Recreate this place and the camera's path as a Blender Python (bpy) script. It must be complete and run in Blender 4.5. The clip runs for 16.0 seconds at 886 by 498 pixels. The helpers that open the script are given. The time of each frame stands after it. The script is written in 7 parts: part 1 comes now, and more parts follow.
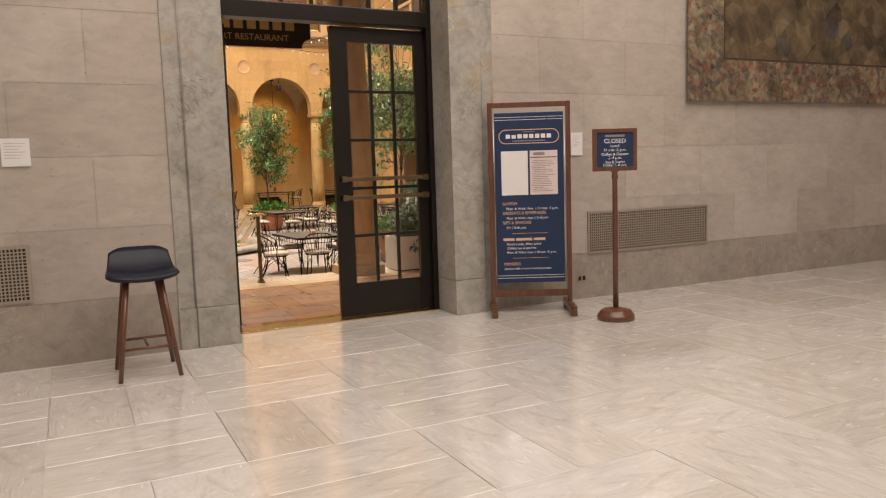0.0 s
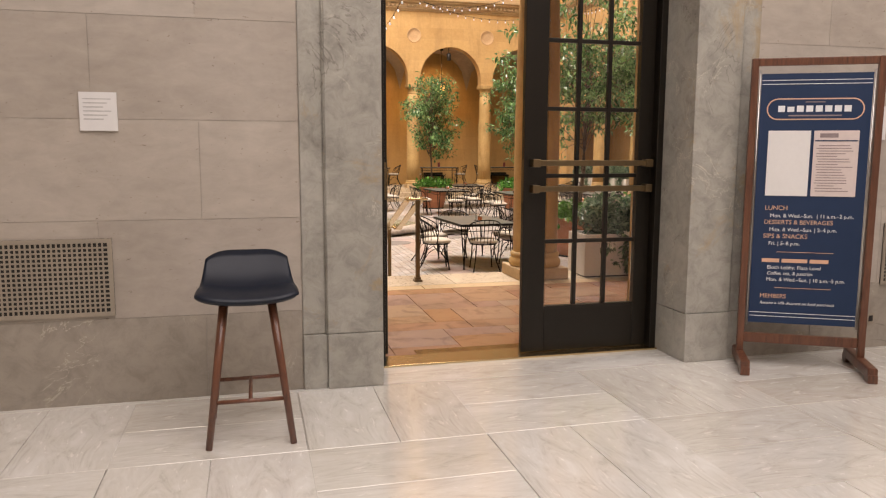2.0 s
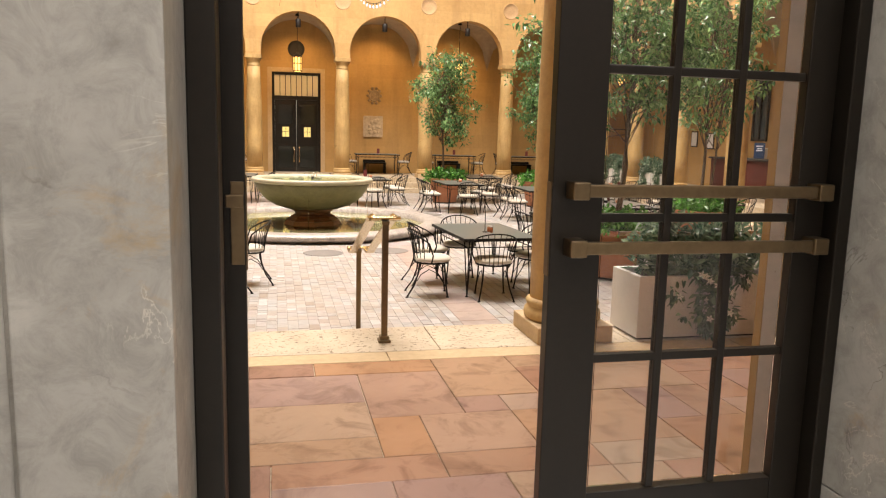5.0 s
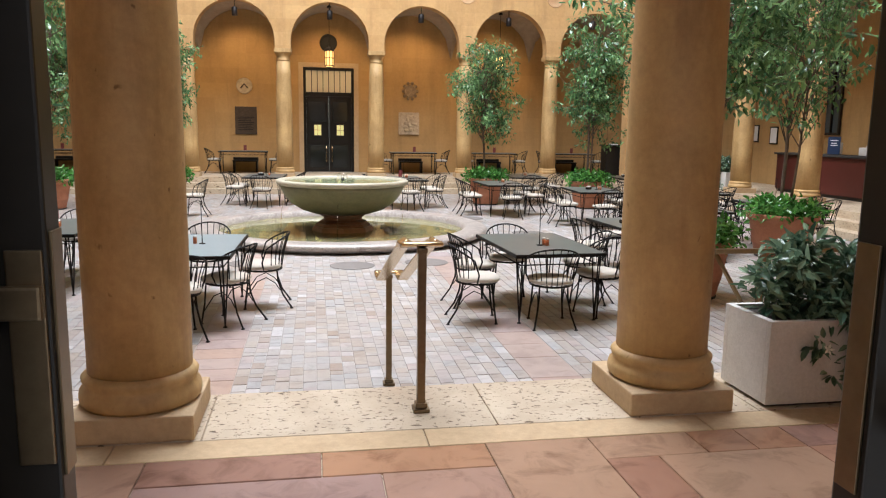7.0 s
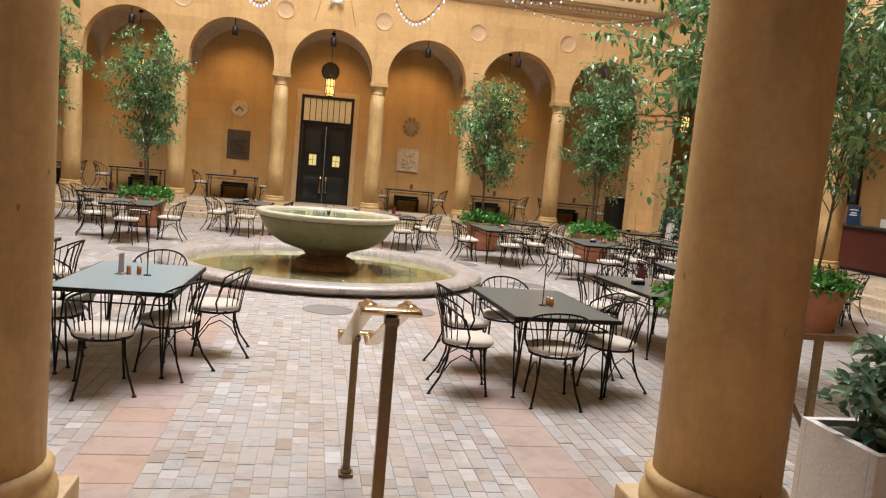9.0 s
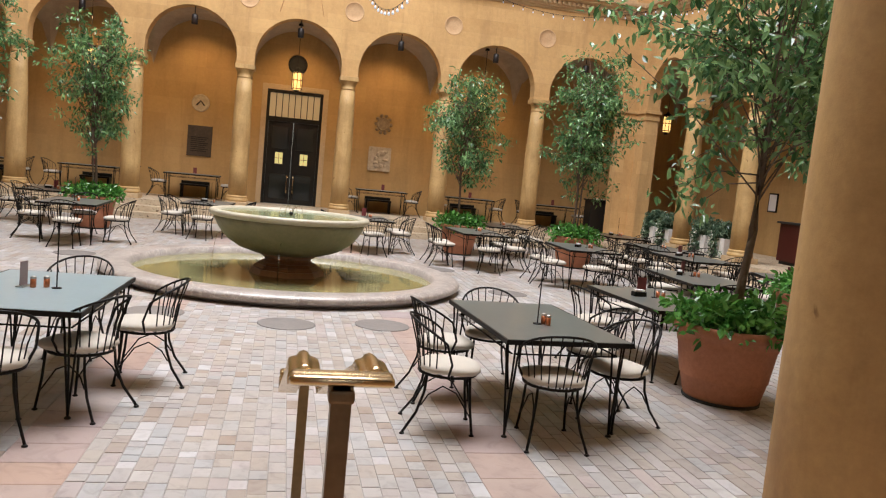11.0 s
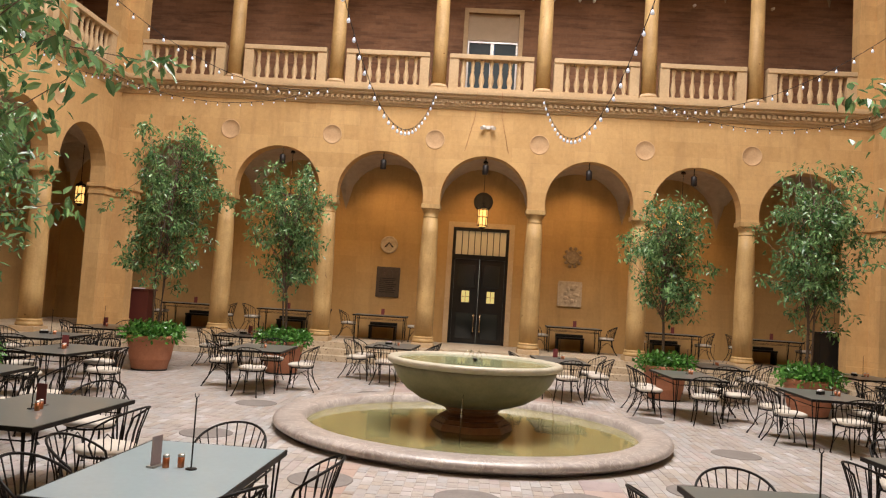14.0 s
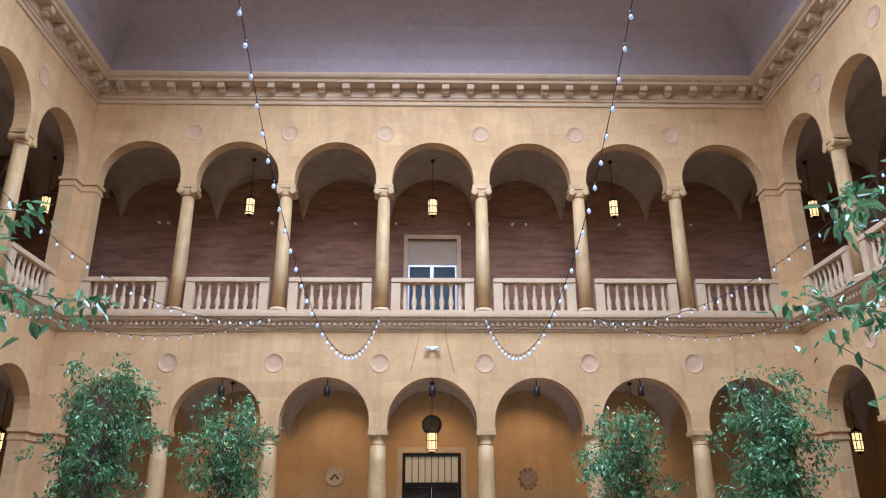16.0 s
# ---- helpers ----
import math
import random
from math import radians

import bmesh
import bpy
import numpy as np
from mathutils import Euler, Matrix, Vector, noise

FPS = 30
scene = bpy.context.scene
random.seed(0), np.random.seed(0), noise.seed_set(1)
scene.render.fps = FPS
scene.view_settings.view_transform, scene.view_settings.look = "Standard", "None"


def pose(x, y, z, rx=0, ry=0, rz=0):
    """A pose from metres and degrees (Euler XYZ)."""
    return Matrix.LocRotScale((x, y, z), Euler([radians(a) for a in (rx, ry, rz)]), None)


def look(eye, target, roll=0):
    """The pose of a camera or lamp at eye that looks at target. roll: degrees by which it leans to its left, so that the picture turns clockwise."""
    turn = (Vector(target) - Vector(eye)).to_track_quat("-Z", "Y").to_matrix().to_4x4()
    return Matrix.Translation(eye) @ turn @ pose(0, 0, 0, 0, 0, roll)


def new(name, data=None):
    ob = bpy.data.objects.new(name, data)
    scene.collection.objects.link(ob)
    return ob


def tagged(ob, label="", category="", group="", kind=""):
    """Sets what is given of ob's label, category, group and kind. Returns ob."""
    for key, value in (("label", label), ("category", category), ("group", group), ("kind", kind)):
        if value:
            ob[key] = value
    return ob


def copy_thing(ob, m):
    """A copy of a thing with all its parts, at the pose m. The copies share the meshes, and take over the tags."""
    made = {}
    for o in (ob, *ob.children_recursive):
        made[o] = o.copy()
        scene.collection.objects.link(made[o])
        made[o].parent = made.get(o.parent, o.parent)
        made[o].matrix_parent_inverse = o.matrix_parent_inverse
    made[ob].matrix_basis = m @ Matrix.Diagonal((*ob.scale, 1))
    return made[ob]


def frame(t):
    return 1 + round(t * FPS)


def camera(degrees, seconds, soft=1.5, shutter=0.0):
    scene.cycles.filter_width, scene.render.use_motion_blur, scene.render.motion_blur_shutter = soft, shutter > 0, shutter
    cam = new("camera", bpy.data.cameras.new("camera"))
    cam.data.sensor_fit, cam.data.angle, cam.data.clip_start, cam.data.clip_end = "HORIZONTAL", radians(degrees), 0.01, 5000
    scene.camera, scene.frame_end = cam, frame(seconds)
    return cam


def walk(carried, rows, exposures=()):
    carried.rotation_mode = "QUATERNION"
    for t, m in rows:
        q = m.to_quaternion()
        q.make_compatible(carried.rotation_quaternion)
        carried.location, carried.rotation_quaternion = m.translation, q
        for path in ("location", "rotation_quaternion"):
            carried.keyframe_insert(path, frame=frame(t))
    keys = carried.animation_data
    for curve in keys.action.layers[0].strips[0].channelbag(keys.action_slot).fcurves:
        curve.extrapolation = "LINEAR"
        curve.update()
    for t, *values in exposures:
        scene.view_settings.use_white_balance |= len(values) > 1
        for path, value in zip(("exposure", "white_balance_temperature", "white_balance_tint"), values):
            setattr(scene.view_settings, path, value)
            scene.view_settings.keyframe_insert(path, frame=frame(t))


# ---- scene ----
cam = camera(61.3, 16.0, 1.2)
PATH = [
    (0, (-2.23, -1.173, 1.435), (-1.345, 0.608, 1.226), -1.8),
    (0.5, (-2.047, -0.688, 1.417), (-1.294, 1.151, 1.189), -1.3),
    (1, (-1.96, -0.159, 1.436), (-1.433, 1.755, 1.191), 0.6),
    (1.5, (-1.86, 0.351, 1.482), (-1.281, 2.251, 1.243), -0.4),
    (2, (-1.752, 0.827, 1.469), (-1.262, 2.748, 1.205), 0.2),
    (2.5, (-1.682, 1.303, 1.442), (-1.254, 3.23, 1.121), 1.1),
    (3, (-1.535, 1.77, 1.48), (-0.907, 3.634, 1.12), -0.6),
    (3.5, (-1.313, 2.217, 1.508), (-0.683, 4.077, 1.13), 0.5),
    (4, (-1.156, 2.657, 1.493), (-0.551, 4.53, 1.139), 1.2),
    (4.5, (-0.957, 3.134, 1.537), (-0.355, 5.009, 1.192), 0.3),
    (5, (-0.751, 3.57, 1.542), (-0.317, 5.499, 1.236), 1.4),
    (5.2, (-0.708, 3.724, 1.554), (-0.347, 5.67, 1.268), 1.5),
    (7.3, (-0.495, 5.200, 1.515), (-0.157, 7.146, 1.199), 0.8),
    (7.5, (-0.459, 5.294, 1.510), (-0.064, 7.234, 1.225), 0.9),
    (8, (-0.410, 5.620, 1.490), (-0.028, 7.583, 1.464), 3.3),
    (8.2, (-0.390, 5.745, 1.480), (-0.022, 7.710, 1.418), 3.8),
    (10.3, (-0.176, 6.861, 1.409), (0.180, 8.812, 1.151), 5.7),
    (10.5, (-0.166, 6.960, 1.396), (0.202, 8.910, 1.149), 5.4),
    (11, (-0.129, 7.355, 1.374), (0.295, 9.300, 1.181), 5.4),
    (11.5, (-0.043, 7.588, 1.340), (0.288, 9.556, 1.200), 7.1),
    (12, (0.020, 7.821, 1.335), (0.263, 9.802, 1.208), 8.0),
    (12.5, (-0.009, 8.083, 1.349), (0.197, 10.069, 1.246), 5.6),
    (13, (-0.020, 8.301, 1.366), (0.071, 10.297, 1.288), 4.6),
    (13.5, (0.018, 8.516, 1.406), (-0.060, 10.514, 1.369), 4.4),
    (14, (-0.027, 8.684, 1.452), (-0.125, 10.678, 1.575), 3.6),
    (14.5, (-0.048, 8.807, 1.466), (-0.079, 10.780, 1.794), 3.6),
    (15, (-0.064, 8.845, 1.478), (-0.024, 10.790, 1.943), 3.3),
    (15.5, (-0.060, 8.852, 1.500), (0.000, 10.767, 2.073), 2.2),
    (16, (-0.058, 8.855, 1.527), (-0.025, 10.729, 2.224), -0.1),
]
EXPO = [(0.0, -0.02, 8400, 17), (1.5, 0.08, 8000, 16), (3.0, 0.12, 7900, 18), (4.5, 0.22, 7800, 15), (5.0, 0.34, 7400, 11), (7.5, 0.0, 5800, 8), (8.2, -0.04, 6600, 10), (10.5, -0.1, 6300, 10), (11.0, -0.15, 6300, 10),
        (12.5, -0.2, 6700, 12), (13.5, -0.25, 7000, 14), (14.0, -0.25, 7000, 14), (14.5, -0.3, 6000, 11), (15.0, -0.23, 5200, 11), (15.5, -0.17, 4900, 12), (16.0, -0.15, 4650, 12)]
walk(cam, [(t, look(eye, target, roll)) for t, eye, target, roll in PATH], EXPO)

# ---- plan numbers (metres) ----
FACE = 5.36          # hall face of the wall between hall and court
INNER = 6.15         # arcade face of the same wall
DOORL, DOORR = -0.985, 1.131
DOORY = 5.80
NEARY, FARY = 9.18, 29.05   # court faces of the near and far arcade walls
HALF = 10.35         # half width of the court
THICK = 0.42
PIERW = 0.55         # corner piers of the lower arcade
UPIERW = 0.43        # corner piers of the loggia
BACKY = 31.9         # back wall of the far arcade
SIDEX = 13.4         # back walls of the side arcades
COURT = -0.47        # court floor
SPRING, CROWN = 3.92, 5.33
CORN0, CORN1 = 6.5, 7.1
USPRING, UTOP = 11.08, 14.05
FX, FY = 0.0, 19.6   # fountain

# ---- world and light ----
world = bpy.data.worlds.new("world")
scene.world = world
world.use_nodes = True
_bg = world.node_tree.nodes["Background"]
_sky = world.node_tree.nodes.new("ShaderNodeTexSky")
_sky.sky_type = 'NISHITA'
_sky.sun_disc = False
_sky.sun_elevation, _sky.sun_rotation = radians(50), radians(200)
world.node_tree.links.new(_sky.outputs[0], _bg.inputs[0])
_bg.inputs[1].default_value = 0.1


def area(name, m, sx, sy, power, colour, spread=180):
    d = bpy.data.lights.new(name, "AREA")
    d.shape, d.size, d.size_y, d.energy, d.color, d.spread = "RECTANGLE", sx, sy, power, colour, radians(spread)
    ob = new(name, d)
    ob.matrix_world = m
    return ob


def spot(name, eye, target, power, colour, cone=80, blend=0.8, size=0.06):
    d = bpy.data.lights.new(name, "SPOT")
    d.energy, d.color, d.spot_size, d.spot_blend, d.shadow_soft_size = power, colour, radians(cone), blend, size
    ob = new(name, d)
    ob.matrix_world = look(eye, target)
    return ob


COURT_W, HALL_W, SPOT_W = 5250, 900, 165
WARM = (1.0, 0.62, 0.28)
area("court_skylight", pose(0, (NEARY + FARY) / 2, 17.6), 11.2, 10.8, COURT_W, (0.98, 0.97, 1.0), 148)
# assumed overhead lamp added to light the hall; its ceiling is never in view
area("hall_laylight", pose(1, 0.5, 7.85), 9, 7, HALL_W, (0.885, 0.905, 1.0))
for _k in (-2, -1, 0, 1, 2):
    spot("arcade_spot", (_k * 2.85, FARY + 0.75, 5.0), (_k * 2.85, BACKY, 3.3), SPOT_W, WARM)


# ---- materials ----
def nodes_of(name):
    m = bpy.data.materials.new(name)
    m.use_nodes = True
    nt = m.node_tree
    return m, nt, nt.nodes["Principled BSDF"]


def nd(nt, kind, **kw):
    n = nt.nodes.new(kind)
    for k, v in kw.items():
        n.inputs[k.replace("_", " ")].default_value = v
    return n


def ramp(nt, fac, stops):
    r = nt.nodes.new("ShaderNodeValToRGB")
    e = r.color_ramp.elements
    e[0].position, e[0].color = stops[0][0], (*stops[0][1], 1)
    e[1].position, e[1].color = stops[-1][0], (*stops[-1][1], 1)
    for p, c in stops[1:-1]:
        x = e.new(p)
        x.color = (*c, 1)
    nt.links.new(fac, r.inputs[0])
    return r.outputs[0]


def mix(nt, fac, a, b, blend="MIX"):
    m = nt.nodes.new("ShaderNodeMix")
    m.data_type, m.blend_type = "RGBA", blend
    if isinstance(fac, (int, float)):
        m.inputs[0].default_value = fac
    else:
        nt.links.new(fac, m.inputs[0])
    for s, v in ((6, a), (7, b)):
        if isinstance(v, tuple):
            m.inputs[s].default_value = (*v, 1)
        else:
            nt.links.new(v, m.inputs[s])
    return m.outputs[2]


def coords(nt, scale=(1, 1, 1), world_space=True):
    mp = nt.nodes.new("ShaderNodeMapping")
    mp.inputs["Scale"].default_value = scale
    if world_space:
        g = nt.nodes.new("ShaderNodeNewGeometry")
        nt.links.new(g.outputs["Position"], mp.inputs[0])
    else:
        g = nt.nodes.new("ShaderNodeTexCoord")
        nt.links.new(g.outputs["Object"], mp.inputs[0])
    return mp.outputs[0]


def noise_tex(nt, vec, scale, detail=5, rough=0.6, distort=0.0):
    n = nd(nt, "ShaderNodeTexNoise", Scale=scale, Detail=detail, Roughness=rough, Distortion=distort)
    nt.links.new(vec, n.inputs["Vector"])
    return n.outputs["Fac"]


def bump(nt, bsdf, height, strength, distance=0.01):
    b = nd(nt, "ShaderNodeBump", Strength=strength, Distance=distance)
    nt.links.new(height, b.inputs["Height"])
    nt.links.new(b.outputs[0], bsdf.inputs["Normal"])
    return b


def rnd_object(nt):
    return nt.nodes.new("ShaderNodeObjectInfo").outputs["Random"]


def rnd_island(nt):
    return nt.nodes.new("ShaderNodeNewGeometry").outputs["Random Per Island"]


def stone(name, dark, light, big=0.8, fine=14.0, rough=0.75, bump_s=0.25, scale=(1, 1, 1), vary=0.0, island=False, vein=None, coat=0.0, vein_scale=2.0):
    """Mottled stone in two scales, with optional per-piece shift and veins."""
    m, nt, b = nodes_of(name)
    v = coords(nt, scale)
    n1 = noise_tex(nt, v, big, 6, 0.62, 0.6)
    n2 = noise_tex(nt, v, fine, 6, 0.7)
    c = ramp(nt, n1, [(0.3, dark), (0.72, light)])
    c = mix(nt, 0.35, c, ramp(nt, n2, [(0.25, tuple(x * 0.6 for x in dark)), (0.75, tuple(min(1, x * 1.12) for x in light))]))
    if vein:
        w = noise_tex(nt, v, vein_scale, 8, 0.6, 1.6)
        f = ramp(nt, w, [(0.47, (0, 0, 0)), (0.5, (1, 1, 1)), (0.53, (0, 0, 0))])
        mm = nt.nodes.new("ShaderNodeMath")
        mm.operation = "MULTIPLY"
        nt.links.new(f, mm.inputs[0])
        mm.inputs[1].default_value = 0.55
        c = mix(nt, mm.outputs[0], c, vein)
    if vary:
        r = rnd_island(nt) if island else rnd_object(nt)
        hv = nd(nt, "ShaderNodeHueSaturation")
        mr = nd(nt, "ShaderNodeMapRange")
        nt.links.new(r, mr.inputs[0])
        mr.inputs[3].default_value, mr.inputs[4].default_value = 1 - vary, 1 + vary
        nt.links.new(mr.outputs[0], hv.inputs["Value"])
        nt.links.new(c, hv.inputs["Color"])
        c = hv.outputs[0]
    nt.links.new(c, b.inputs["Base Color"])
    b.inputs["Roughness"].default_value = rough
    if coat:
        b.inputs["Coat Weight"].default_value = coat
        b.inputs["Coat Roughness"].default_value = 0.18
    bump(nt, b, n2, bump_s, 0.006)
    return m


def ashlar(name, dark, light, bw=0.9, bh=0.42, joint=(0.3, 0.2, 0.1), streak=(2.2, 2.2, 0.35), depth=0.22):
    """Coursed stone whose blocks are too far off to be told apart well."""
    m, nt, b = nodes_of(name)
    g = nt.nodes.new("ShaderNodeNewGeometry")
    sep = nt.nodes.new("ShaderNodeSeparateXYZ")
    nt.links.new(g.outputs["Position"], sep.inputs[0])
    add = nt.nodes.new("ShaderNodeMath")
    nt.links.new(sep.outputs[0], add.inputs[0])
    nt.links.new(sep.outputs[1], add.inputs[1])
    cmb = nt.nodes.new("ShaderNodeCombineXYZ")
    nt.links.new(add.outputs[0], cmb.inputs[0])
    nt.links.new(sep.outputs[2], cmb.inputs[1])
    br = nd(nt, "ShaderNodeTexBrick", Scale=1.0, Mortar_Size=0.006, Mortar_Smooth=0.4, Bias=0.0, Brick_Width=bw, Row_Height=bh)
    nt.links.new(cmb.outputs[0], br.inputs["Vector"])
    br.inputs["Color1"].default_value = (*dark, 1)
    br.inputs["Color2"].default_value = (*light, 1)
    br.inputs["Mortar"].default_value = (*joint, 1)
    n1 = noise_tex(nt, g.outputs["Position"], 0.6, 6, 0.65, 0.8)
    n2 = noise_tex(nt, g.outputs["Position"], 11.0, 6, 0.7)
    c = mix(nt, 0.5, br.outputs["Color"], ramp(nt, n1, [(0.3, dark), (0.7, light)]))
    c = mix(nt, 0.22, c, ramp(nt, n2, [(0.3, tuple(x * 0.6 for x in dark)), (0.7, light)]))
    st = noise_tex(nt, coords(nt, streak), 1.0, 6, 0.65, 0.5)
    c = mix(nt, depth, c, ramp(nt, st, [(0.34, (0.30, 0.24, 0.20)), (0.52, (0.95, 0.93, 0.88)), (0.72, (1.0, 1.0, 0.98))]), "MULTIPLY")
    nt.links.new(c, b.inputs["Base Color"])
    b.inputs["Roughness"].default_value = 0.85
    bump(nt, b, n2, 0.25, 0.006)
    return m


def plain(name, colour, rough=0.5, metal=0.0, grain=0.12, fine=40.0, bump_s=0.08, coat=0.0):
    m, nt, b = nodes_of(name)
    v = coords(nt, (1, 1, 1), False)
    n = noise_tex(nt, v, fine, 4, 0.6)
    n0 = noise_tex(nt, v, fine / 9, 3, 0.6)
    c = ramp(nt, n, [(0.25, tuple(x * (1 - grain) for x in colour)), (0.75, tuple(min(1, x * (1 + grain)) for x in colour))])
    c = mix(nt, 0.4, c, ramp(nt, n0, [(0.3, tuple(x * (1 - grain) for x in colour)), (0.7, tuple(min(1, x * (1 + grain)) for x in colour))]))
    nt.links.new(c, b.inputs["Base Color"])
    b.inputs["Roughness"].default_value, b.inputs["Metallic"].default_value = rough, metal
    if coat:
        b.inputs["Coat Weight"].default_value = coat
    bump(nt, b, n, bump_s, 0.003)
    return m


def wood(name, dark, light, rough=0.4):
    m, nt, b = nodes_of(name)
    v = coords(nt, (14, 14, 1.6), False)
    n = noise_tex(nt, v, 2.2, 6, 0.65, 1.2)
    c = ramp(nt, n, [(0.3, dark), (0.7, light)])
    nt.links.new(c, b.inputs["Base Color"])
    b.inputs["Roughness"].default_value = rough
    b.inputs["Coat Weight"].default_value = 0.25
    bump(nt, b, n, 0.1, 0.002)
    return m


def glow(name, colour, strength):
    m, nt, b = nodes_of(name)
    b.inputs["Base Color"].default_value = (*colour, 1)
    b.inputs["Emission Color"].default_value = (*colour, 1)
    b.inputs["Emission Strength"].default_value = strength
    return m


def leaf(name, dark, light):
    m, nt, b = nodes_of(name)
    r = rnd_island(nt)
    c = ramp(nt, r, [(0.0, dark), (0.75, light), (1.0, tuple(min(1, x * 1.5) for x in light))])
    nt.links.new(c, b.inputs["Base Color"])
    b.inputs["Roughness"].default_value = 0.24
    t = nt.nodes.new("ShaderNodeBsdfTranslucent")
    nt.links.new(c, t.inputs[0])
    ms = nt.nodes.new("ShaderNodeMixShader")
    ms.inputs[0].default_value = 0.3
    nt.links.new(b.outputs[0], ms.inputs[1])
    nt.links.new(t.outputs[0], ms.inputs[2])
    nt.links.new(ms.outputs[0], nt.nodes["Material Output"].inputs[0])
    return m


def travertine(name):
    m, nt, b = nodes_of(name)
    v = coords(nt, (1.1, 3.6, 1), False)
    n = noise_tex(nt, v, 1.7, 10, 0.72, 2.2)
    v2 = coords(nt, (3.0, 15, 1), False)
    n2 = noise_tex(nt, v2, 2.6, 5, 0.6, 0.5)
    r = rnd_object(nt)
    c = ramp(nt, n, [(0.26, (0.50, 0.475, 0.43)), (0.45, (0.74, 0.73, 0.695)), (0.72, (0.88, 0.885, 0.87))])
    n3 = noise_tex(nt, coords(nt), 1.1, 6, 0.65, 1.2)
    c = mix(nt, 0.5, c, ramp(nt, n3, [(0.3, (0.76, 0.72, 0.65)), (0.65, (1, 1, 1))]), "MULTIPLY")
    pits = ramp(nt, n2, [(0.27, (0.30, 0.25, 0.19)), (0.345, (1, 1, 1))])
    c = mix(nt, 0.55, c, pits, "MULTIPLY")
    tone = ramp(nt, r, [(0.0, (0.89, 0.87, 0.83)), (0.5, (0.96, 0.955, 0.935)), (1.0, (1.0, 1.0, 1.0))])
    c = mix(nt, 1.0, c, tone, "MULTIPLY")
    nt.links.new(c, b.inputs["Base Color"])
    rr = ramp(nt, n2, [(0.27, (0.45, 0.45, 0.45)), (0.4, (0.17, 0.17, 0.17))])
    nt.links.new(rr, b.inputs["Roughness"])
    b.inputs["Specular IOR Level"].default_value = 0.7
    b.inputs["Coat Weight"].default_value = 1.0
    b.inputs["Coat Roughness"].default_value = 0.11
    b.inputs["Coat IOR"].default_value = 1.7
    bump(nt, b, n2, 0.06, 0.002)
    return m


def worn_column(name, dark, light):
    """Smooth sandstone shaft with soft clouds, dark specks and short stains."""
    m, nt, b = nodes_of(name)
    v = coords(nt)
    n1 = noise_tex(nt, v, 1.3, 6, 0.62, 0.6)
    n2 = noise_tex(nt, v, 22.0, 6, 0.7)
    c = ramp(nt, n1, [(0.3, dark), (0.72, light)])
    c = mix(nt, 0.3, c, ramp(nt, n2, [(0.25, tuple(x * 0.6 for x in dark)), (0.75, light)]))
    speck = ramp(nt, noise_tex(nt, coords(nt, (1, 1, 0.7)), 13.0, 3, 0.5, 0.4), [(0.25, (0.38, 0.30, 0.22)), (0.30, (1, 1, 1))])
    c = mix(nt, 0.85, c, speck, "MULTIPLY")
    wash = ramp(nt, noise_tex(nt, coords(nt, (3.0, 3.0, 0.5)), 1.4, 6, 0.65, 0.5), [(0.32, (0.62, 0.53, 0.45)), (0.55, (1, 1, 1))])
    c = mix(nt, 0.6, c, wash, "MULTIPLY")
    nt.links.new(c, b.inputs["Base Color"])
    b.inputs["Roughness"].default_value = 0.6
    bump(nt, b, n2, 0.25, 0.006)
    return m


def marble(name, dark, light, blotch=0.62, rough=0.4):
    """Grey mottled marble with sparse ochre blotches, pale veins and cracks."""
    m, nt, b = nodes_of(name)
    v = coords(nt)
    n1 = noise_tex(nt, v, 2.3, 7, 0.62, 0.7)
    n2 = noise_tex(nt, v, 9.0, 8, 0.74, 0.6)
    c = ramp(nt, n1, [(0.30, dark), (0.5, tuple((x + y) / 2 for x, y in zip(dark, light))), (0.70, light)])
    c = mix(nt, 0.42, c, ramp(nt, n2, [(0.28, tuple(x * 0.62 for x in dark)), (0.55, light), (0.75, tuple(x * 1.2 for x in light))]))
    k = ramp(nt, noise_tex(nt, v, 2.0, 9, 0.72, 0.7), [(blotch, (0, 0, 0)), (blotch + 0.09, (0.6, 0.6, 0.6))])
    c = mix(nt, k, c, (0.39, 0.275, 0.14))
    thin = [(0.493, (0, 0, 0)), (0.5, (1, 1, 1)), (0.507, (0, 0, 0))]
    here = ramp(nt, noise_tex(nt, v, 1.9, 3, 0.5), [(0.52, (0, 0, 0)), (0.60, (0.6, 0.6, 0.6))])
    w = mix(nt, 1.0, ramp(nt, noise_tex(nt, v, 1.6, 6, 0.6, 2.2), thin), here, "MULTIPLY")
    c = mix(nt, w, c, (0.66, 0.60, 0.50))
    w2 = mix(nt, 1.0, ramp(nt, noise_tex(nt, v, 1.15, 7, 0.55, 2.6), thin), ramp(nt, noise_tex(nt, v, 1.4, 2, 0.5, 0.9), [(0.58, (0, 0, 0)), (0.66, (0.6, 0.6, 0.6))]), "MULTIPLY")
    c = mix(nt, w2, c, (0.10, 0.085, 0.07))
    nt.links.new(c, b.inputs["Base Color"])
    rr = ramp(nt, n1, [(0.3, (rough + 0.12,) * 3), (0.7, (rough - 0.06,) * 3)])
    nt.links.new(rr, b.inputs["Roughness"])
    bump(nt, b, n2, 0.10, 0.004)
    return m


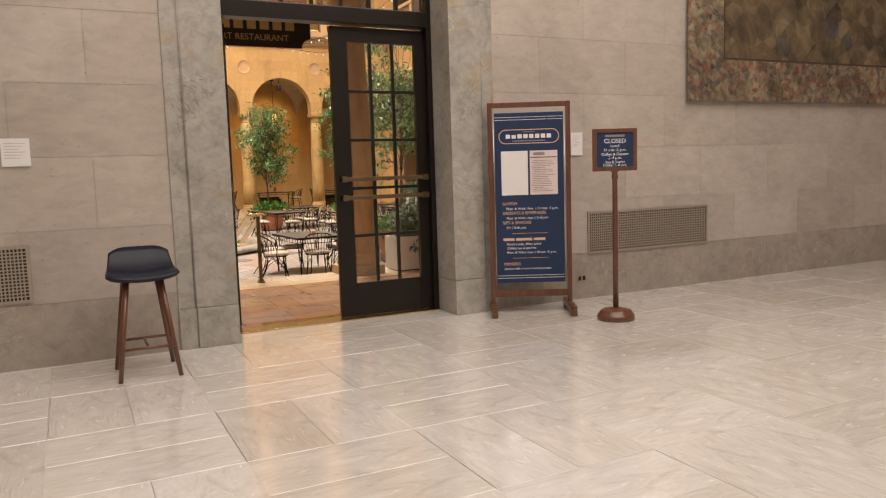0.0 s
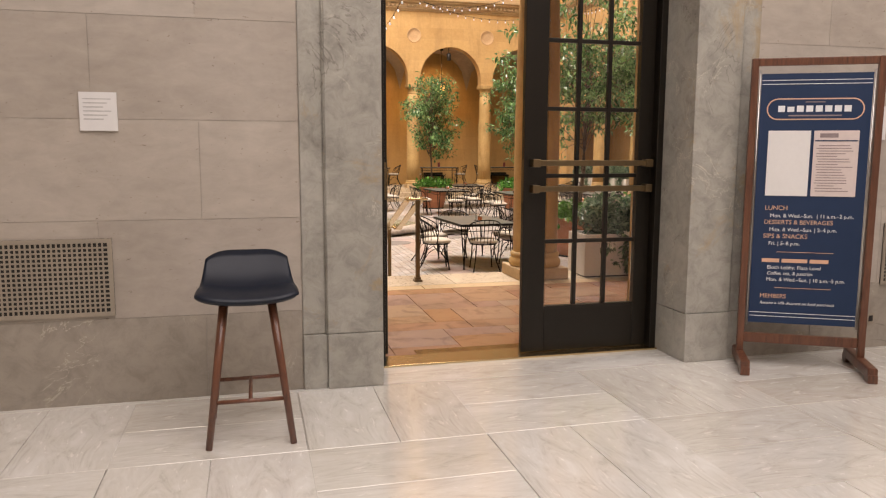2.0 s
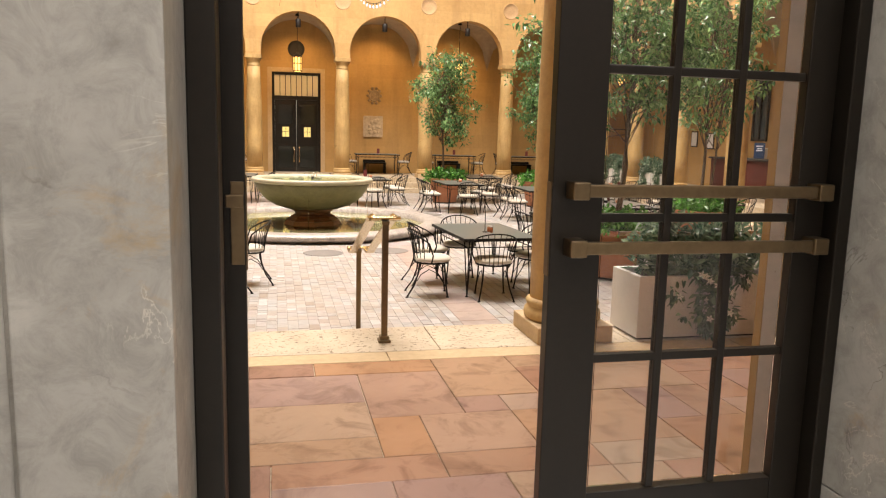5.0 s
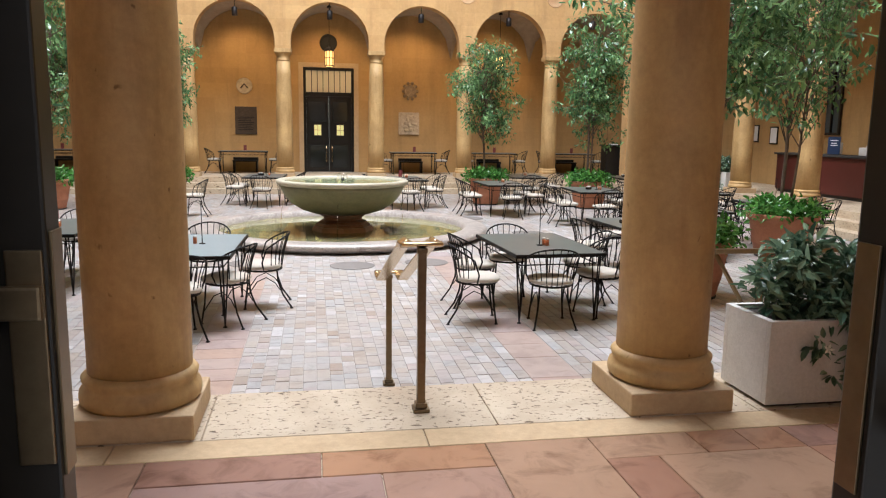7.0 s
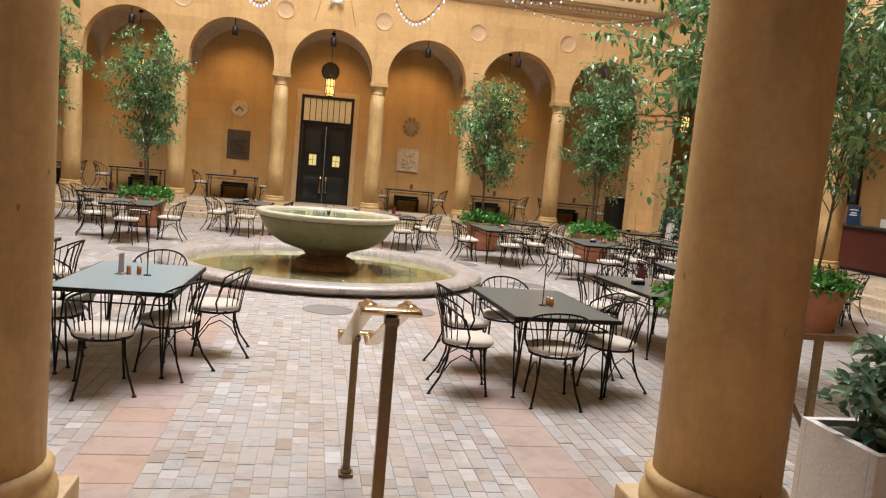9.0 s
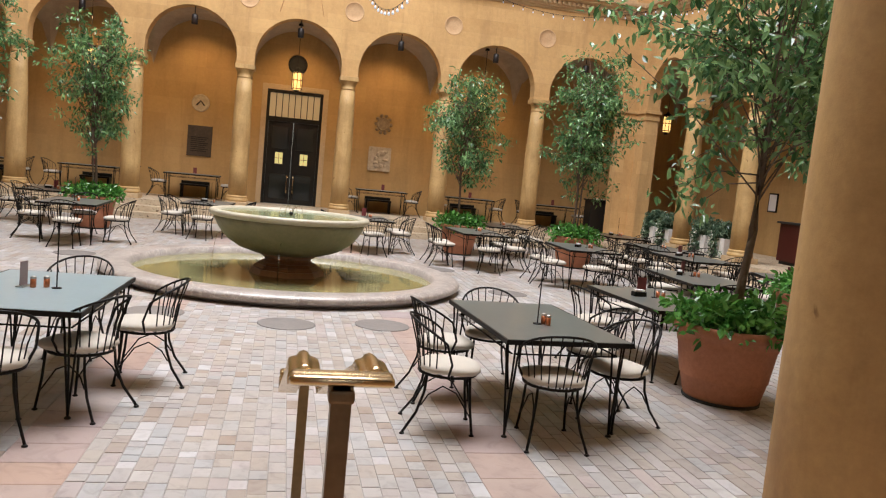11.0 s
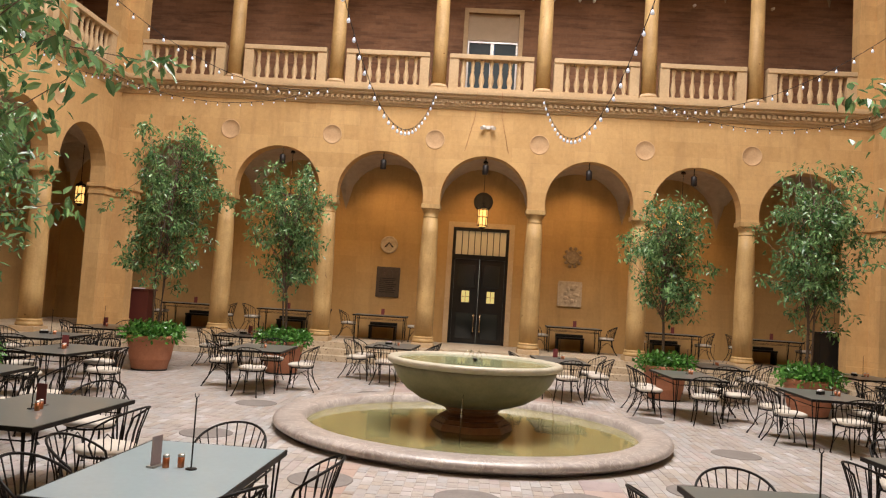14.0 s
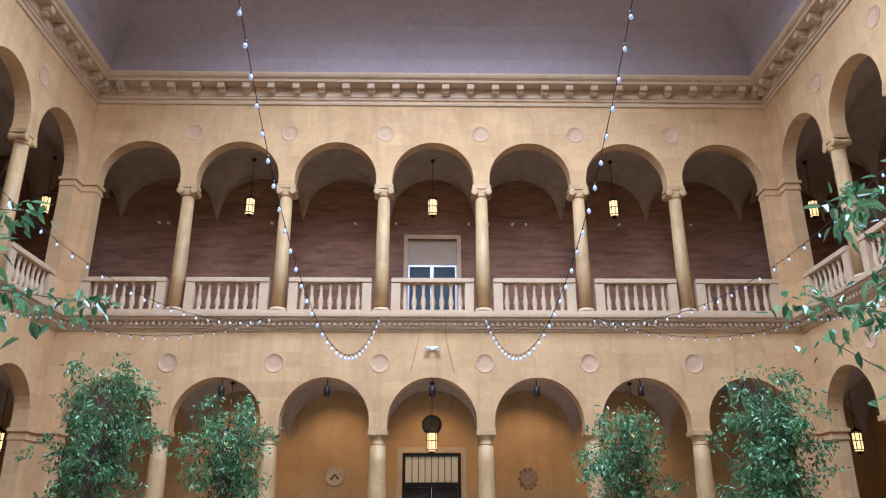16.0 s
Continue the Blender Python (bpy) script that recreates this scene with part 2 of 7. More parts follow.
def limestone(name, dark, light):
    """Honed wall limestone: soft clouds, small pits, each block a little different."""
    m, nt, b = nodes_of(name)
    v = coords(nt)
    n1 = noise_tex(nt, v, 1.1, 6, 0.6, 0.8)
    n2 = noise_tex(nt, coords(nt, (1, 1, 2.2)), 6.0, 7, 0.65, 0.4)
    c = ramp(nt, n1, [(0.28, dark), (0.72, light)])
    c = mix(nt, 0.3, c, ramp(nt, n2, [(0.3, tuple(x * 0.8 for x in dark)), (0.7, tuple(x * 1.1 for x in light))]))
    pit = ramp(nt, noise_tex(nt, coords(nt, (1, 1, 1.8)), 26.0, 4, 0.6, 0.5), [(0.27, (0.42, 0.37, 0.32)), (0.33, (1, 1, 1))])
    c = mix(nt, 0.8, c, pit, "MULTIPLY")
    tone = ramp(nt, rnd_object(nt), [(0.0, (0.86, 0.85, 0.84)), (0.5, (0.96, 0.95, 0.93)), (1.0, (1, 1, 1))])
    c = mix(nt, 1.0, c, tone, "MULTIPLY")
    nt.links.new(c, b.inputs["Base Color"])
    b.inputs["Roughness"].default_value = 0.6
    bump(nt, b, n2, 0.08, 0.004)
    return m


def pitted(name, dark, light):
    """Old step stone riddled with dark holes."""
    m, nt, b = nodes_of(name)
    v = coords(nt)
    c = ramp(nt, noise_tex(nt, v, 2.4, 6, 0.62, 0.6), [(0.3, dark), (0.7, light)])
    hole = noise_tex(nt, coords(nt, (1, 1.6, 1)), 24.0, 4, 0.55, 0.6)
    h = ramp(nt, hole, [(0.35, (0.22, 0.165, 0.105)), (0.41, (1, 1, 1))])
    c = mix(nt, 1.0, c, h, "MULTIPLY")
    fine = ramp(nt, noise_tex(nt, v, 55.0, 4, 0.6), [(0.28, (0.6, 0.55, 0.5)), (0.4, (1, 1, 1))])
    c = mix(nt, 0.6, c, fine, "MULTIPLY")
    nt.links.new(c, b.inputs["Base Color"])
    b.inputs["Roughness"].default_value = 0.6
    bump(nt, b, h, 0.6, 0.006)
    return m


def paver_mat(name, colours, island, rough=0.55, seam_noise=9.0, stain=0.5):
    m, nt, b = nodes_of(name)
    r = rnd_island(nt) if island else rnd_object(nt)
    k = len(colours)
    base = ramp(nt, r, [(i / (k - 1), c) for i, c in enumerate(colours)])
    v = coords(nt)
    n = noise_tex(nt, v, seam_noise, 7, 0.65, 0.8)
    n1 = noise_tex(nt, v, 1.1, 4, 0.6)
    c = mix(nt, stain, base, ramp(nt, n, [(0.25, (0.35, 0.30, 0.27)), (0.5, (0.9, 0.88, 0.86)), (0.8, (1, 0.98, 0.95))]), "MULTIPLY")
    c = mix(nt, 0.35, c, ramp(nt, n1, [(0.3, (0.5, 0.45, 0.42)), (0.7, (1, 1, 1))]), "MULTIPLY")
    nt.links.new(c, b.inputs["Base Color"])
    b.inputs["Roughness"].default_value = rough
    bump(nt, b, n, 0.3, 0.006)
    return m


def glass_mat(name, tint=(1, 1, 1)):
    m, nt, b = nodes_of(name)
    b.inputs["Base Color"].default_value = (*tint, 1)
    b.inputs["Roughness"].default_value = 0.0
    b.inputs["IOR"].default_value = 1.45
    b.inputs["Transmission Weight"].default_value = 1.0
    return m


M = {}
M["hall"] = limestone("hall_limestone", (0.37, 0.325, 0.28), (0.53, 0.475, 0.42))
M["hall_base"] = marble("hall_base_stone", (0.25, 0.22, 0.185), (0.37, 0.325, 0.275), 0.64, 0.42)
M["pier"] = marble("door_pier_marble", (0.195, 0.185, 0.16), (0.43, 0.415, 0.37), 0.56, 0.34)
M["trav"] = travertine("travertine")
M["joint"] = plain("floor_joint", (0.52, 0.49, 0.44), 0.8)
M["court"] = ashlar("court_sandstone", (0.49, 0.295, 0.115), (0.68, 0.44, 0.195), 0.85, 0.40, (0.47, 0.30, 0.14))
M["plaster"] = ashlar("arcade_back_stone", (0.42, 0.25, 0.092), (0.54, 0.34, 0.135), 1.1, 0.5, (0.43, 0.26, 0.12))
M["trim"] = stone("court_trim_stone", (0.46, 0.32, 0.175), (0.61, 0.45, 0.265), 1.2, 18, 0.8, 0.3)
M["column"] = worn_column("column_sandstone", (0.39, 0.245, 0.095), (0.64, 0.43, 0.18))
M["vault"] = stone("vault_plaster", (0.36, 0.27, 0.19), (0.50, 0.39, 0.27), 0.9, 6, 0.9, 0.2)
# dark mosaic tone; the loggia's dim light level is mixed into this colour
M["loggia_vault"] = stone("loggia_vault_dim_mosaic", (0.22, 0.16, 0.11), (0.40, 0.30, 0.205), 2.2, 9, 0.9, 0.3)
M["upper"] = ashlar("upper_wall_brick", (0.17, 0.08, 0.042), (0.32, 0.165, 0.09), 0.45, 0.11, (0.2, 0.14, 0.1), (0.7, 0.7, 6.0), 0.6)
M["cove"] = stone("cove_plaster", (0.31, 0.245, 0.225), (0.37, 0.30, 0.28), 0.3, 5, 0.9, 0.1)
M["bronze"] = plain("dark_bronze", (0.009, 0.0065, 0.004), 0.36, 0.0, 0.3)
M["brass"] = plain("satin_brass", (0.62, 0.47, 0.27), 0.27, 1.0, 0.1)
M["oldbrass"] = plain("aged_brass_post", (0.20, 0.145, 0.085), 0.36, 1.0, 0.2)
M["iron"] = plain("wrought_iron", (0.007, 0.0055, 0.0045), 0.5, 0.1, 0.3)
M["cushion"] = plain("cream_cushion", (0.49, 0.445, 0.375), 0.85, 0, 0.06, 60, 0.25)
M["tabletop"] = plain("dark_table_top", (0.12, 0.13, 0.12), 0.33, 0, 0.12, 30, 0.03, 0.15)
M["leather"] = plain("navy_leather", (0.006, 0.010, 0.020), 0.42, 0, 0.15, 90, 0.2)
M["walnut"] = wood("dark_walnut", (0.085, 0.027, 0.014), (0.185, 0.068, 0.034))
M["mahogany"] = wood("mahogany", (0.075, 0.026, 0.014), (0.17, 0.065, 0.034))
M["doorwood"] = wood("black_oak", (0.006, 0.005, 0.004), (0.014, 0.011, 0.008), 0.5)
M["navy"] = plain("navy_banner", (0.004, 0.024, 0.075), 0.6, 0, 0.08, 120, 0.05)
M["paper"] = plain("white_paper", (0.72, 0.71, 0.70), 0.7, 0, 0.03)
M["paper2"] = plain("menu_paper", (0.66, 0.56, 0.53), 0.7, 0, 0.05)
M["ink"] = plain("menu_ink", (0.28, 0.22, 0.22), 0.8)
M["white"] = plain("sign_white", (0.75, 0.76, 0.78), 0.6, 0, 0.02)
M["salmon"] = plain("sign_salmon", (0.70, 0.42, 0.29), 0.6, 0, 0.03)
M["gold"] = plain("sign_gold", (0.50, 0.36, 0.17), 0.45, 0.3, 0.1)
M["black"] = plain("sign_black", (0.012, 0.008, 0.008), 0.5)
M["grille"] = plain("vent_grille", (0.36, 0.31, 0.25), 0.45, 0.3, 0.08)
M["dark"] = plain("vent_dark", (0.03, 0.026, 0.022), 0.9)
M["terra"] = stone("terracotta", (0.33, 0.125, 0.06), (0.48, 0.205, 0.11), 3.0, 26, 0.8, 0.2)
M["soil"] = plain("soil", (0.03, 0.02, 0.014), 0.95, 0, 0.3)
M["bark"] = stone("bark", (0.075, 0.05, 0.034), (0.17, 0.125, 0.09), 6, 40, 0.9, 0.5)
M["leaf"] = leaf("ficus_leaf", (0.040, 0.115, 0.045), (0.20, 0.35, 0.145))
M["ground_leaf"] = leaf("underplant_leaf", (0.035, 0.13, 0.022), (0.11, 0.30, 0.06))
M["shrub_leaf"] = leaf("shrub_leaf", (0.045, 0.10, 0.06), (0.19, 0.27, 0.17))
M["petal"] = plain("white_petal", (0.82, 0.82, 0.72), 0.6)
M["planter"] = stone("white_planter", (0.60, 0.57, 0.52), (0.74, 0.71, 0.67), 2, 60, 0.8, 0.5)
M["fount"] = stone("fountain_stone", (0.135, 0.122, 0.062), (0.26, 0.24, 0.15), 1.6, 14, 0.5, 0.3)
M["bowl_rim"] = stone("bowl_rim_stone", (0.36, 0.33, 0.24), (0.56, 0.52, 0.41), 2.5, 20, 0.4, 0.2)
M["fount_rim"] = stone("fountain_rim_marble", (0.22, 0.185, 0.165), (0.48, 0.43, 0.39), 3.0, 16, 0.30, 0.25, vein=(0.62, 0.57, 0.52), vein_scale=3.0)
M["fount_base"] = stone("fountain_red_marble", (0.13, 0.06, 0.032), (0.29, 0.145, 0.075), 2.4, 12, 0.4, 0.3)
M["basin"] = stone("basin_floor", (0.055, 0.056, 0.024), (0.115, 0.11, 0.05), 1.5, 9, 0.7, 0.2)
M["flag"] = paver_mat("flagstone", [(0.40, 0.24, 0.16), (0.45, 0.25, 0.165), (0.38, 0.235, 0.20), (0.47, 0.30, 0.19), (0.42, 0.275, 0.235), (0.36, 0.20, 0.145), (0.46, 0.25, 0.14), (0.47, 0.34, 0.25), (0.38, 0.25, 0.23)], False, 0.24, 4.0, 0.8)
PAVE = [(0.352, 0.317, 0.294), (0.464, 0.422, 0.374), (0.445, 0.451, 0.457), (0.446, 0.395, 0.341), (0.411, 0.398, 0.395), (0.457, 0.391, 0.368), (0.574, 0.574, 0.580), (0.426, 0.378, 0.324), (0.439, 0.420, 0.407), (0.412, 0.422, 0.425), (0.458, 0.438, 0.413), (0.353, 0.289, 0.238), (0.491, 0.465, 0.452)]
M["paver"] = paver_mat("paver_piece", PAVE, False, 0.36, 8.0)
M["pavers"] = paver_mat("paver_sheet", PAVE, True, 0.36, 8.0)
M["pink"] = paver_mat("pink_slab", [(0.42, 0.30, 0.255), (0.45, 0.345, 0.29), (0.39, 0.33, 0.33), (0.46, 0.33, 0.26), (0.43, 0.38, 0.36)], False, 0.4, 5.0)
M["grout"] = stone("court_grout", (0.34, 0.31, 0.28), (0.42, 0.385, 0.35), 1.4, 12, 0.8, 0.2)
M["step"] = pitted("pitted_step_stone", (0.42, 0.325, 0.215), (0.57, 0.47, 0.335))
M["grout_dark"] = stone("drain_stone", (0.14, 0.125, 0.115), (0.24, 0.215, 0.195), 3, 30, 0.6, 0.3)
M["counter"] = plain("red_counter", (0.075, 0.012, 0.007), 0.55)
M["steel"] = plain("steel", (0.5, 0.48, 0.45), 0.35, 1.0)
M["copper"] = plain("copper_shaker", (0.55, 0.24, 0.14), 0.28, 1.0)
M["redcard"] = plain("red_menu_card", (0.16, 0.03, 0.03), 0.5)
M["bulb"] = glow("string_bulb", (0.70, 0.80, 1.0), 0.22)
M["lamp"] = glow("lantern_glass", (1.0, 0.62, 0.19), 1.7)
M["skyglass"] = glow("skylight_glass", (0.95, 0.97, 1.0), 1.2)
M["transom"] = glow("transom_lit_glass", (0.62, 0.50, 0.30), 0.16)
M["doorlight"] = glow("door_pane_lit", (0.75, 0.65, 0.25), 0.55)
M["bluewin"] = plain("dim_blue_window", (0.07, 0.095, 0.105), 0.12)
M["darkglass"] = plain("dark_door_glass", (0.018, 0.020, 0.018), 0.07)
M["bronze"].node_tree.nodes["Principled BSDF"].inputs["Specular IOR Level"].default_value = 0.38
M["leather"].node_tree.nodes["Principled BSDF"].inputs["Specular IOR Level"].default_value = 0.3
for k in ("doorwood", "iron"):
    M[k].node_tree.nodes["Principled BSDF"].inputs["Specular IOR Level"].default_value = 0.22
M["shade"] = plain("roller_blind", (0.46, 0.36, 0.25), 0.8)
M["glass"] = glass_mat("clear_glass")
M["bronze_plaque"] = plain("bronze_plaque", (0.09, 0.065, 0.045), 0.5, 0.5, 0.35, 14, 0.6)
M["relief"] = stone("relief_stone", (0.36, 0.27, 0.18), (0.66, 0.54, 0.37), 6, 18, 0.8, 0.9)

M["crest"] = stone("crest_stone", (0.17, 0.115, 0.065), (0.42, 0.31, 0.19), 7, 20, 0.8, 0.9)


def water_mat():
    m, nt, b = nodes_of("fountain_water")
    b.inputs["Base Color"].default_value = (0.56, 0.53, 0.29, 1)
    b.inputs["Roughness"].default_value = 0.03
    b.inputs["IOR"].default_value = 1.33
    b.inputs["Transmission Weight"].default_value = 0.85
    n = noise_tex(nt, coords(nt), 6.0, 3, 0.5)
    bump(nt, b, n, 0.12, 0.01)
    return m


M["water"] = water_mat()
M["bowl_water"] = plain("green_bowl_water", (0.20, 0.24, 0.13), 0.22, 0, 0.12, 5.0, 0.02, 0.3)


def tapestry_mat(border):
    m, nt, b = nodes_of("tapestry_border" if border else "tapestry_field")
    v = coords(nt)
    vo = nd(nt, "ShaderNodeTexVoronoi", Scale=15.0 if border else 4.5)
    nt.links.new(v, vo.inputs["Vector"])
    n = noise_tex(nt, v, 9 if border else 3.2, 6, 0.65, 1.5)
    sep = nt.nodes.new("ShaderNodeSeparateColor")
    nt.links.new(vo.outputs["Color"], sep.inputs[0])
    if border:
        c1 = ramp(nt, sep.outputs[0], [(0.0, (0.09, 0.07, 0.05)), (0.2, (0.40, 0.33, 0.22)), (0.45, (0.48, 0.40, 0.28)), (0.62, (0.36, 0.045, 0.035)), (0.75, (0.20, 0.16, 0.10)), (0.9, (0.07, 0.10, 0.14)), (1.0, (0.42, 0.30, 0.2))])
        c2 = ramp(nt, n, [(0.35, (0.06, 0.045, 0.03)), (0.5, (0.34, 0.27, 0.18)), (0.65, (0.50, 0.43, 0.31))])
    else:
        c1 = ramp(nt, sep.outputs[0], [(0.0, (0.07, 0.05, 0.03)), (0.5, (0.22, 0.16, 0.09)), (0.85, (0.33, 0.25, 0.15)), (1.0, (0.05, 0.07, 0.12))])
        c2 = ramp(nt, n, [(0.3, (0.05, 0.035, 0.025)), (0.52, (0.22, 0.165, 0.095)), (0.7, (0.36, 0.29, 0.18))])
    c = mix(nt, 0.45, c1, c2)
    faded = noise_tex(nt, v, 1.6, 5, 0.6, 0.8)
    c = mix(nt, 0.9, c, ramp(nt, faded, [(0.35, (0.22, 0.19, 0.17)), (0.65, (0.75, 0.70, 0.62))]), "MULTIPLY")
    nt.links.new(c, b.inputs["Base Color"])
    b.inputs["Roughness"].default_value = 0.95
    bump(nt, b, noise_tex(nt, v, 160, 2, 0.5), 0.3, 0.002)
    return m


M["tap_border"], M["tap_field"] = tapestry_mat(True), tapestry_mat(False)
M["tap_guard"] = plain("tapestry_guard", (0.06, 0.035, 0.025), 0.95, 0, 0.3)


# ---- mesh helpers ----
def box(bm, x0, x1, y0, y1, z0, z1, bevel=0.0):
    r = bmesh.ops.create_cube(bm, size=1.0, matrix=Matrix.Translation(((x0 + x1) / 2, (y0 + y1) / 2, (z0 + z1) / 2)) @ Matrix.Diagonal((x1 - x0, y1 - y0, z1 - z0, 1)))
    if bevel:
        es = list({e for v in r["verts"] for e in v.link_edges})
        bmesh.ops.bevel(bm, geom=es, offset=bevel, segments=2, affect="EDGES", profile=0.6)
    return bm


def lathe(bm, prof, seg=24, at=(0, 0, 0), cap=True):
    rings = []
    for r, z in prof:
        rings.append([bm.verts.new((at[0] + r * math.cos(2 * math.pi * k / seg), at[1] + r * math.sin(2 * math.pi * k / seg), at[2] + z)) for k in range(seg)])
    for a, b in zip(rings, rings[1:]):
        for k in range(seg):
            f = bm.faces.new((a[k], a[(k + 1) % seg], b[(k + 1) % seg], b[k]))
            f.smooth = True
    if cap:
        bm.faces.new(list(reversed(rings[0])))
        bm.faces.new(rings[-1])
    return bm


def tube(bm, pts, r, seg=6, r1=None):
    pts = [Vector(p) for p in pts]
    n = len(pts)
    rings = []
    up = Vector((0, 0, 1))
    for i, p in enumerate(pts):
        d = (pts[min(i + 1, n - 1)] - pts[max(i - 1, 0)]).normalized()
        a = d.cross(up)
        if a.length < 0.05:
            a = d.cross(Vector((1, 0, 0)))
        a.normalize()
        b = d.cross(a)
        rad = r if r1 is None else r + (r1 - r) * i / (n - 1)
        rings.append([bm.verts.new(p + rad * (math.cos(2 * math.pi * k / seg) * a + math.sin(2 * math.pi * k / seg) * b)) for k in range(seg)])
    for a, b in zip(rings, rings[1:]):
        for k in range(seg):
            f = bm.faces.new((a[k], a[(k + 1) % seg], b[(k + 1) % seg], b[k]))
            f.smooth = True
    bm.faces.new(rings[0])
    bm.faces.new(list(reversed(rings[-1])))
    return bm


def arc(c, r, a0, a1, n, z=0.0):
    return [(c[0] + r * math.cos(radians(a0 + (a1 - a0) * i / n)), c[1] + r * math.sin(radians(a0 + (a1 - a0) * i / n)), z) for i in range(n + 1)]


def mesh_of(bm, name, material):
    bmesh.ops.recalc_face_normals(bm, faces=bm.faces)
    me = bpy.data.meshes.new(name)
    bm.to_mesh(me)
    bm.free()
    me.materials.append(material)
    return me


def part(name, bm, material, parent=None, label="", m=None):
    """One mesh object, under a thing or a part."""
    ob = new(name, mesh_of(bm, name, material))
    if parent is not None:
        ob.parent = parent
    if m is not None:
        ob.matrix_basis = m
    if label:
        ob["label"] = label
    return ob


def share(name, me, parent, m):
    ob = new(name, me)
    ob.parent = parent
    ob.matrix_basis = m
    return ob


def thing(name, m, label, category, group=""):
    e = new(name)
    e.empty_display_size = 0.1
    e.matrix_basis = m
    return tagged(e, label, category, group)


def setting(name, bm, material, label, category, m=None):
    return tagged(part(name, bm, material, None, "", m), label, category, "", "structure")


def BM():
    return bmesh.new()


# ---- hall ----
HX0, HX1, HY0, HTOP = -6.5, 10.5, -6.0, 8.0
bm = BM()
box(bm, HX0, DOORL - 0.02, FACE + 0.005, 5.90, 0, HTOP)
box(bm, HX0, DOORL - 0.02, 6.07, INNER, 0, HTOP)
box(bm, DOORR + 0.02, HX1, FACE + 0.005, INNER, 0, HTOP)
box(bm, DOORL - 0.02, DOORR + 0.02, FACE + 0.005, INNER, 4.2, HTOP)
hall_wall = setting("wall_hall", bm, M["hall"], "grey-beige limestone hall wall of large coursed blocks", "wall")
bm = BM()
box(bm, HX0, HX1, HY0, FACE + 0.4, -0.2, -0.012)
hall_floor = setting("floor_hall", bm, M["joint"], "pale travertine hall floor in basket-weave slabs", "floor")
bm = BM()
box(bm, HX0 - 0.3, HX0, HY0, INNER, -0.2, HTOP)
setting("wall_hall_west", bm, M["hall"], "plain limestone end wall of the hall", "wall")
bm = BM()
box(bm, HX1, HX1 + 0.3, HY0, INNER, -0.2, HTOP)
setting("wall_hall_east", bm, M["hall"], "plain limestone end wall of the hall", "wall")
bm = BM()
box(bm, HX0 - 0.3, HX1 + 0.3, HY0 - 0.3, HY0, -0.2, HTOP)
setting("wall_hall_south", bm, M["hall"], "plain limestone wall behind the walker", "wall")
bm = BM()
box(bm, HX0 - 0.3, HX1 + 0.3, HY0 - 0.3, INNER, HTOP, HTOP + 0.2)
setting("ceiling_hall", bm, M["vault"], "plain plaster hall ceiling, out of view", "ceiling")

# door piers with stepped mouldings on both sides of the opening
for side, e0, name in ((-1, DOORL, "pier_left"), (1, DOORR, "pier_right")):
    bm = BM()
    for w0, w1, proud, z0, z1 in ((0.0, 0.343, 0.030, 0.345, 4.2), (0.343, 0.49, 0.008, 0.345, 4.2), (0.0, 0.343, 0.040, 0, 0.342), (0.343, 0.49, 0.018, 0, 0.342)):
        a, b = e0 + side * w0, e0 + side * w1
        box(bm, min(a, b), max(a, b), FACE - proud, FACE + 0.38 if w0 == 0 else FACE + 0.01, z0, z1, 0.006)
    for w in (0.345,):
        a = e0 + side * w
        lathe(bm, [(0.012, 0.345), (0.012, 4.2)], 10, (a, FACE - 0.012, 0))
    setting("door_" + name, bm, M["pier"], "mottled grey marble door pier with moulded edge", "door pier")
bm = BM()
box(bm, DOORL - 0.49, DOORR + 0.49, FACE - 0.03, FACE + 0.38, 4.203, 4.6, 0.01)
setting("door_lintel", bm, M["pier"], "grey marble lintel above the double door", "lintel")

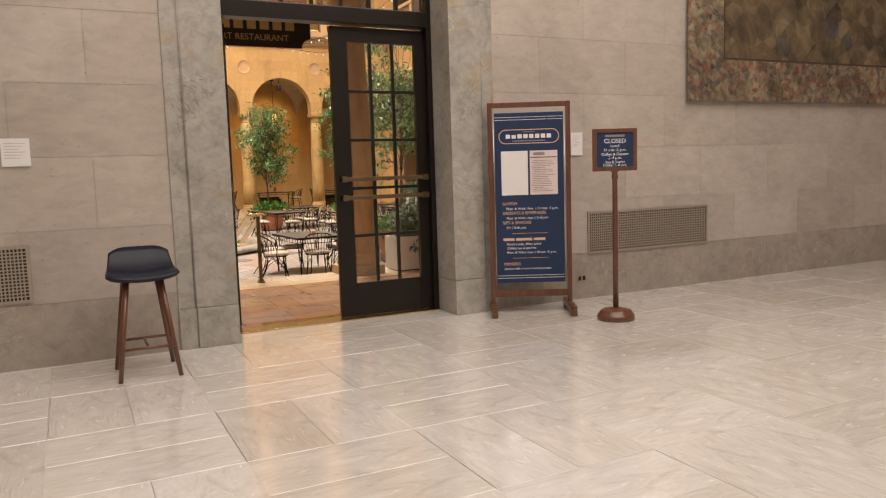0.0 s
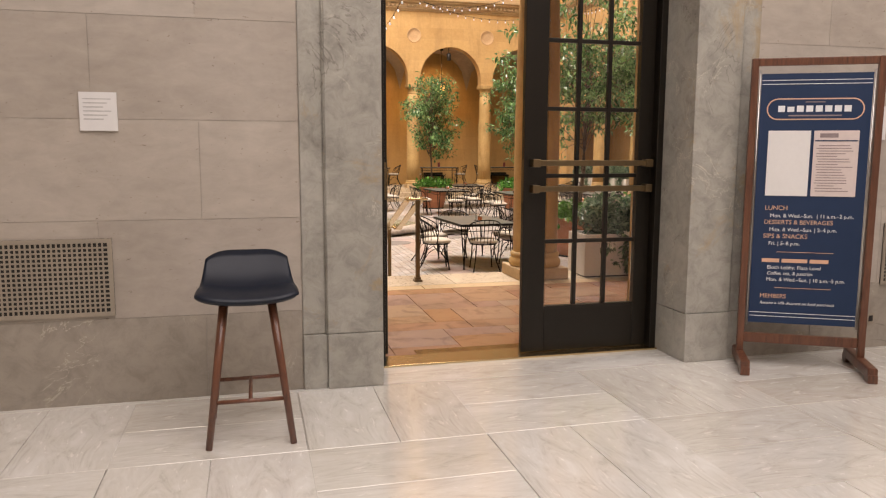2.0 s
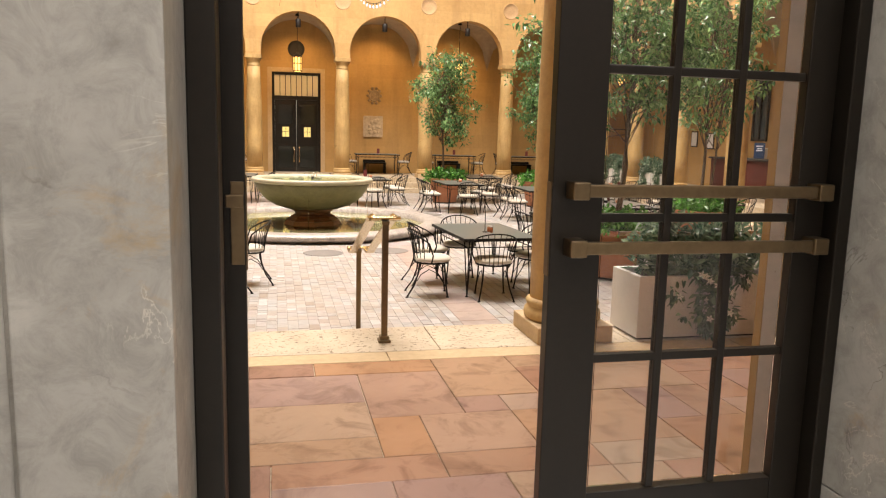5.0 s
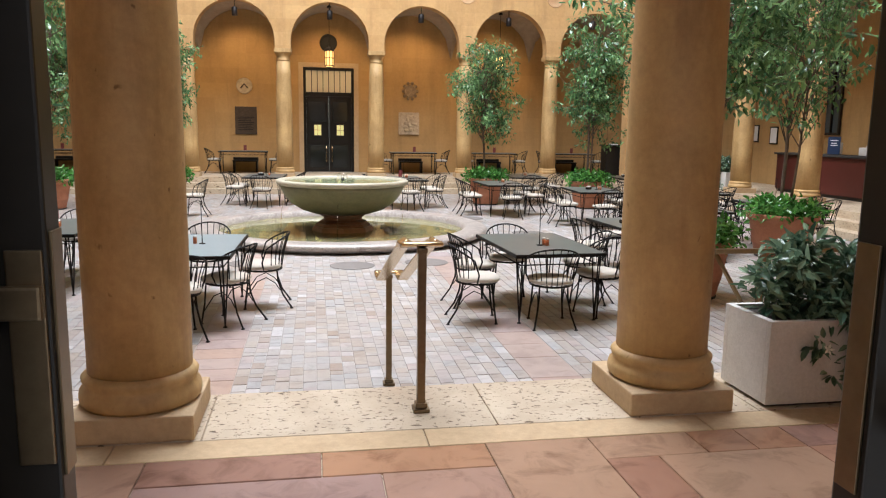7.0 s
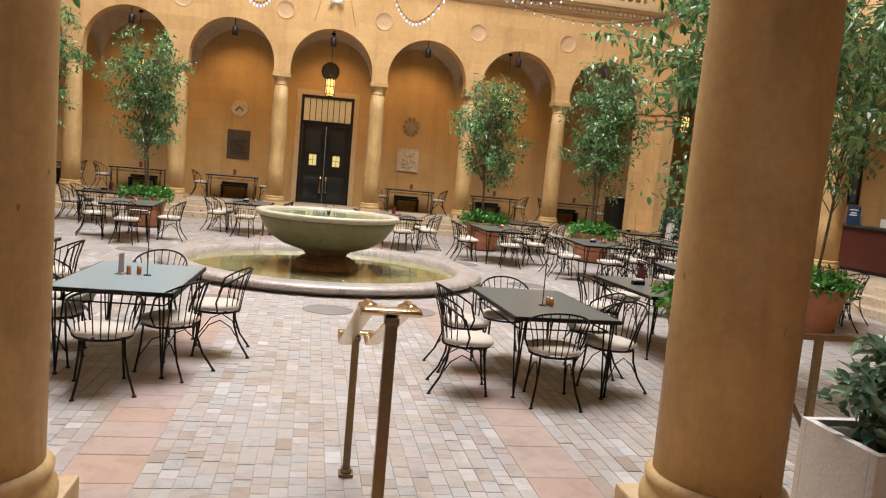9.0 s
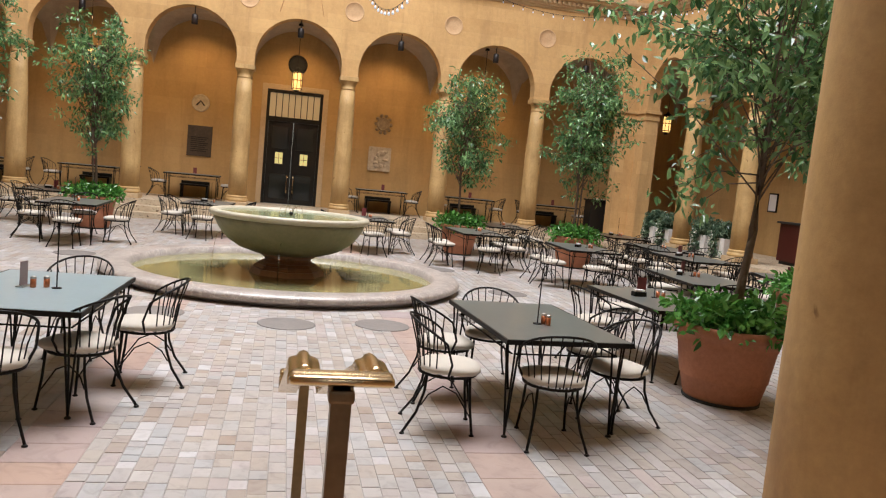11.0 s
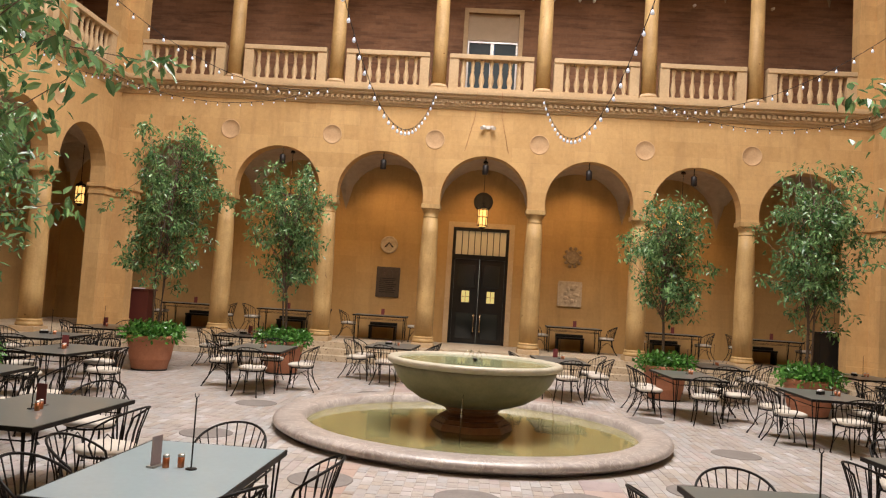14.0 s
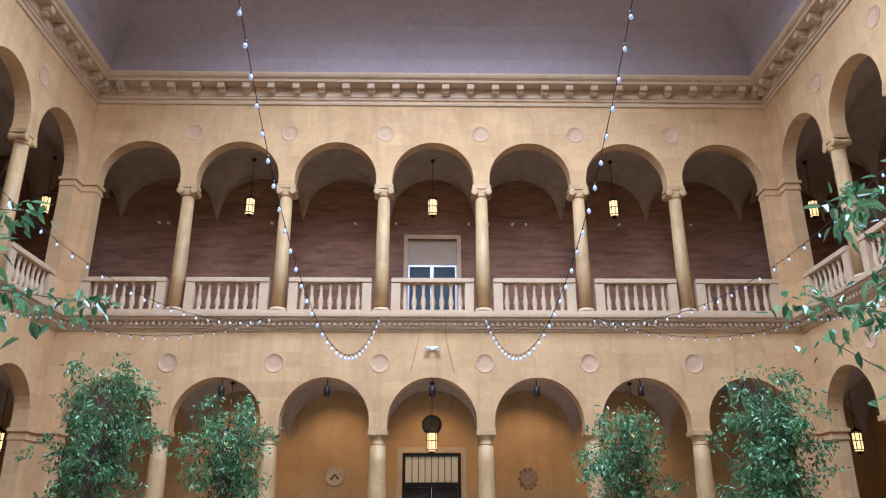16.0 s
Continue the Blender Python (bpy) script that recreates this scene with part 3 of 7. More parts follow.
# bronze door set
def door_leaf(name, m, label, bars=True):
    w, h, t = 0.985, 2.83, 0.05
    d = thing(name, m, label, "door")
    d["kind"] = "structure"
    bm = BM()
    box(bm, 0, 0.17, -t / 2, t / 2, 0.02, h, 0.004)
    box(bm, w - 0.11, w, -t / 2, t / 2, 0.02, h, 0.004)
    box(bm, 0.171, w - 0.111, -t / 2 + 0.001, t / 2 - 0.001, 0.02, 0.35, 0.004)
    box(bm, 0.171, w - 0.111, -t / 2 + 0.001, t / 2 - 0.001, 2.69, h, 0.004)
    part("frame", bm, M["bronze"], d, "dark bronze leaf frame")
    x0, x1 = 0.17, w - 0.11
    for i in (1, 2):
        bm = BM()
        x = x0 + (x1 - x0) * i / 3
        box(bm, x - 0.014, x + 0.014, -0.018, 0.018, 0.352, 2.688, 0.004)
        part("glazing_bar", bm, M["bronze"], d)
    for j in range(1, 5):
        bm = BM()
        z = 0.35 + 2.34 * j / 5
        box(bm, x0 + 0.002, x1 - 0.002, -0.016, 0.016, z - 0.014, z + 0.014, 0.004)
        part("glazing_bar", bm, M["bronze"], d)
    for i in range(3):
        for j in range(5):
            bm = BM()
            xa, xb = x0 + (x1 - x0) * i / 3, x0 + (x1 - x0) * (i + 1) / 3
            za, zb = 0.35 + 2.34 * j / 5, 0.35 + 2.34 * (j + 1) / 5
            box(bm, xa + 0.014, xb - 0.014, -0.003, 0.003, za + 0.014, zb - 0.014)
            p = part("pane", bm, M["glass"], d)
            p.visible_shadow = False
    for z in (1.377, 1.197) if bars else ():
        bm = BM()
        box(bm, 0.06, w - 0.03, -0.085, -0.062, z - 0.02, z + 0.02, 0.005)
        hb = part("push_bar", bm, M["oldbrass"], d, "aged brass push bar")
        for x in (0.07, w - 0.05):
            bm = BM()
            box(bm, x - 0.028, x + 0.028, -0.095, -0.0251, z - 0.028, z + 0.028, 0.006)
            part("bracket", bm, M["oldbrass"], hb)
    bm = BM()
    box(bm, -0.004, 0.0, -0.018, 0.018, 1.1, 1.4, 0.001)
    if not bars:
        box(bm, 0.004, 0.045, 0.0255, 0.031, 1.12, 1.38, 0.002)
        box(bm, 0.004, 0.06, 0.031, 0.045, 1.30, 1.34, 0.004)
    part("edge_plate", bm, M["oldbrass"], d, "worn brass lock plate")
    return d


door_leaf("door_1", pose(0.092, DOORY, 0), "closed dark bronze glazed door leaf with two push bars")
door_leaf("door_2", pose(-0.845, 5.985, 0, 0, 0, 180), "open dark bronze glazed door leaf slid into its wall pocket", False)
fr = thing("door_frame", pose(0, 0, 0), "dark bronze door frame with glazed transom light", "door frame")
fr["kind"] = "structure"
bm = BM()
box(bm, DOORL, DOORL + 0.08, DOORY - 0.09, DOORY + 0.06, 0, 4.2, 0.006)
part("jamb", bm, M["bronze"], fr)
bm = BM()
box(bm, DOORR - 0.05, DOORR, DOORY - 0.09, DOORY + 0.06, 0, 4.2, 0.006)
part("jamb", bm, M["bronze"], fr)
bm = BM()
box(bm, DOORL + 0.061, DOORR - 0.051, DOORY - 0.11, DOORY + 0.06, 2.85, 3.0, 0.01)
part("transom_bar", bm, M["bronze"], fr)
for i in range(1, 7):
    bm = BM()
    x = DOORL + 0.06 + (DOORR - DOORL - 0.11) * i / 7
    box(bm, x - 0.015, x + 0.015, DOORY - 0.03, DOORY + 0.03, 3.002, 4.198, 0.003)
    part("glazing_bar", bm, M["bronze"], fr)
bm = BM()
box(bm, DOORL + 0.061, DOORR - 0.051, DOORY - 0.003, DOORY + 0.003, 3.003, 4.197)
p = part("transom_glass", bm, M["glass"], fr)
p.visible_shadow = False
bm = BM()
box(bm, DOORL, DOORR, DOORY - 0.12, DOORY + 0.12, 0.0, 0.014, 0.003)
for k in range(5):
    box(bm, DOORL + 0.35, 0.4, DOORY + 0.14 + k * 0.028, DOORY + 0.155 + k * 0.028, 0.0, 0.006)
setting("threshold", bm, M["brass"], "worn brass door threshold with ribbed plate", "threshold")

# ---- court shell ----
NB = 7


def bay_edges(length, pier=PIERW):
    span = (length - 2 * pier - (NB - 1) * 0.476) / NB
    return [(pier + i * (span + 0.476), pier + i * (span + 0.476) + span) for i in range(NB)]


def arch_points(a, b, zs, zc, n=20):
    r = (b - a) / 2
    c = (a + b) / 2
    stilt = zc - r - zs
    pts = [(a, zs)]
    for i in range(n + 1):
        t = math.pi * (1 - i / n)
        pts.append((c + r * math.cos(t), zs + stilt + r * math.sin(t)))
    pts.append((b, zs))
    return pts


def arcade_wall(name, m, length, zs, zc, zt, label, pier=PIERW):
    bm = BM()
    def quad(ps):
        bm.faces.new([bm.verts.new(p) for p in ps])
    bays = bay_edges(length, pier)
    T = THICK
    prev = 0.0
    for a, b in bays + [(length, None)]:
        for y in (0, T):
            quad([(prev, y, zs), (a, y, zs), (a, y, zt), (prev, y, zt)])
        quad([(prev, 0, zs), (a, 0, zs), (a, T, zs), (prev, T, zs)])
        if b is None:
            break
        pts = arch_points(a, b, zs, zc)
        for (xa, za), (xb, zb) in zip(pts, pts[1:]):
            if xb - xa > 1e-5:
                for y in (0, T):
                    quad([(xa, y, za), (xb, y, zb), (xb, y, zt), (xa, y, zt)])
            quad([(xa, 0, za), (xb, 0, zb), (xb, T, zb), (xa, T, za)])
        prev = b
    quad([(0, 0, zt), (length, 0, zt), (length, T, zt), (0, T, zt)])
    bmesh.ops.remove_doubles(bm, verts=bm.verts, dist=0.0005)
    return setting(name, bm, M["court"], label, "wall", m)


WIDE, DEEP = 2 * HALF, FARY - NEARY
SIDES = [("far", pose(-HALF, FARY, 0), WIDE), ("east", pose(HALF, FARY, 0, 0, 0, -90), DEEP), ("west", pose(-HALF, NEARY, 0, 0, 0, 90), DEEP), ("near", pose(HALF, NEARY, 0, 0, 0, 180), WIDE)]

col_base, col_shaft, col_cap, col_plinth, col_abacus = BM(), BM(), BM(), BM(), BM()
box(col_plinth, -0.3, 0.3, -0.3, 0.3, 0, 0.13, 0.012)
lathe(col_base, [(0.28, 0.13), (0.297, 0.15), (0.30, 0.18), (0.294, 0.21), (0.276, 0.228), (0.276, 0.245), (0.284, 0.26), (0.286, 0.275), (0.272, 0.29), (0.258, 0.30)], 32)
lathe(col_shaft, [(0.255, 0.30), (0.257, 1.0), (0.253, 1.8), (0.241, 2.5), (0.222, 3.1), (0.203, 3.56)], 32)
lathe(col_cap, [(0.203, 3.56), (0.215, 3.57), (0.215, 3.59), (0.203, 3.60), (0.203, 3.68), (0.21, 3.70), (0.25, 3.78), (0.255, 3.795)], 32)
box(col_abacus, -0.265, 0.265, -0.265, 0.265, 3.796, SPRING, 0.01)
COLMESH = [("plinth", mesh_of(col_plinth, "plinth", M["trim"])), ("base", mesh_of(col_base, "base", M["column"])), ("shaft", mesh_of(col_shaft, "shaft", M["column"])), ("capital", mesh_of(col_cap, "capital", M["column"])), ("abacus", mesh_of(col_abacus, "abacus", M["column"]))]

ucol_base, ucol_shaft, ucol_cap, vol = BM(), BM(), BM(), BM()
box(ucol_base, -0.27, 0.27, -0.24, 0.24, 7.1, 7.2, 0.01)
lathe(ucol_base, [(0.25, 7.2), (0.262, 7.23), (0.25, 7.26), (0.225, 7.275), (0.225, 7.3)], 24)
lathe(ucol_shaft, [(0.205, 7.3), (0.20, 8.5), (0.178, 10.72)], 24)
box(ucol_cap, -0.28, 0.28, -0.215, 0.215, 10.96, USPRING, 0.008)
box(ucol_cap, -0.20, 0.20, -0.19, 0.19, 10.82, 10.959, 0.02)
lathe(ucol_cap, [(0.19, 10.70), (0.205, 10.73), (0.21, 10.80), (0.2, 10.82)], 24)
lathe(vol, [(0.05, -0.235), (0.095, -0.235), (0.11, -0.22), (0.085, -0.1), (0.075, 0), (0.085, 0.1), (0.11, 0.22), (0.095, 0.235), (0.05, 0.235)], 18)
bmesh.ops.rotate(vol, verts=vol.verts, cent=(0, 0, 0), matrix=Matrix.Rotation(radians(90), 3, "X"))
UCOLMESH = [("base", mesh_of(ucol_base, "base", M["trim"])), ("shaft", mesh_of(ucol_shaft, "shaft", M["column"])), ("capital", mesh_of(ucol_cap, "capital", M["column"]))]
VOLUTE = mesh_of(vol, "volute", M["column"])

bal = BM()
lathe(bal, [(0.055, 0.0), (0.055, 0.04), (0.035, 0.06), (0.062, 0.17), (0.066, 0.24), (0.045, 0.36), (0.03, 0.45), (0.042, 0.48), (0.03, 0.52), (0.045, 0.66), (0.055, 0.70), (0.055, 0.74)], 10)
BALUSTER = mesh_of(bal, "baluster", M["trim"])
rn = BM()
lathe(rn, [(0.27, 0.0), (0.268, 0.010), (0.258, 0.014), (0.246, 0.010), (0.243, 0.006), (0.1, 0.007)], 28)
bmesh.ops.rotate(rn, verts=rn.verts, cent=(0, 0, 0), matrix=Matrix.Rotation(radians(90), 3, "X"))
ROUNDEL = mesh_of(rn, "roundel", stone("roundel_stone", (0.50, 0.31, 0.16), (0.60, 0.40, 0.22), 2, 20, 0.8, 0.3))

for sname, sm, slen in SIDES:
    bays = bay_edges(slen)
    lw = arcade_wall("wall_%s_lower" % sname, sm, slen, SPRING, CROWN, CORN0 + 0.3, "warm sandstone arcade wall with round arches and roundels")
    uw = arcade_wall("wall_%s_upper" % sname, sm, slen, USPRING, 12.49, UTOP + 0.5, "warm sandstone upper loggia wall with round arches", UPIERW)
    ubays = bay_edges(slen, UPIERW)
    inv = sm
    mids = [(bays[i][1] + bays[i + 1][0]) / 2 for i in range(NB - 1)]
    umids = [(ubays[i][1] + ubays[i + 1][0]) / 2 for i in range(NB - 1)]
    for x, ux in zip(mids, umids):
        share("roundel", ROUNDEL, lw, pose(x, 0, 5.72))
        if sname != "near":
            share("roundel", ROUNDEL, uw, pose(ux, 0, 12.79))
        c = thing("column", sm @ pose(x, THICK / 2, 0), "sandstone arcade column on a square plinth", "column", "arcade columns")
        for n, me in COLMESH:
            share(n, me, c, pose(0, 0, 0))
        if sname != "near":
            c = thing("loggia_column", sm @ pose(ux, THICK / 2, 0), "slender sandstone loggia column with scrolled capital", "column", "loggia columns")
            for n, me in UCOLMESH:
                o = share(n, me, c, pose(0, 0, 0))
            for dx in (-0.2, 0.2):
                share("volute", VOLUTE, o, pose(dx, 0, 10.86))
    for end in (0, 1):
        for z0, z1, up in ((0.0, SPRING, 0), (CORN1, USPRING, 1)):
            pw = UPIERW if up else PIERW
            x0 = end * (slen - pw)
            if sname == "near" and up:
                continue
            bm = BM()
            box(bm, x0, x0 + pw, 0, THICK, z0 + 0.25, z1 - 0.3)
            box(bm, x0 - 0.0, x0 + pw + 0.03, -0.03, THICK, z0, z0 + 0.249, 0.01)
            box(bm, x0 - 0.02, x0 + pw + 0.03, -0.03, THICK + 0.03, z1 - 0.299, z1 - 0.2, 0.012)
            box(bm, x0, x0 + pw + 0.012, -0.012, THICK + 0.012, z1 - 0.199, z1 - 0.1, 0.01)
            box(bm, x0 - 0.04, x0 + pw + 0.06, -0.06, THICK + 0.06, z1 - 0.099, z1 - 0.001, 0.012)
            setting("corner_pier", bm, M["court"], "square sandstone corner pier with moulded impost", "pier", sm)
    # balustrades of the loggia
    if sname == "near":
        continue
    for i, (a, b) in enumerate(ubays):
        lo = (a if i == 0 else umids[i - 1] + 0.28)
        hi = (b if i == NB - 1 else umids[i] - 0.28)
        bt = thing("balustrade", sm @ pose(0, 0.06, CORN1), "sandstone balustrade with turned balusters", "balustrade", "loggia balustrades")
        bm = BM()
        box(bm, lo, hi, 0, 0.26, 0, 0.14, 0.008)
        part("bottom_rail", bm, M["trim"], bt)
        bm = BM()
        box(bm, lo - 0.0, hi + 0.0, -0.02, 0.28, 0.95, 1.08, 0.015)
        part("top_rail", bm, M["trim"], bt)
        for xa in (lo, hi - 0.26):
            bm = BM()
            box(bm, xa, xa + 0.26, 0.01, 0.25, 0.141, 0.949, 0.006)
            part("end_block", bm, M["trim"], bt)
        nbal = 7
        for k in range(nbal):
            x = lo + 0.26 + (hi - lo - 0.52) * (k + 0.5) / nbal
            share("baluster", BALUSTER, bt, pose(x, 0.13, 0.1405) @ Matrix.Diagonal((1.25, 1.25, 1.093, 1)))


def ring(name, prof, label, material):
    """A moulding that runs round the court; prof: (projection into the court, height)."""
    bm = BM()
    loops = []
    for d, z in prof:
        x, y0, y1 = HALF - d, NEARY + d, FARY - d
        loops.append([bm.verts.new(p) for p in ((-x, y0, z), (x, y0, z), (x, y1, z), (-x, y1, z))])
    for a, b in zip(loops, loops[1:]):
        for k in range(4):
            bm.faces.new((a[k], a[(k + 1) % 4], b[(k + 1) % 4], b[k]))
    return setting(name, bm, material, label, "cornice")


ring("trim_lower_cornice", [(-0.01, 6.58), (0.03, 6.59), (0.05, 6.64), (0.09, 6.66), (0.09, 6.72), (0.10, 6.725), (0.10, 6.83), (0.20, 6.84), (0.24, 6.88), (0.24, 6.92), (0.30, 6.95), (0.31, 7.02), (0.22, 7.03), (0.22, 7.1), (-THICK - 0.02, 7.1)], "moulded sandstone cornice between the storeys", M["trim"])
ring("trim_string_course", [(-0.01, 13.74), (0.05, 13.76), (0.06, 13.82), (0.03, 13.86), (-0.01, 13.87)], "thin moulded string course", M["trim"])
tc = ring("trim_top_cornice", [(-0.01, 13.92), (0.04, 13.94), (0.05, 14.02), (0.07, 14.03), (0.07, 14.35), (0.42, 14.35), (0.44, 14.42), (0.52, 14.47), (0.56, 14.54), (0.56, 14.60), (-0.1, 14.62)], "heavy top cornice on brackets", M["trim"])
dent, brk = BM(), BM()
box(dent, -0.04, 0.04, -0.075, 0.0, 0, 0.095)
DENTIL = dent
bm = BM()
for sname, sm, slen in SIDES:
    if sname == "near":
        continue
    k = 0.16
    while k < slen - 0.1:
        p = [sm @ Vector(v) for v in ((k - 0.04, -0.17, 6.73), (k + 0.04, -0.17, 6.73), (k + 0.04, -0.09, 6.73), (k - 0.04, -0.09, 6.73), (k - 0.04, -0.17, 6.825), (k + 0.04, -0.17, 6.825), (k + 0.04, -0.09, 6.825), (k - 0.04, -0.09, 6.825))]
        v = [bm.verts.new(q) for q in p]
        for f in ((0, 1, 2, 3), (4, 5, 6, 7), (0, 1, 5, 4), (1, 2, 6, 5), (2, 3, 7, 6), (3, 0, 4, 7)):
            bm.faces.new([v[j] for j in f])
        k += 0.15
DENTIL.free()
tagged(part("dentil_row", bm, M["trim"]), "row of small sandstone dentils", "dentils", "", "stuff")
box(brk, -0.115, 0.115, -0.37, -0.07, 0.08, 0.26, 0.02)
box(brk, -0.10, 0.10, -0.26, -0.07, 0.0, 0.08, 0.02)
BRACKET = mesh_of(brk, "cornice_bracket", M["trim"])
for sname, sm, slen in SIDES:
    if sname == "near":
        continue
    n = int(slen / 0.74)
    for i in range(n + 1):
        share("cornice_bracket", BRACKET, tc, sm @ pose(slen * (i + 0.0) / n if 0 < i < n else (0.3 if i == 0 else slen - 0.3), 0, 14.088))

# cove and skylight
bm = BM()
prof = [(0.5, 14.60)] + [(0.5 + 3.6 * (1 - math.cos(radians(a))), 14.60 + 2.84 * math.sin(radians(a))) for a in range(0, 91, 10)]
loops = []
for d, z in prof:
    x, y0, y1 = HALF - d, NEARY + d, FARY - d
    loops.append([bm.verts.new(p) for p in ((-x, y0, z), (x, y0, z), (x, y1, z), (-x, y1, z))])
for a, b in zip(loops[1:], loops[2:]):
    for k in range(4):
        bm.faces.new((a[k], a[(k + 1) % 4], b[(k + 1) % 4], b[k]))
setting("ceiling_court_cove", bm, M["cove"], "grey-mauve coved plaster ceiling", "ceiling")
bm = BM()
box(bm, -HALF + 3.9, HALF - 3.9, NEARY + 3.9, FARY - 3.9, 17.8, 17.85)
setting("window_skylight", bm, M["skyglass"], "milky glass skylight over the court", "skylight")
bm = BM()
box(bm, -HALF - 0.5, HALF + 0.5, NEARY - 0.5, FARY + 0.5, 18.2, 18.4)
setting("ceiling_court_roof", bm, M["cove"], "roof slab above the skylight", "ceiling")
bm = BM()
for y0, y1, x0, x1 in ((NEARY - 0.2, NEARY - 0.0, -HALF, HALF), (FARY, FARY + 0.2, -HALF, HALF), (NEARY, FARY, -HALF - 0.2, -HALF), (NEARY, FARY, HALF, HALF + 0.2)):
    box(bm, x0, x1, y0, y1, 14.56, 18.2)
setting("wall_attic", bm, M["cove"], "plain attic wall above the cornice", "wall")

# back walls of the arcades, lower and upper
FD = (-0.87, 0.87, 3.6)
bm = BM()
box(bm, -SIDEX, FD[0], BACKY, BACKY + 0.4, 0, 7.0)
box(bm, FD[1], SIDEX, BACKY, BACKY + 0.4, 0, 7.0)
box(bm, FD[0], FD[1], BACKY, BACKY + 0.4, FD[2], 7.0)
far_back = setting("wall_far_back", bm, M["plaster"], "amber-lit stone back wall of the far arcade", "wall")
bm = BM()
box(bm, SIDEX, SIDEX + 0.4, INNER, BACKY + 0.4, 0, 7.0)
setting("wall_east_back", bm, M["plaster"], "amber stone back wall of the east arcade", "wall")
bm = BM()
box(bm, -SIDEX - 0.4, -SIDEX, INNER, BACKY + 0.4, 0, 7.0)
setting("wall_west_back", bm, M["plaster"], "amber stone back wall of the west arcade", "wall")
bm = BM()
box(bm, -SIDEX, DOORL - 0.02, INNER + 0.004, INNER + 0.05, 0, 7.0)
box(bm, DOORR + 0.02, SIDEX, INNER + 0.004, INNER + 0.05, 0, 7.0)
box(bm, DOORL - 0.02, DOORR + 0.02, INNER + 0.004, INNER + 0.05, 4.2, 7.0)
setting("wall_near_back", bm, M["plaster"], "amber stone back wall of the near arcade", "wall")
UW = (-0.80, 0.80, 7.1, 10.44)
bm = BM()
box(bm, -SIDEX, UW[0], BACKY, BACKY + 0.4, 7.02, 14.5)
box(bm, UW[1], SIDEX, BACKY, BACKY + 0.4, 7.02, 14.5)
box(bm, UW[0], UW[1], BACKY, BACKY + 0.4, UW[3], 14.5)
setting("wall_far_loggia", bm, M["upper"], "dim reddish brick back wall of the loggia", "wall")
bm = BM()
box(bm, SIDEX, SIDEX + 0.4, INNER, BACKY + 0.4, 7.02, 14.5)
setting("wall_east_loggia", bm, M["upper"], "dim reddish brick back wall of the loggia", "wall")
bm = BM()
box(bm, -SIDEX - 0.4, -SIDEX, INNER, BACKY + 0.4, 7.02, 14.5)
setting("wall_west_loggia", bm, M["upper"], "dim reddish brick back wall of the loggia", "wall")
bm = BM()
box(bm, -SIDEX, SIDEX, INNER - 0.3, INNER, 8.3, 18)
box(bm, -HALF, HALF, NEARY - THICK, NEARY - 0.003, CORN1, USPRING)
setting("wall_near_loggia", bm, M["court"], "plain wall above the near arcade", "wall")


# groin vaults over the arcades
def vaults(name, m, length, depth, z0, rise, label):
    """Cross vaults bay by bay: local x along the arcade from 0, y from the arcade wall back."""
    verts, faces = [], []
    bays = bay_edges(length)
    edges = [0.0] + [(bays[i][1] + bays[i + 1][0]) / 2 for i in range(NB - 1)] + [length]
    edges = [-(depth + THICK)] + edges + [length + depth + THICK]
    n = 14
    for a, b in zip(edges, edges[1:]):
        o = len(verts)
        for i in range(n + 1):
            for j in range(n + 1):
                u, w = 2 * i / n - 1, 2 * j / n - 1
                zx, zy = math.sqrt(max(0, 1 - u * u)), math.sqrt(max(0, 1 - w * w))
                verts.append((a + (b - a) * i / n, THICK + depth * j / n, z0 + rise * max(zx, zy)))
        for i in range(n):
            for j in range(n):
                q = o + i * (n + 1) + j
                faces.append((q, q + 1, q + n + 2, q + n + 1))
    me = bpy.data.meshes.new(name)
    me.from_pydata(verts, [], faces)
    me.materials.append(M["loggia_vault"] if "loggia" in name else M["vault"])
    for p in me.polygons:
        p.use_smooth = True
    ob = new(name, me)
    ob.matrix_basis = m
    return tagged(ob, label, "ceiling", "", "structure")


for sname, sm, slen in SIDES:
    depth = {"far": BACKY - FARY, "east": SIDEX - HALF, "west": SIDEX - HALF, "near": NEARY - INNER}[sname] - THICK
    vaults("ceiling_%s_arcade" % sname, sm, slen, depth, SPRING + 0.02, 1.5, "plastered cross vaults of the arcade")
    vaults("ceiling_%s_loggia" % sname, sm, slen, depth, USPRING, 1.52, "dark mosaic cross vaults of the loggia, shade in their colour")
bm = BM()
for x0, x1, y0, y1 in ((-SIDEX, SIDEX, FARY + 0.02, BACKY + 0.3), (HALF + 0.02, SIDEX + 0.3, NEARY, FARY), (-SIDEX - 0.3, -HALF - 0.02, NEARY, FARY), (-SIDEX, SIDEX, INNER + 0.05, NEARY - 0.02)):
    box(bm, x0, x1, y0, y1, 6.95, 7.09)
setting("floor_loggia", bm, M["trim"], "stone floor of the upper loggia", "floor")

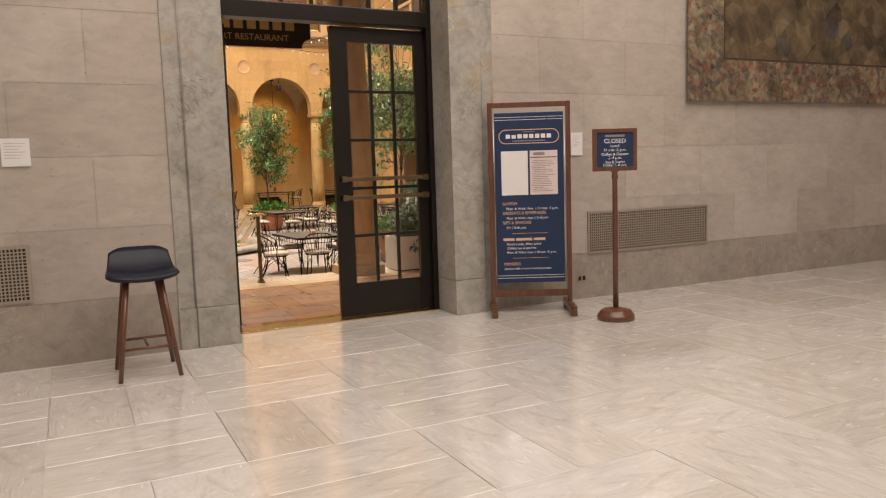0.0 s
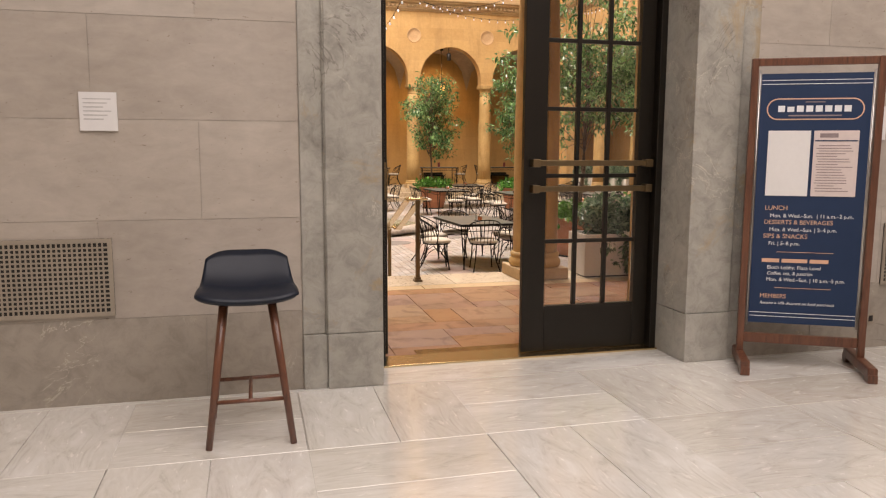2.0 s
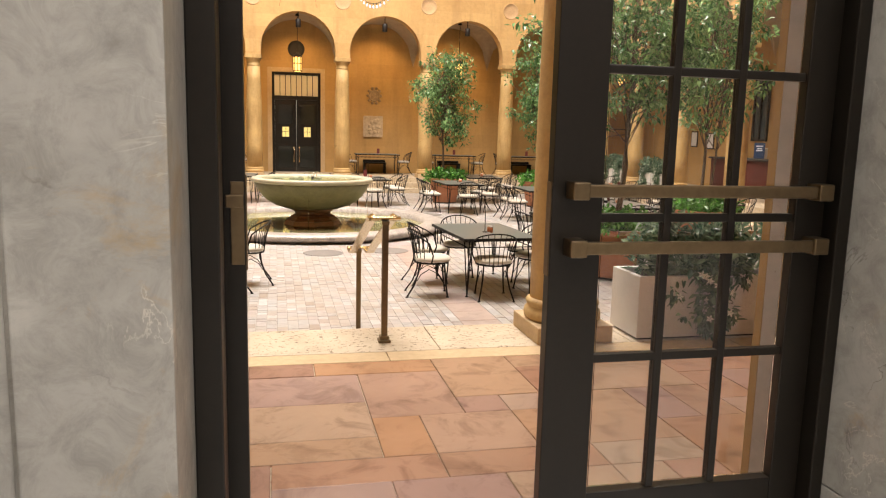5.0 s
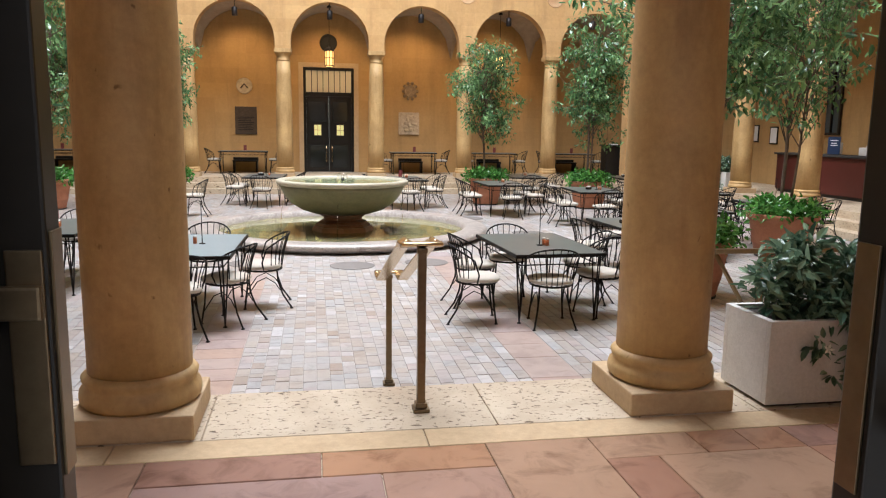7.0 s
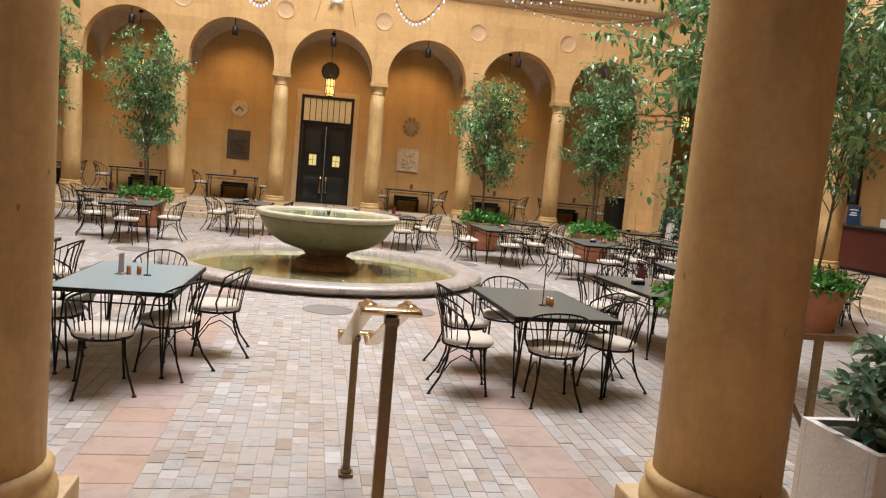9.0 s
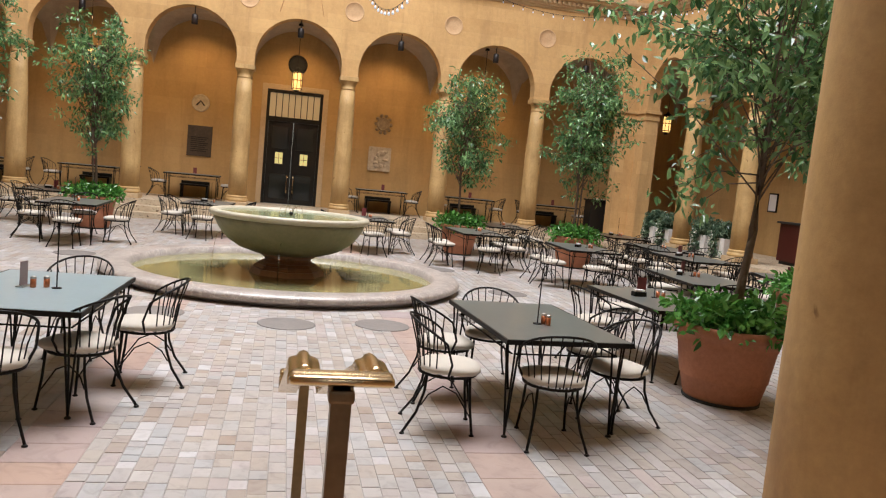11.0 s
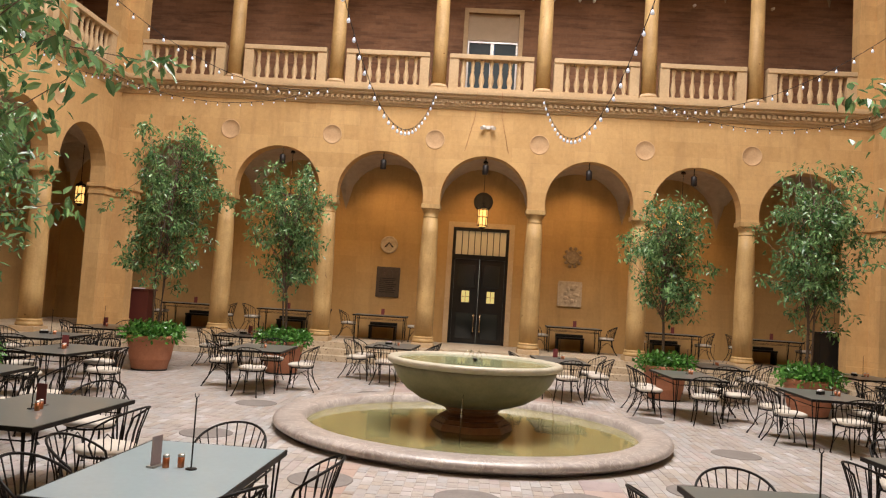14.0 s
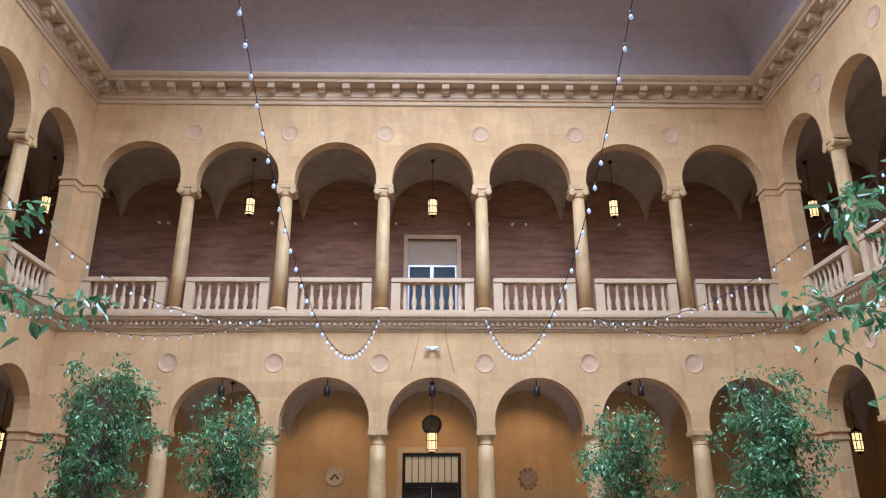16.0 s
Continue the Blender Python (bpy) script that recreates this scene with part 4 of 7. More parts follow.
# floors: arcades, steps, court
bm = BM()
for x0, x1, y0, y1 in ((-SIDEX, SIDEX, FARY - 0.14, BACKY + 0.4), (HALF - 0.14, SIDEX, 9.32, FARY - 0.14), (-SIDEX, -HALF + 0.14, 9.32, FARY - 0.14)):
    box(bm, x0, x1, y0, y1, -0.6, 0.0)
box(bm, -SIDEX, SIDEX, FACE + 0.4, 9.32, -0.6, -0.012)
setting("floor_arcade", bm, M["step"], "stone arcade floor raised above the court", "floor")
bm = BM()
for i, z in ((1, -0.157), (2, -0.313)):
    d = 0.14 + 0.33 * i
    da = 0.14 + 0.33 * (i - 1)
    for x0, x1, y0, y1 in ((-HALF + da, HALF - da, NEARY + da, NEARY + d), (-HALF + da, HALF - da, FARY - d, FARY - da), (-HALF + da, -HALF + d, NEARY + d, FARY - d), (HALF - d, HALF - da, NEARY + d, FARY - d)):
        box(bm, x0, x1, y0, y1, -0.6, z, 0.008)
setting("steps", bm, M["step"], "two pale stone steps down into the court", "steps")
bm = BM()
box(bm, -HALF + 0.14, HALF - 0.14, NEARY + 0.14, FARY - 0.14, -0.75, COURT - 0.006)
court_floor = setting("floor_court", bm, M["grout"], "court floor of small multicoloured stone pavers", "floor")


# ---- hall things ----
def bar_text(parent, name, body, x, z, size, material, y=0.0, align="LEFT", slant=0.0):
    c = bpy.data.curves.new(name, "FONT")
    c.body, c.size, c.align_x, c.extrude, c.shear = body, size, align, 0.0006, slant
    c.materials.append(material)
    ob = new(name, c)
    ob.parent = parent
    ob.matrix_basis = pose(x, y, z, 90)
    return ob


def slab(parent, name, x0, x1, z0, z1, y, t, material, label="", bevel=0.0):
    bm = BM()
    box(bm, x0, x1, y - t, y, z0, z1, bevel)
    return part(name, bm, material, parent, label)


def banner_stand():
    d = thing("banner_stand", pose(1.83, 5.04, 0, 0, 0, -28), "navy restaurant hours banner in a dark wooden floor stand", "sign stand")
    h, w = 2.07, 0.76
    for x in (-w / 2, w / 2):
        bm = BM()
        box(bm, x - 0.022, x + 0.022, -0.022, 0.022, 0.06, h, 0.004)
        part("post", bm, M["mahogany"], d)
        bm = BM()
        box(bm, x - 0.03, x + 0.03, -0.29, 0.29, 0.03, 0.10, 0.012)
        box(bm, x - 0.03, x + 0.03, -0.30, -0.20, 0, 0.06, 0.01)
        box(bm, x - 0.03, x + 0.03, 0.20, 0.30, 0, 0.06, 0.01)
        part("foot", bm, M["mahogany"], d)
    for z0, z1 in ((h - 0.05, h), (0.16, 0.225)):
        bm = BM()
        box(bm, -w / 2 + 0.023, w / 2 - 0.023, -0.015, 0.015, z0, z1, 0.004)
        part("crossbar", bm, M["mahogany"], d)
    b = slab(d, "banner", -0.335, 0.335, 0.30, 1.97, 0.004, 0.006, M["navy"], "navy fabric banner")
    for x in (-0.345, 0.345):
        bm = BM()
        tube(bm, [(x, 0, 0.28), (x, 0, 1.99)], 0.006)
        part("rod", bm, M["steel"], d)
    for z in (1.925, 1.90, 0.37, 0.345):
        slab(b, "rule", -0.33, 0.33, z, z + 0.004, -0.0022, 0.001, M["white"])
    y = -0.0035
    # oval name plate drawn as plain shapes
    for pad, mat, t in ((0.0, M["salmon"], 0.001), (0.008, M["navy"], 0.0018)):
        bm = BM()
        pts = []
        for cx, a0 in ((0.225, -90), (-0.225, 90)):
            for q in range(13):
                a = radians(a0 + 15 * q)
                pts.append((cx + (0.07 - pad) * math.cos(a), 1.74 + (0.07 - pad) * math.sin(a)))
        rings = [[bm.verts.new((px, yy, pz)) for px, pz in pts] for yy in (y + 0.001 - t, y + 0.001)]
        bm.faces.new(rings[0])
        bm.faces.new(list(reversed(rings[1])))
        for q in range(len(pts)):
            bm.faces.new((rings[0][q], rings[0][(q + 1) % len(pts)], rings[1][(q + 1) % len(pts)], rings[1][q]))
        part("name_plate", bm, mat, b)
    for i in range(8):
        slab(b, "name_bar", -0.225 + i * 0.057, -0.225 + i * 0.057 + 0.042, 1.722, 1.762 if i != 1 else 1.755, y - 0.0012, 0.001, M["white"])
    slab(b, "name_bar", -0.16, 0.16, 1.693, 1.702, y - 0.0012, 0.001, M["ink"])
    slab(b, "name_bar", -0.06, 0.06, 1.782, 1.788, y - 0.0012, 0.001, M["ink"])
    slab(b, "paper", -0.275, -0.015, 1.17, 1.60, y, 0.003, M["paper"], "blank white sheet")
    p = slab(b, "menu_sheet", 0.005, 0.275, 1.17, 1.60, y, 0.003, M["paper2"], "pinkish printed menu")
    slab(p, "print", 0.04, 0.15, 1.555, 1.582, y - 0.0035, 0.001, M["ink"])
    slab(p, "print", 0.012, 0.268, 1.53, 1.538, y - 0.0035, 0.001, M["navy"])
    for i in range(18):
        rr = random.Random(i)
        slab(p, "print", 0.02 + 0.02 * rr.random(), 0.14 + 0.11 * rr.random(), 1.50 - i * 0.0175, 1.505 - i * 0.0175, y - 0.0035, 0.0008, M["ink"])
    y = -0.004
    for body, x, z, s, mat, sl in (("LUNCH", -0.27, 1.075, 0.042, M["salmon"], 0), ("Mon. & Wed.\u2013Sun.  | 11 a.m.\u20132 p.m.", -0.235, 1.025, 0.035, M["white"], 0), ("DESSERTS & BEVERAGES", -0.27, 0.98, 0.040, M["salmon"], 0),
                                   ("Mon. & Wed.\u2013Sun. | 2\u20134 p.m.", -0.235, 0.932, 0.035, M["white"], 0), ("SIPS & SNACKS", -0.27, 0.885, 0.042, M["salmon"], 0), ("Fri. | 5\u20138 p.m.", -0.235, 0.838, 0.035, M["white"], 0),
                                   ("Bloch Lobby, Plaza Level", -0.235, 0.675, 0.034, M["white"], 0), ("Coffee, tea, & pastries", -0.235, 0.635, 0.032, M["white"], 0.25), ("Mon. & Wed.\u2013Sun. | 10 a.m.\u20135 p.m.", -0.235, 0.592, 0.034, M["white"], 0),
                                   ("MEMBERS", -0.27, 0.475, 0.040, M["salmon"], 0), ("Receive a 10% discount on food purchases", -0.268, 0.432, 0.027, M["white"], 0.25)):
        bar_text(b, "lettering", body, x, z, s, mat, y, "LEFT", sl)
    for i, (a, c) in enumerate(((-0.27, -0.16), (-0.145, 0.015), (0.03, 0.145))):
        slab(b, "name_bar", a, c, 0.72, 0.745, y + 0.0003, 0.001, M["salmon"])
    for z in (0.79, 0.545):
        slab(b, "rule", -0.18, 0.17, z, z + 0.003, y + 0.0005, 0.001, M["salmon"])


banner_stand()


def hours_stand():
    d = thing("sign_post", pose(2.27, 4.29, 0, 0, 0, -22), "small closed sign on a turned dark wooden post", "sign stand")
    bm = BM()
    lathe(bm, [(0.17, 0.0), (0.172, 0.03), (0.165, 0.055), (0.15, 0.06), (0.148, 0.08), (0.12, 0.095), (0.10, 0.10), (0.06, 0.105), (0.035, 0.115)], 32)
    part("base", bm, M["mahogany"], d)
    bm = BM()
    lathe(bm, [(0.026, 0.11), (0.025, 0.5), (0.023, 1.30), (0.03, 1.32), (0.03, 1.34), (0.022, 1.36), (0.035, 1.38)], 16)
    part("post", bm, M["mahogany"], d)
    bm = BM()
    for x0, x1, z0, z1 in ((-0.205, 0.205, 1.381, 1.416), (-0.205, 0.205, 1.73, 1.765), (-0.205, -0.17, 1.4161, 1.7299), (0.17, 0.205, 1.4161, 1.7299)):
        box(bm, x0, x1, -0.018, 0.018, z0, z1, 0.003)
    part("frame", bm, M["mahogany"], d)
    b = slab(d, "panel", -0.17, 0.17, 1.416, 1.73, -0.003, 0.006, M["navy"], "navy printed panel")
    slab(b, "name_bar", -0.09, 0.09, 1.69, 1.71, -0.0095, 0.001, M["ink"])
    for body, z, s in (("CLOSED", 1.635, 0.055), ("Lunch", 1.598, 0.036), ("11 a.m.\u20132 p.m.", 1.562, 0.036), ("Coffee & Dessert", 1.522, 0.036), ("2\u20134 p.m.", 1.49, 0.036), ("Sips & Snacks", 1.452, 0.034), ("Fridays 5\u20138 p.m.", 1.424, 0.034)):
        bar_text(b, "lettering", body, 0, z, s, M["white"], -0.0105, "CENTER")


hours_stand()


def bar_stool():
    d = thing("bar_stool", pose(-1.79, 4.745, 0), "navy leather bar stool with low back and dark walnut legs", "stool")
    bm = BM()
    n, k = 22, 14
    def surf(u, v, under):
        # u: across -1..1, v: front 0 to back 1
        w = 0.25 * (1 - 0.16 * v * v)
        s = abs(u)
        x = w * math.copysign(s ** 0.9, u)
        y = -0.22 + 0.40 * v - 0.05 * s ** 4 * (v - 0.5) * 2
        z = 0.768 + 0.028 * s ** 2 - 0.015 * (1 - v) ** 3
        z += 0.19 * max(0, (v - 0.55) / 0.45) ** 1.7 * (1 - 0.35 * s ** 3)
        edge = max(s ** 6, (1 - v) ** 9, v ** 14)
        z += (-0.035 - 0.035 * (1 - edge)) if under else -0.022 * edge
        return x, y, z
    top = [[bm.verts.new(surf(-1 + 2 * i / n, j / k, False)) for j in range(k + 1)] for i in range(n + 1)]
    bot = [[bm.verts.new(surf(-1 + 2 * i / n, j / k, True)) for j in range(k + 1)] for i in range(n + 1)]
    for g in (top, bot):
        for i in range(n):
            for j in range(k):
                f = bm.faces.new((g[i][j], g[i + 1][j], g[i + 1][j + 1], g[i][j + 1]))
                f.smooth = True
    rim = [(i, 0) for i in range(n)] + [(n, j) for j in range(k)] + [(i, k) for i in range(n, 0, -1)] + [(0, j) for j in range(k, 0, -1)]
    for q, (i, j) in enumerate(rim):
        i2, j2 = rim[(q + 1) % len(rim)]
        f = bm.faces.new((top[i][j], top[i2][j2], bot[i2][j2], bot[i][j]))
        f.smooth = True
    part("seat", bm, M["leather"], d, "navy leather bucket seat with low back")
    feet = ((-0.205, -0.235), (0.205, -0.24), (-0.205, 0.22), (0.205, 0.23))
    for x, y in feet:
        bm = BM()
        tube(bm, [(x, y, 0), (x * 0.55, y * 0.5, 0.735)], 0.0165, 12, 0.023)
        part("leg", bm, M["walnut"], d)
    def at(i, z):
        x, y = feet[i]
        f = z / 0.70
        return Vector((x * (1 - 0.45 * f), y * (1 - 0.5 * f), z))
    for a, b, z in ((0, 1, 0.225), (2, 3, 0.225)):
        bm = BM()
        tube(bm, [at(a, z), at(b, z)], 0.011, 8)
        part("stretcher", bm, M["walnut"], d)
    bm = BM()
    tube(bm, [(at(0, 0.225) + at(1, 0.225)) / 2, (at(2, 0.225) + at(3, 0.225)) / 2], 0.010, 8)
    part("stretcher", bm, M["walnut"], d)


bar_stool()


def vent(x0, x1, z0, z1):
    d = thing("wall_vent", pose(0, FACE - 0.002, 0), "beige pierced metal ventilation grille in the hall wall", "vent", "hall vents")
    bm = BM()
    box(bm, x0, x1, -0.004, 0.0, z0, z1)
    part("backing", bm, M["dark"], d)
    bm = BM()
    for a, b, c, e in ((x0, x1, z0, z0 + 0.025), (x0, x1, z1 - 0.025, z1), (x0, x0 + 0.025, z0 + 0.0251, z1 - 0.0251), (x1 - 0.025, x1, z0 + 0.0251, z1 - 0.0251)):
        box(bm, a, b, -0.012, -0.004, c, e, 0.002)
    part("frame", bm, M["grille"], d)
    nx, nz = int((x1 - x0 - 0.05) / 0.026), int((z1 - z0 - 0.05) / 0.026)
    bm = BM()
    for q in range(1, nx):
        x = x0 + 0.025 + (x1 - x0 - 0.05) * q / nx
        box(bm, x - 0.005, x + 0.005, -0.008, -0.005, z0 + 0.025, z1 - 0.025)
    for q in range(1, nz):
        z = z0 + 0.025 + (z1 - z0 - 0.05) * q / nz
        box(bm, x0 + 0.025, x1 - 0.025, -0.0095, -0.0065, z - 0.005, z + 0.005)
    part("mesh", bm, M["grille"], d)["kind"] = "stuff"


vent(2.77, 4.53, 0.48, 0.94)
vent(-4.32, -2.53, 0.52, 0.965)
for x0, x1, z0, z1 in ((-2.658, -2.465, 1.565, 1.775), (2.564, 2.709, 1.55, 1.79)):
    d = thing("wall_label", pose(0, FACE - 0.003, 0), "white printed wall label card", "label", "hall labels")
    c = slab(d, "card", x0, x1, z0, z1, 0.0, 0.008, M["paper"])
    for i in range(6):
        slab(c, "print", x0 + 0.02, x1 - 0.03 - 0.02 * (i % 3), z1 - 0.04 - i * 0.022, z1 - 0.034 - i * 0.022, -0.0085, 0.0005, plain("pale_print", (0.5, 0.49, 0.48), 0.8) if i == 0 else bpy.data.materials["pale_print"])
d = thing("power_outlet", pose(2.683, FACE - 0.002, 0.225), "dark two-gang power outlet in the hall wall", "outlet")
slab(d, "plate", -0.06, 0.06, -0.04, 0.04, 0, 0.006, M["grille"])
for x in (-0.028, 0.028):
    slab(d, "socket", x - 0.018, x + 0.018, -0.022, 0.022, -0.006, 0.003, M["black"])

# tapestry
d = thing("tapestry", pose(0, FACE - 0.01, 0), "large old woven tapestry with figured border hanging on the wall", "tapestry")
slab(d, "lining", 4.20, 9.55, 2.16, 5.55, -0.002, 0.03, M["dark"], "dark backing cloth")
for a, b, c, e in ((4.17, 9.56, 2.14, 2.62), (4.17, 4.72, 2.6201, 5.1), (9.1, 9.56, 2.6201, 5.1), (4.17, 9.56, 5.1001, 5.56)):
    slab(d, "border", a, b, c, e, -0.033, 0.012, M["tap_border"], "figured woven border")
for a, b, c, e in ((4.7201, 9.0999, 2.6201, 2.645), (4.7201, 4.745, 2.6451, 5.0999)):
    slab(d, "guard_stripe", a, b, c, e, -0.033, 0.011, M["tap_guard"], "thin brown guard stripe")
slab(d, "field", 4.7451, 9.0999, 2.6451, 5.0999, -0.033, 0.010, M["tap_field"], "brown pastoral field")


# hanging restaurant sign in the near arch
d = thing("hanging_sign", pose(0.0, 8.97, 3.13), "black hanging sign with gold lettering and scooped corners", "sign")
def scooped(w, h, n, t):
    bm = BM()
    pts = []
    for cx, cz, a0 in ((w, 0, 180), (w, h, 270), (-w, h, 360), (-w, 0, 450)):
        for i in range(9):
            a = radians(a0 - 90 * i / 8)
            pts.append((cx + n * math.cos(a), cz + n * math.sin(a)))
    vs = [bm.verts.new((x, -t, z)) for x, z in pts]
    ws = [bm.verts.new((x, 0, z)) for x, z in pts]
    bm.faces.new(vs)
    bm.faces.new(list(reversed(ws)))
    for i in range(len(pts)):
        j = (i + 1) % len(pts)
        bm.faces.new((vs[i], vs[j], ws[j], ws[i]))
    return bm
bm = scooped(0.88, 0.56, 0.12, 0.05)
part("edge", bm, M["salmon"], d, "dull red edge line")
bm = scooped(0.87, 0.55, 0.125, 0.006)
part("board", bm, M["black"], d, "black board", pose(0, -0.0505, 0.005))
for i in range(8):
    slab(d, "name_bar", -0.66 + i * 0.17, -0.66 + i * 0.17 + 0.12, 0.23, 0.40, -0.057, 0.004, M["gold"])
bar_text(d, "lettering", "COURT RESTAURANT", 0, 0.09, 0.115, M["gold"], -0.0575, "CENTER")
for x in (-0.6, 0.6):
    bm = BM()
    tube(bm, [(x, -0.025, 0.55), (x, -0.025, 2.04)], 0.006)
    part("chain", bm, M["iron"], d)


# ---- fountain ----
def fountain():
    d = thing("fountain", pose(FX, FY, COURT), "round stone fountain with wide bowl above a low pool", "fountain")
    bm = BM()
    lathe(bm, [(2.36, 0.0), (2.66, 0.0), (2.67, 0.03), (2.74, 0.045), (2.79, 0.075), (2.80, 0.11), (2.78, 0.145), (2.72, 0.17), (2.60, 0.178), (2.42, 0.172), (2.37, 0.155), (2.35, 0.0)], 96, cap=False)
    part("pool_rim", bm, M["fount_rim"], d, "worn marble pool rim")
    bm = BM()
    lathe(bm, [(2.37, -0.011), (2.37, -0.004)], 64)
    part("pool_floor", bm, M["basin"], d, "olive pool floor")
    bm = BM()
    lathe(bm, [(2.355, 0.045), (2.355, 0.049)], 64)
    w = part("pool_water", bm, M["water"], d, "still greenish pool water")
    w.visible_shadow = False
    bm = BM()
    for r0, z0, z1 in ((0.56, -0.003, 0.13), (0.50, 0.131, 0.19), (0.44, 0.191, 0.235)):
        q = BM()
        lathe(q, [(r0 * 1.06, z0), (r0 * 1.08, z0 + (z1 - z0) * 0.3), (r0, z1)], 8)
        me = bpy.data.meshes.new("tmp")
        q.to_mesh(me)
        q.free()
        bm.from_mesh(me)
        bpy.data.meshes.remove(me)
    lathe(bm, [(0.42, 0.24), (0.36, 0.265), (0.38, 0.31), (0.43, 0.34), (0.42, 0.385)], 24)
    for f in bm.faces:
        f.smooth = False
    part("pedestal", bm, M["fount_base"], d, "dark red marble pedestal")
    bm = BM()
    outer = [(0.36, 0.365), (0.55, 0.385), (0.78, 0.46), (0.97, 0.58), (1.10, 0.73), (1.175, 0.87), (1.20, 0.94)]
    rim = [(1.235, 0.94), (1.26, 0.96), (1.262, 1.005), (1.24, 1.028), (1.17, 1.03), (1.13, 1.01)]
    inner = [(1.10, 0.95), (1.0, 0.82), (0.7, 0.68), (0.3, 0.60)]
    lathe(bm, outer + inner, 72)
    part("bowl", bm, M["fount"], d, "wide greenish stone bowl")
    bm = BM()
    lathe(bm, [(1.195, 0.93)] + rim + [(1.12, 0.975)], 72, cap=False)
    part("bowl_rim", bm, M["bowl_rim"], d, "pale rolled rim")
    bm = BM()
    lathe(bm, [(1.122, 0.976), (1.122, 0.992)], 48)
    part("bowl_water", bm, M["bowl_water"], d, "green water brimming in the bowl")
    bm = BM()
    lathe(bm, [(0.05, 0.62), (0.03, 0.9), (0.02, 1.0), (0.04, 1.02), (0.015, 1.05)], 12)
    part("nozzle", bm, M["bronze"], d)
    for a in range(0, 360, 60):
        ca, sa = math.cos(radians(a)), math.sin(radians(a))
        bm = BM()
        tube(bm, [(0.02 * ca, 0.02 * sa, 1.04), (0.06 * ca, 0.06 * sa, 1.13), (0.12 * ca, 0.12 * sa, 1.15), (0.17 * ca, 0.17 * sa, 1.10), (0.20 * ca, 0.20 * sa, 0.97)], 0.004, 5)
        part("water_jet", bm, M["glass"], d)
    for x, y in ((-0.12, -1.02), (1.02, 0.1), (-1.02, 0.1)):
        k = math.hypot(x, y)
        u, v = x / k, y / k
        bm = BM()
        tube(bm, [(x, y, 0.60), (x + u * 0.05, y + v * 0.05, 0.64), (x + u * 0.11, y + v * 0.11, 0.60), (x + u * 0.15, y + v * 0.15, 0.40), (x + u * 0.17, y + v * 0.17, 0.05)], 0.008, 6, 0.005)
        part("water_jet", bm, M["glass"], d)


fountain()


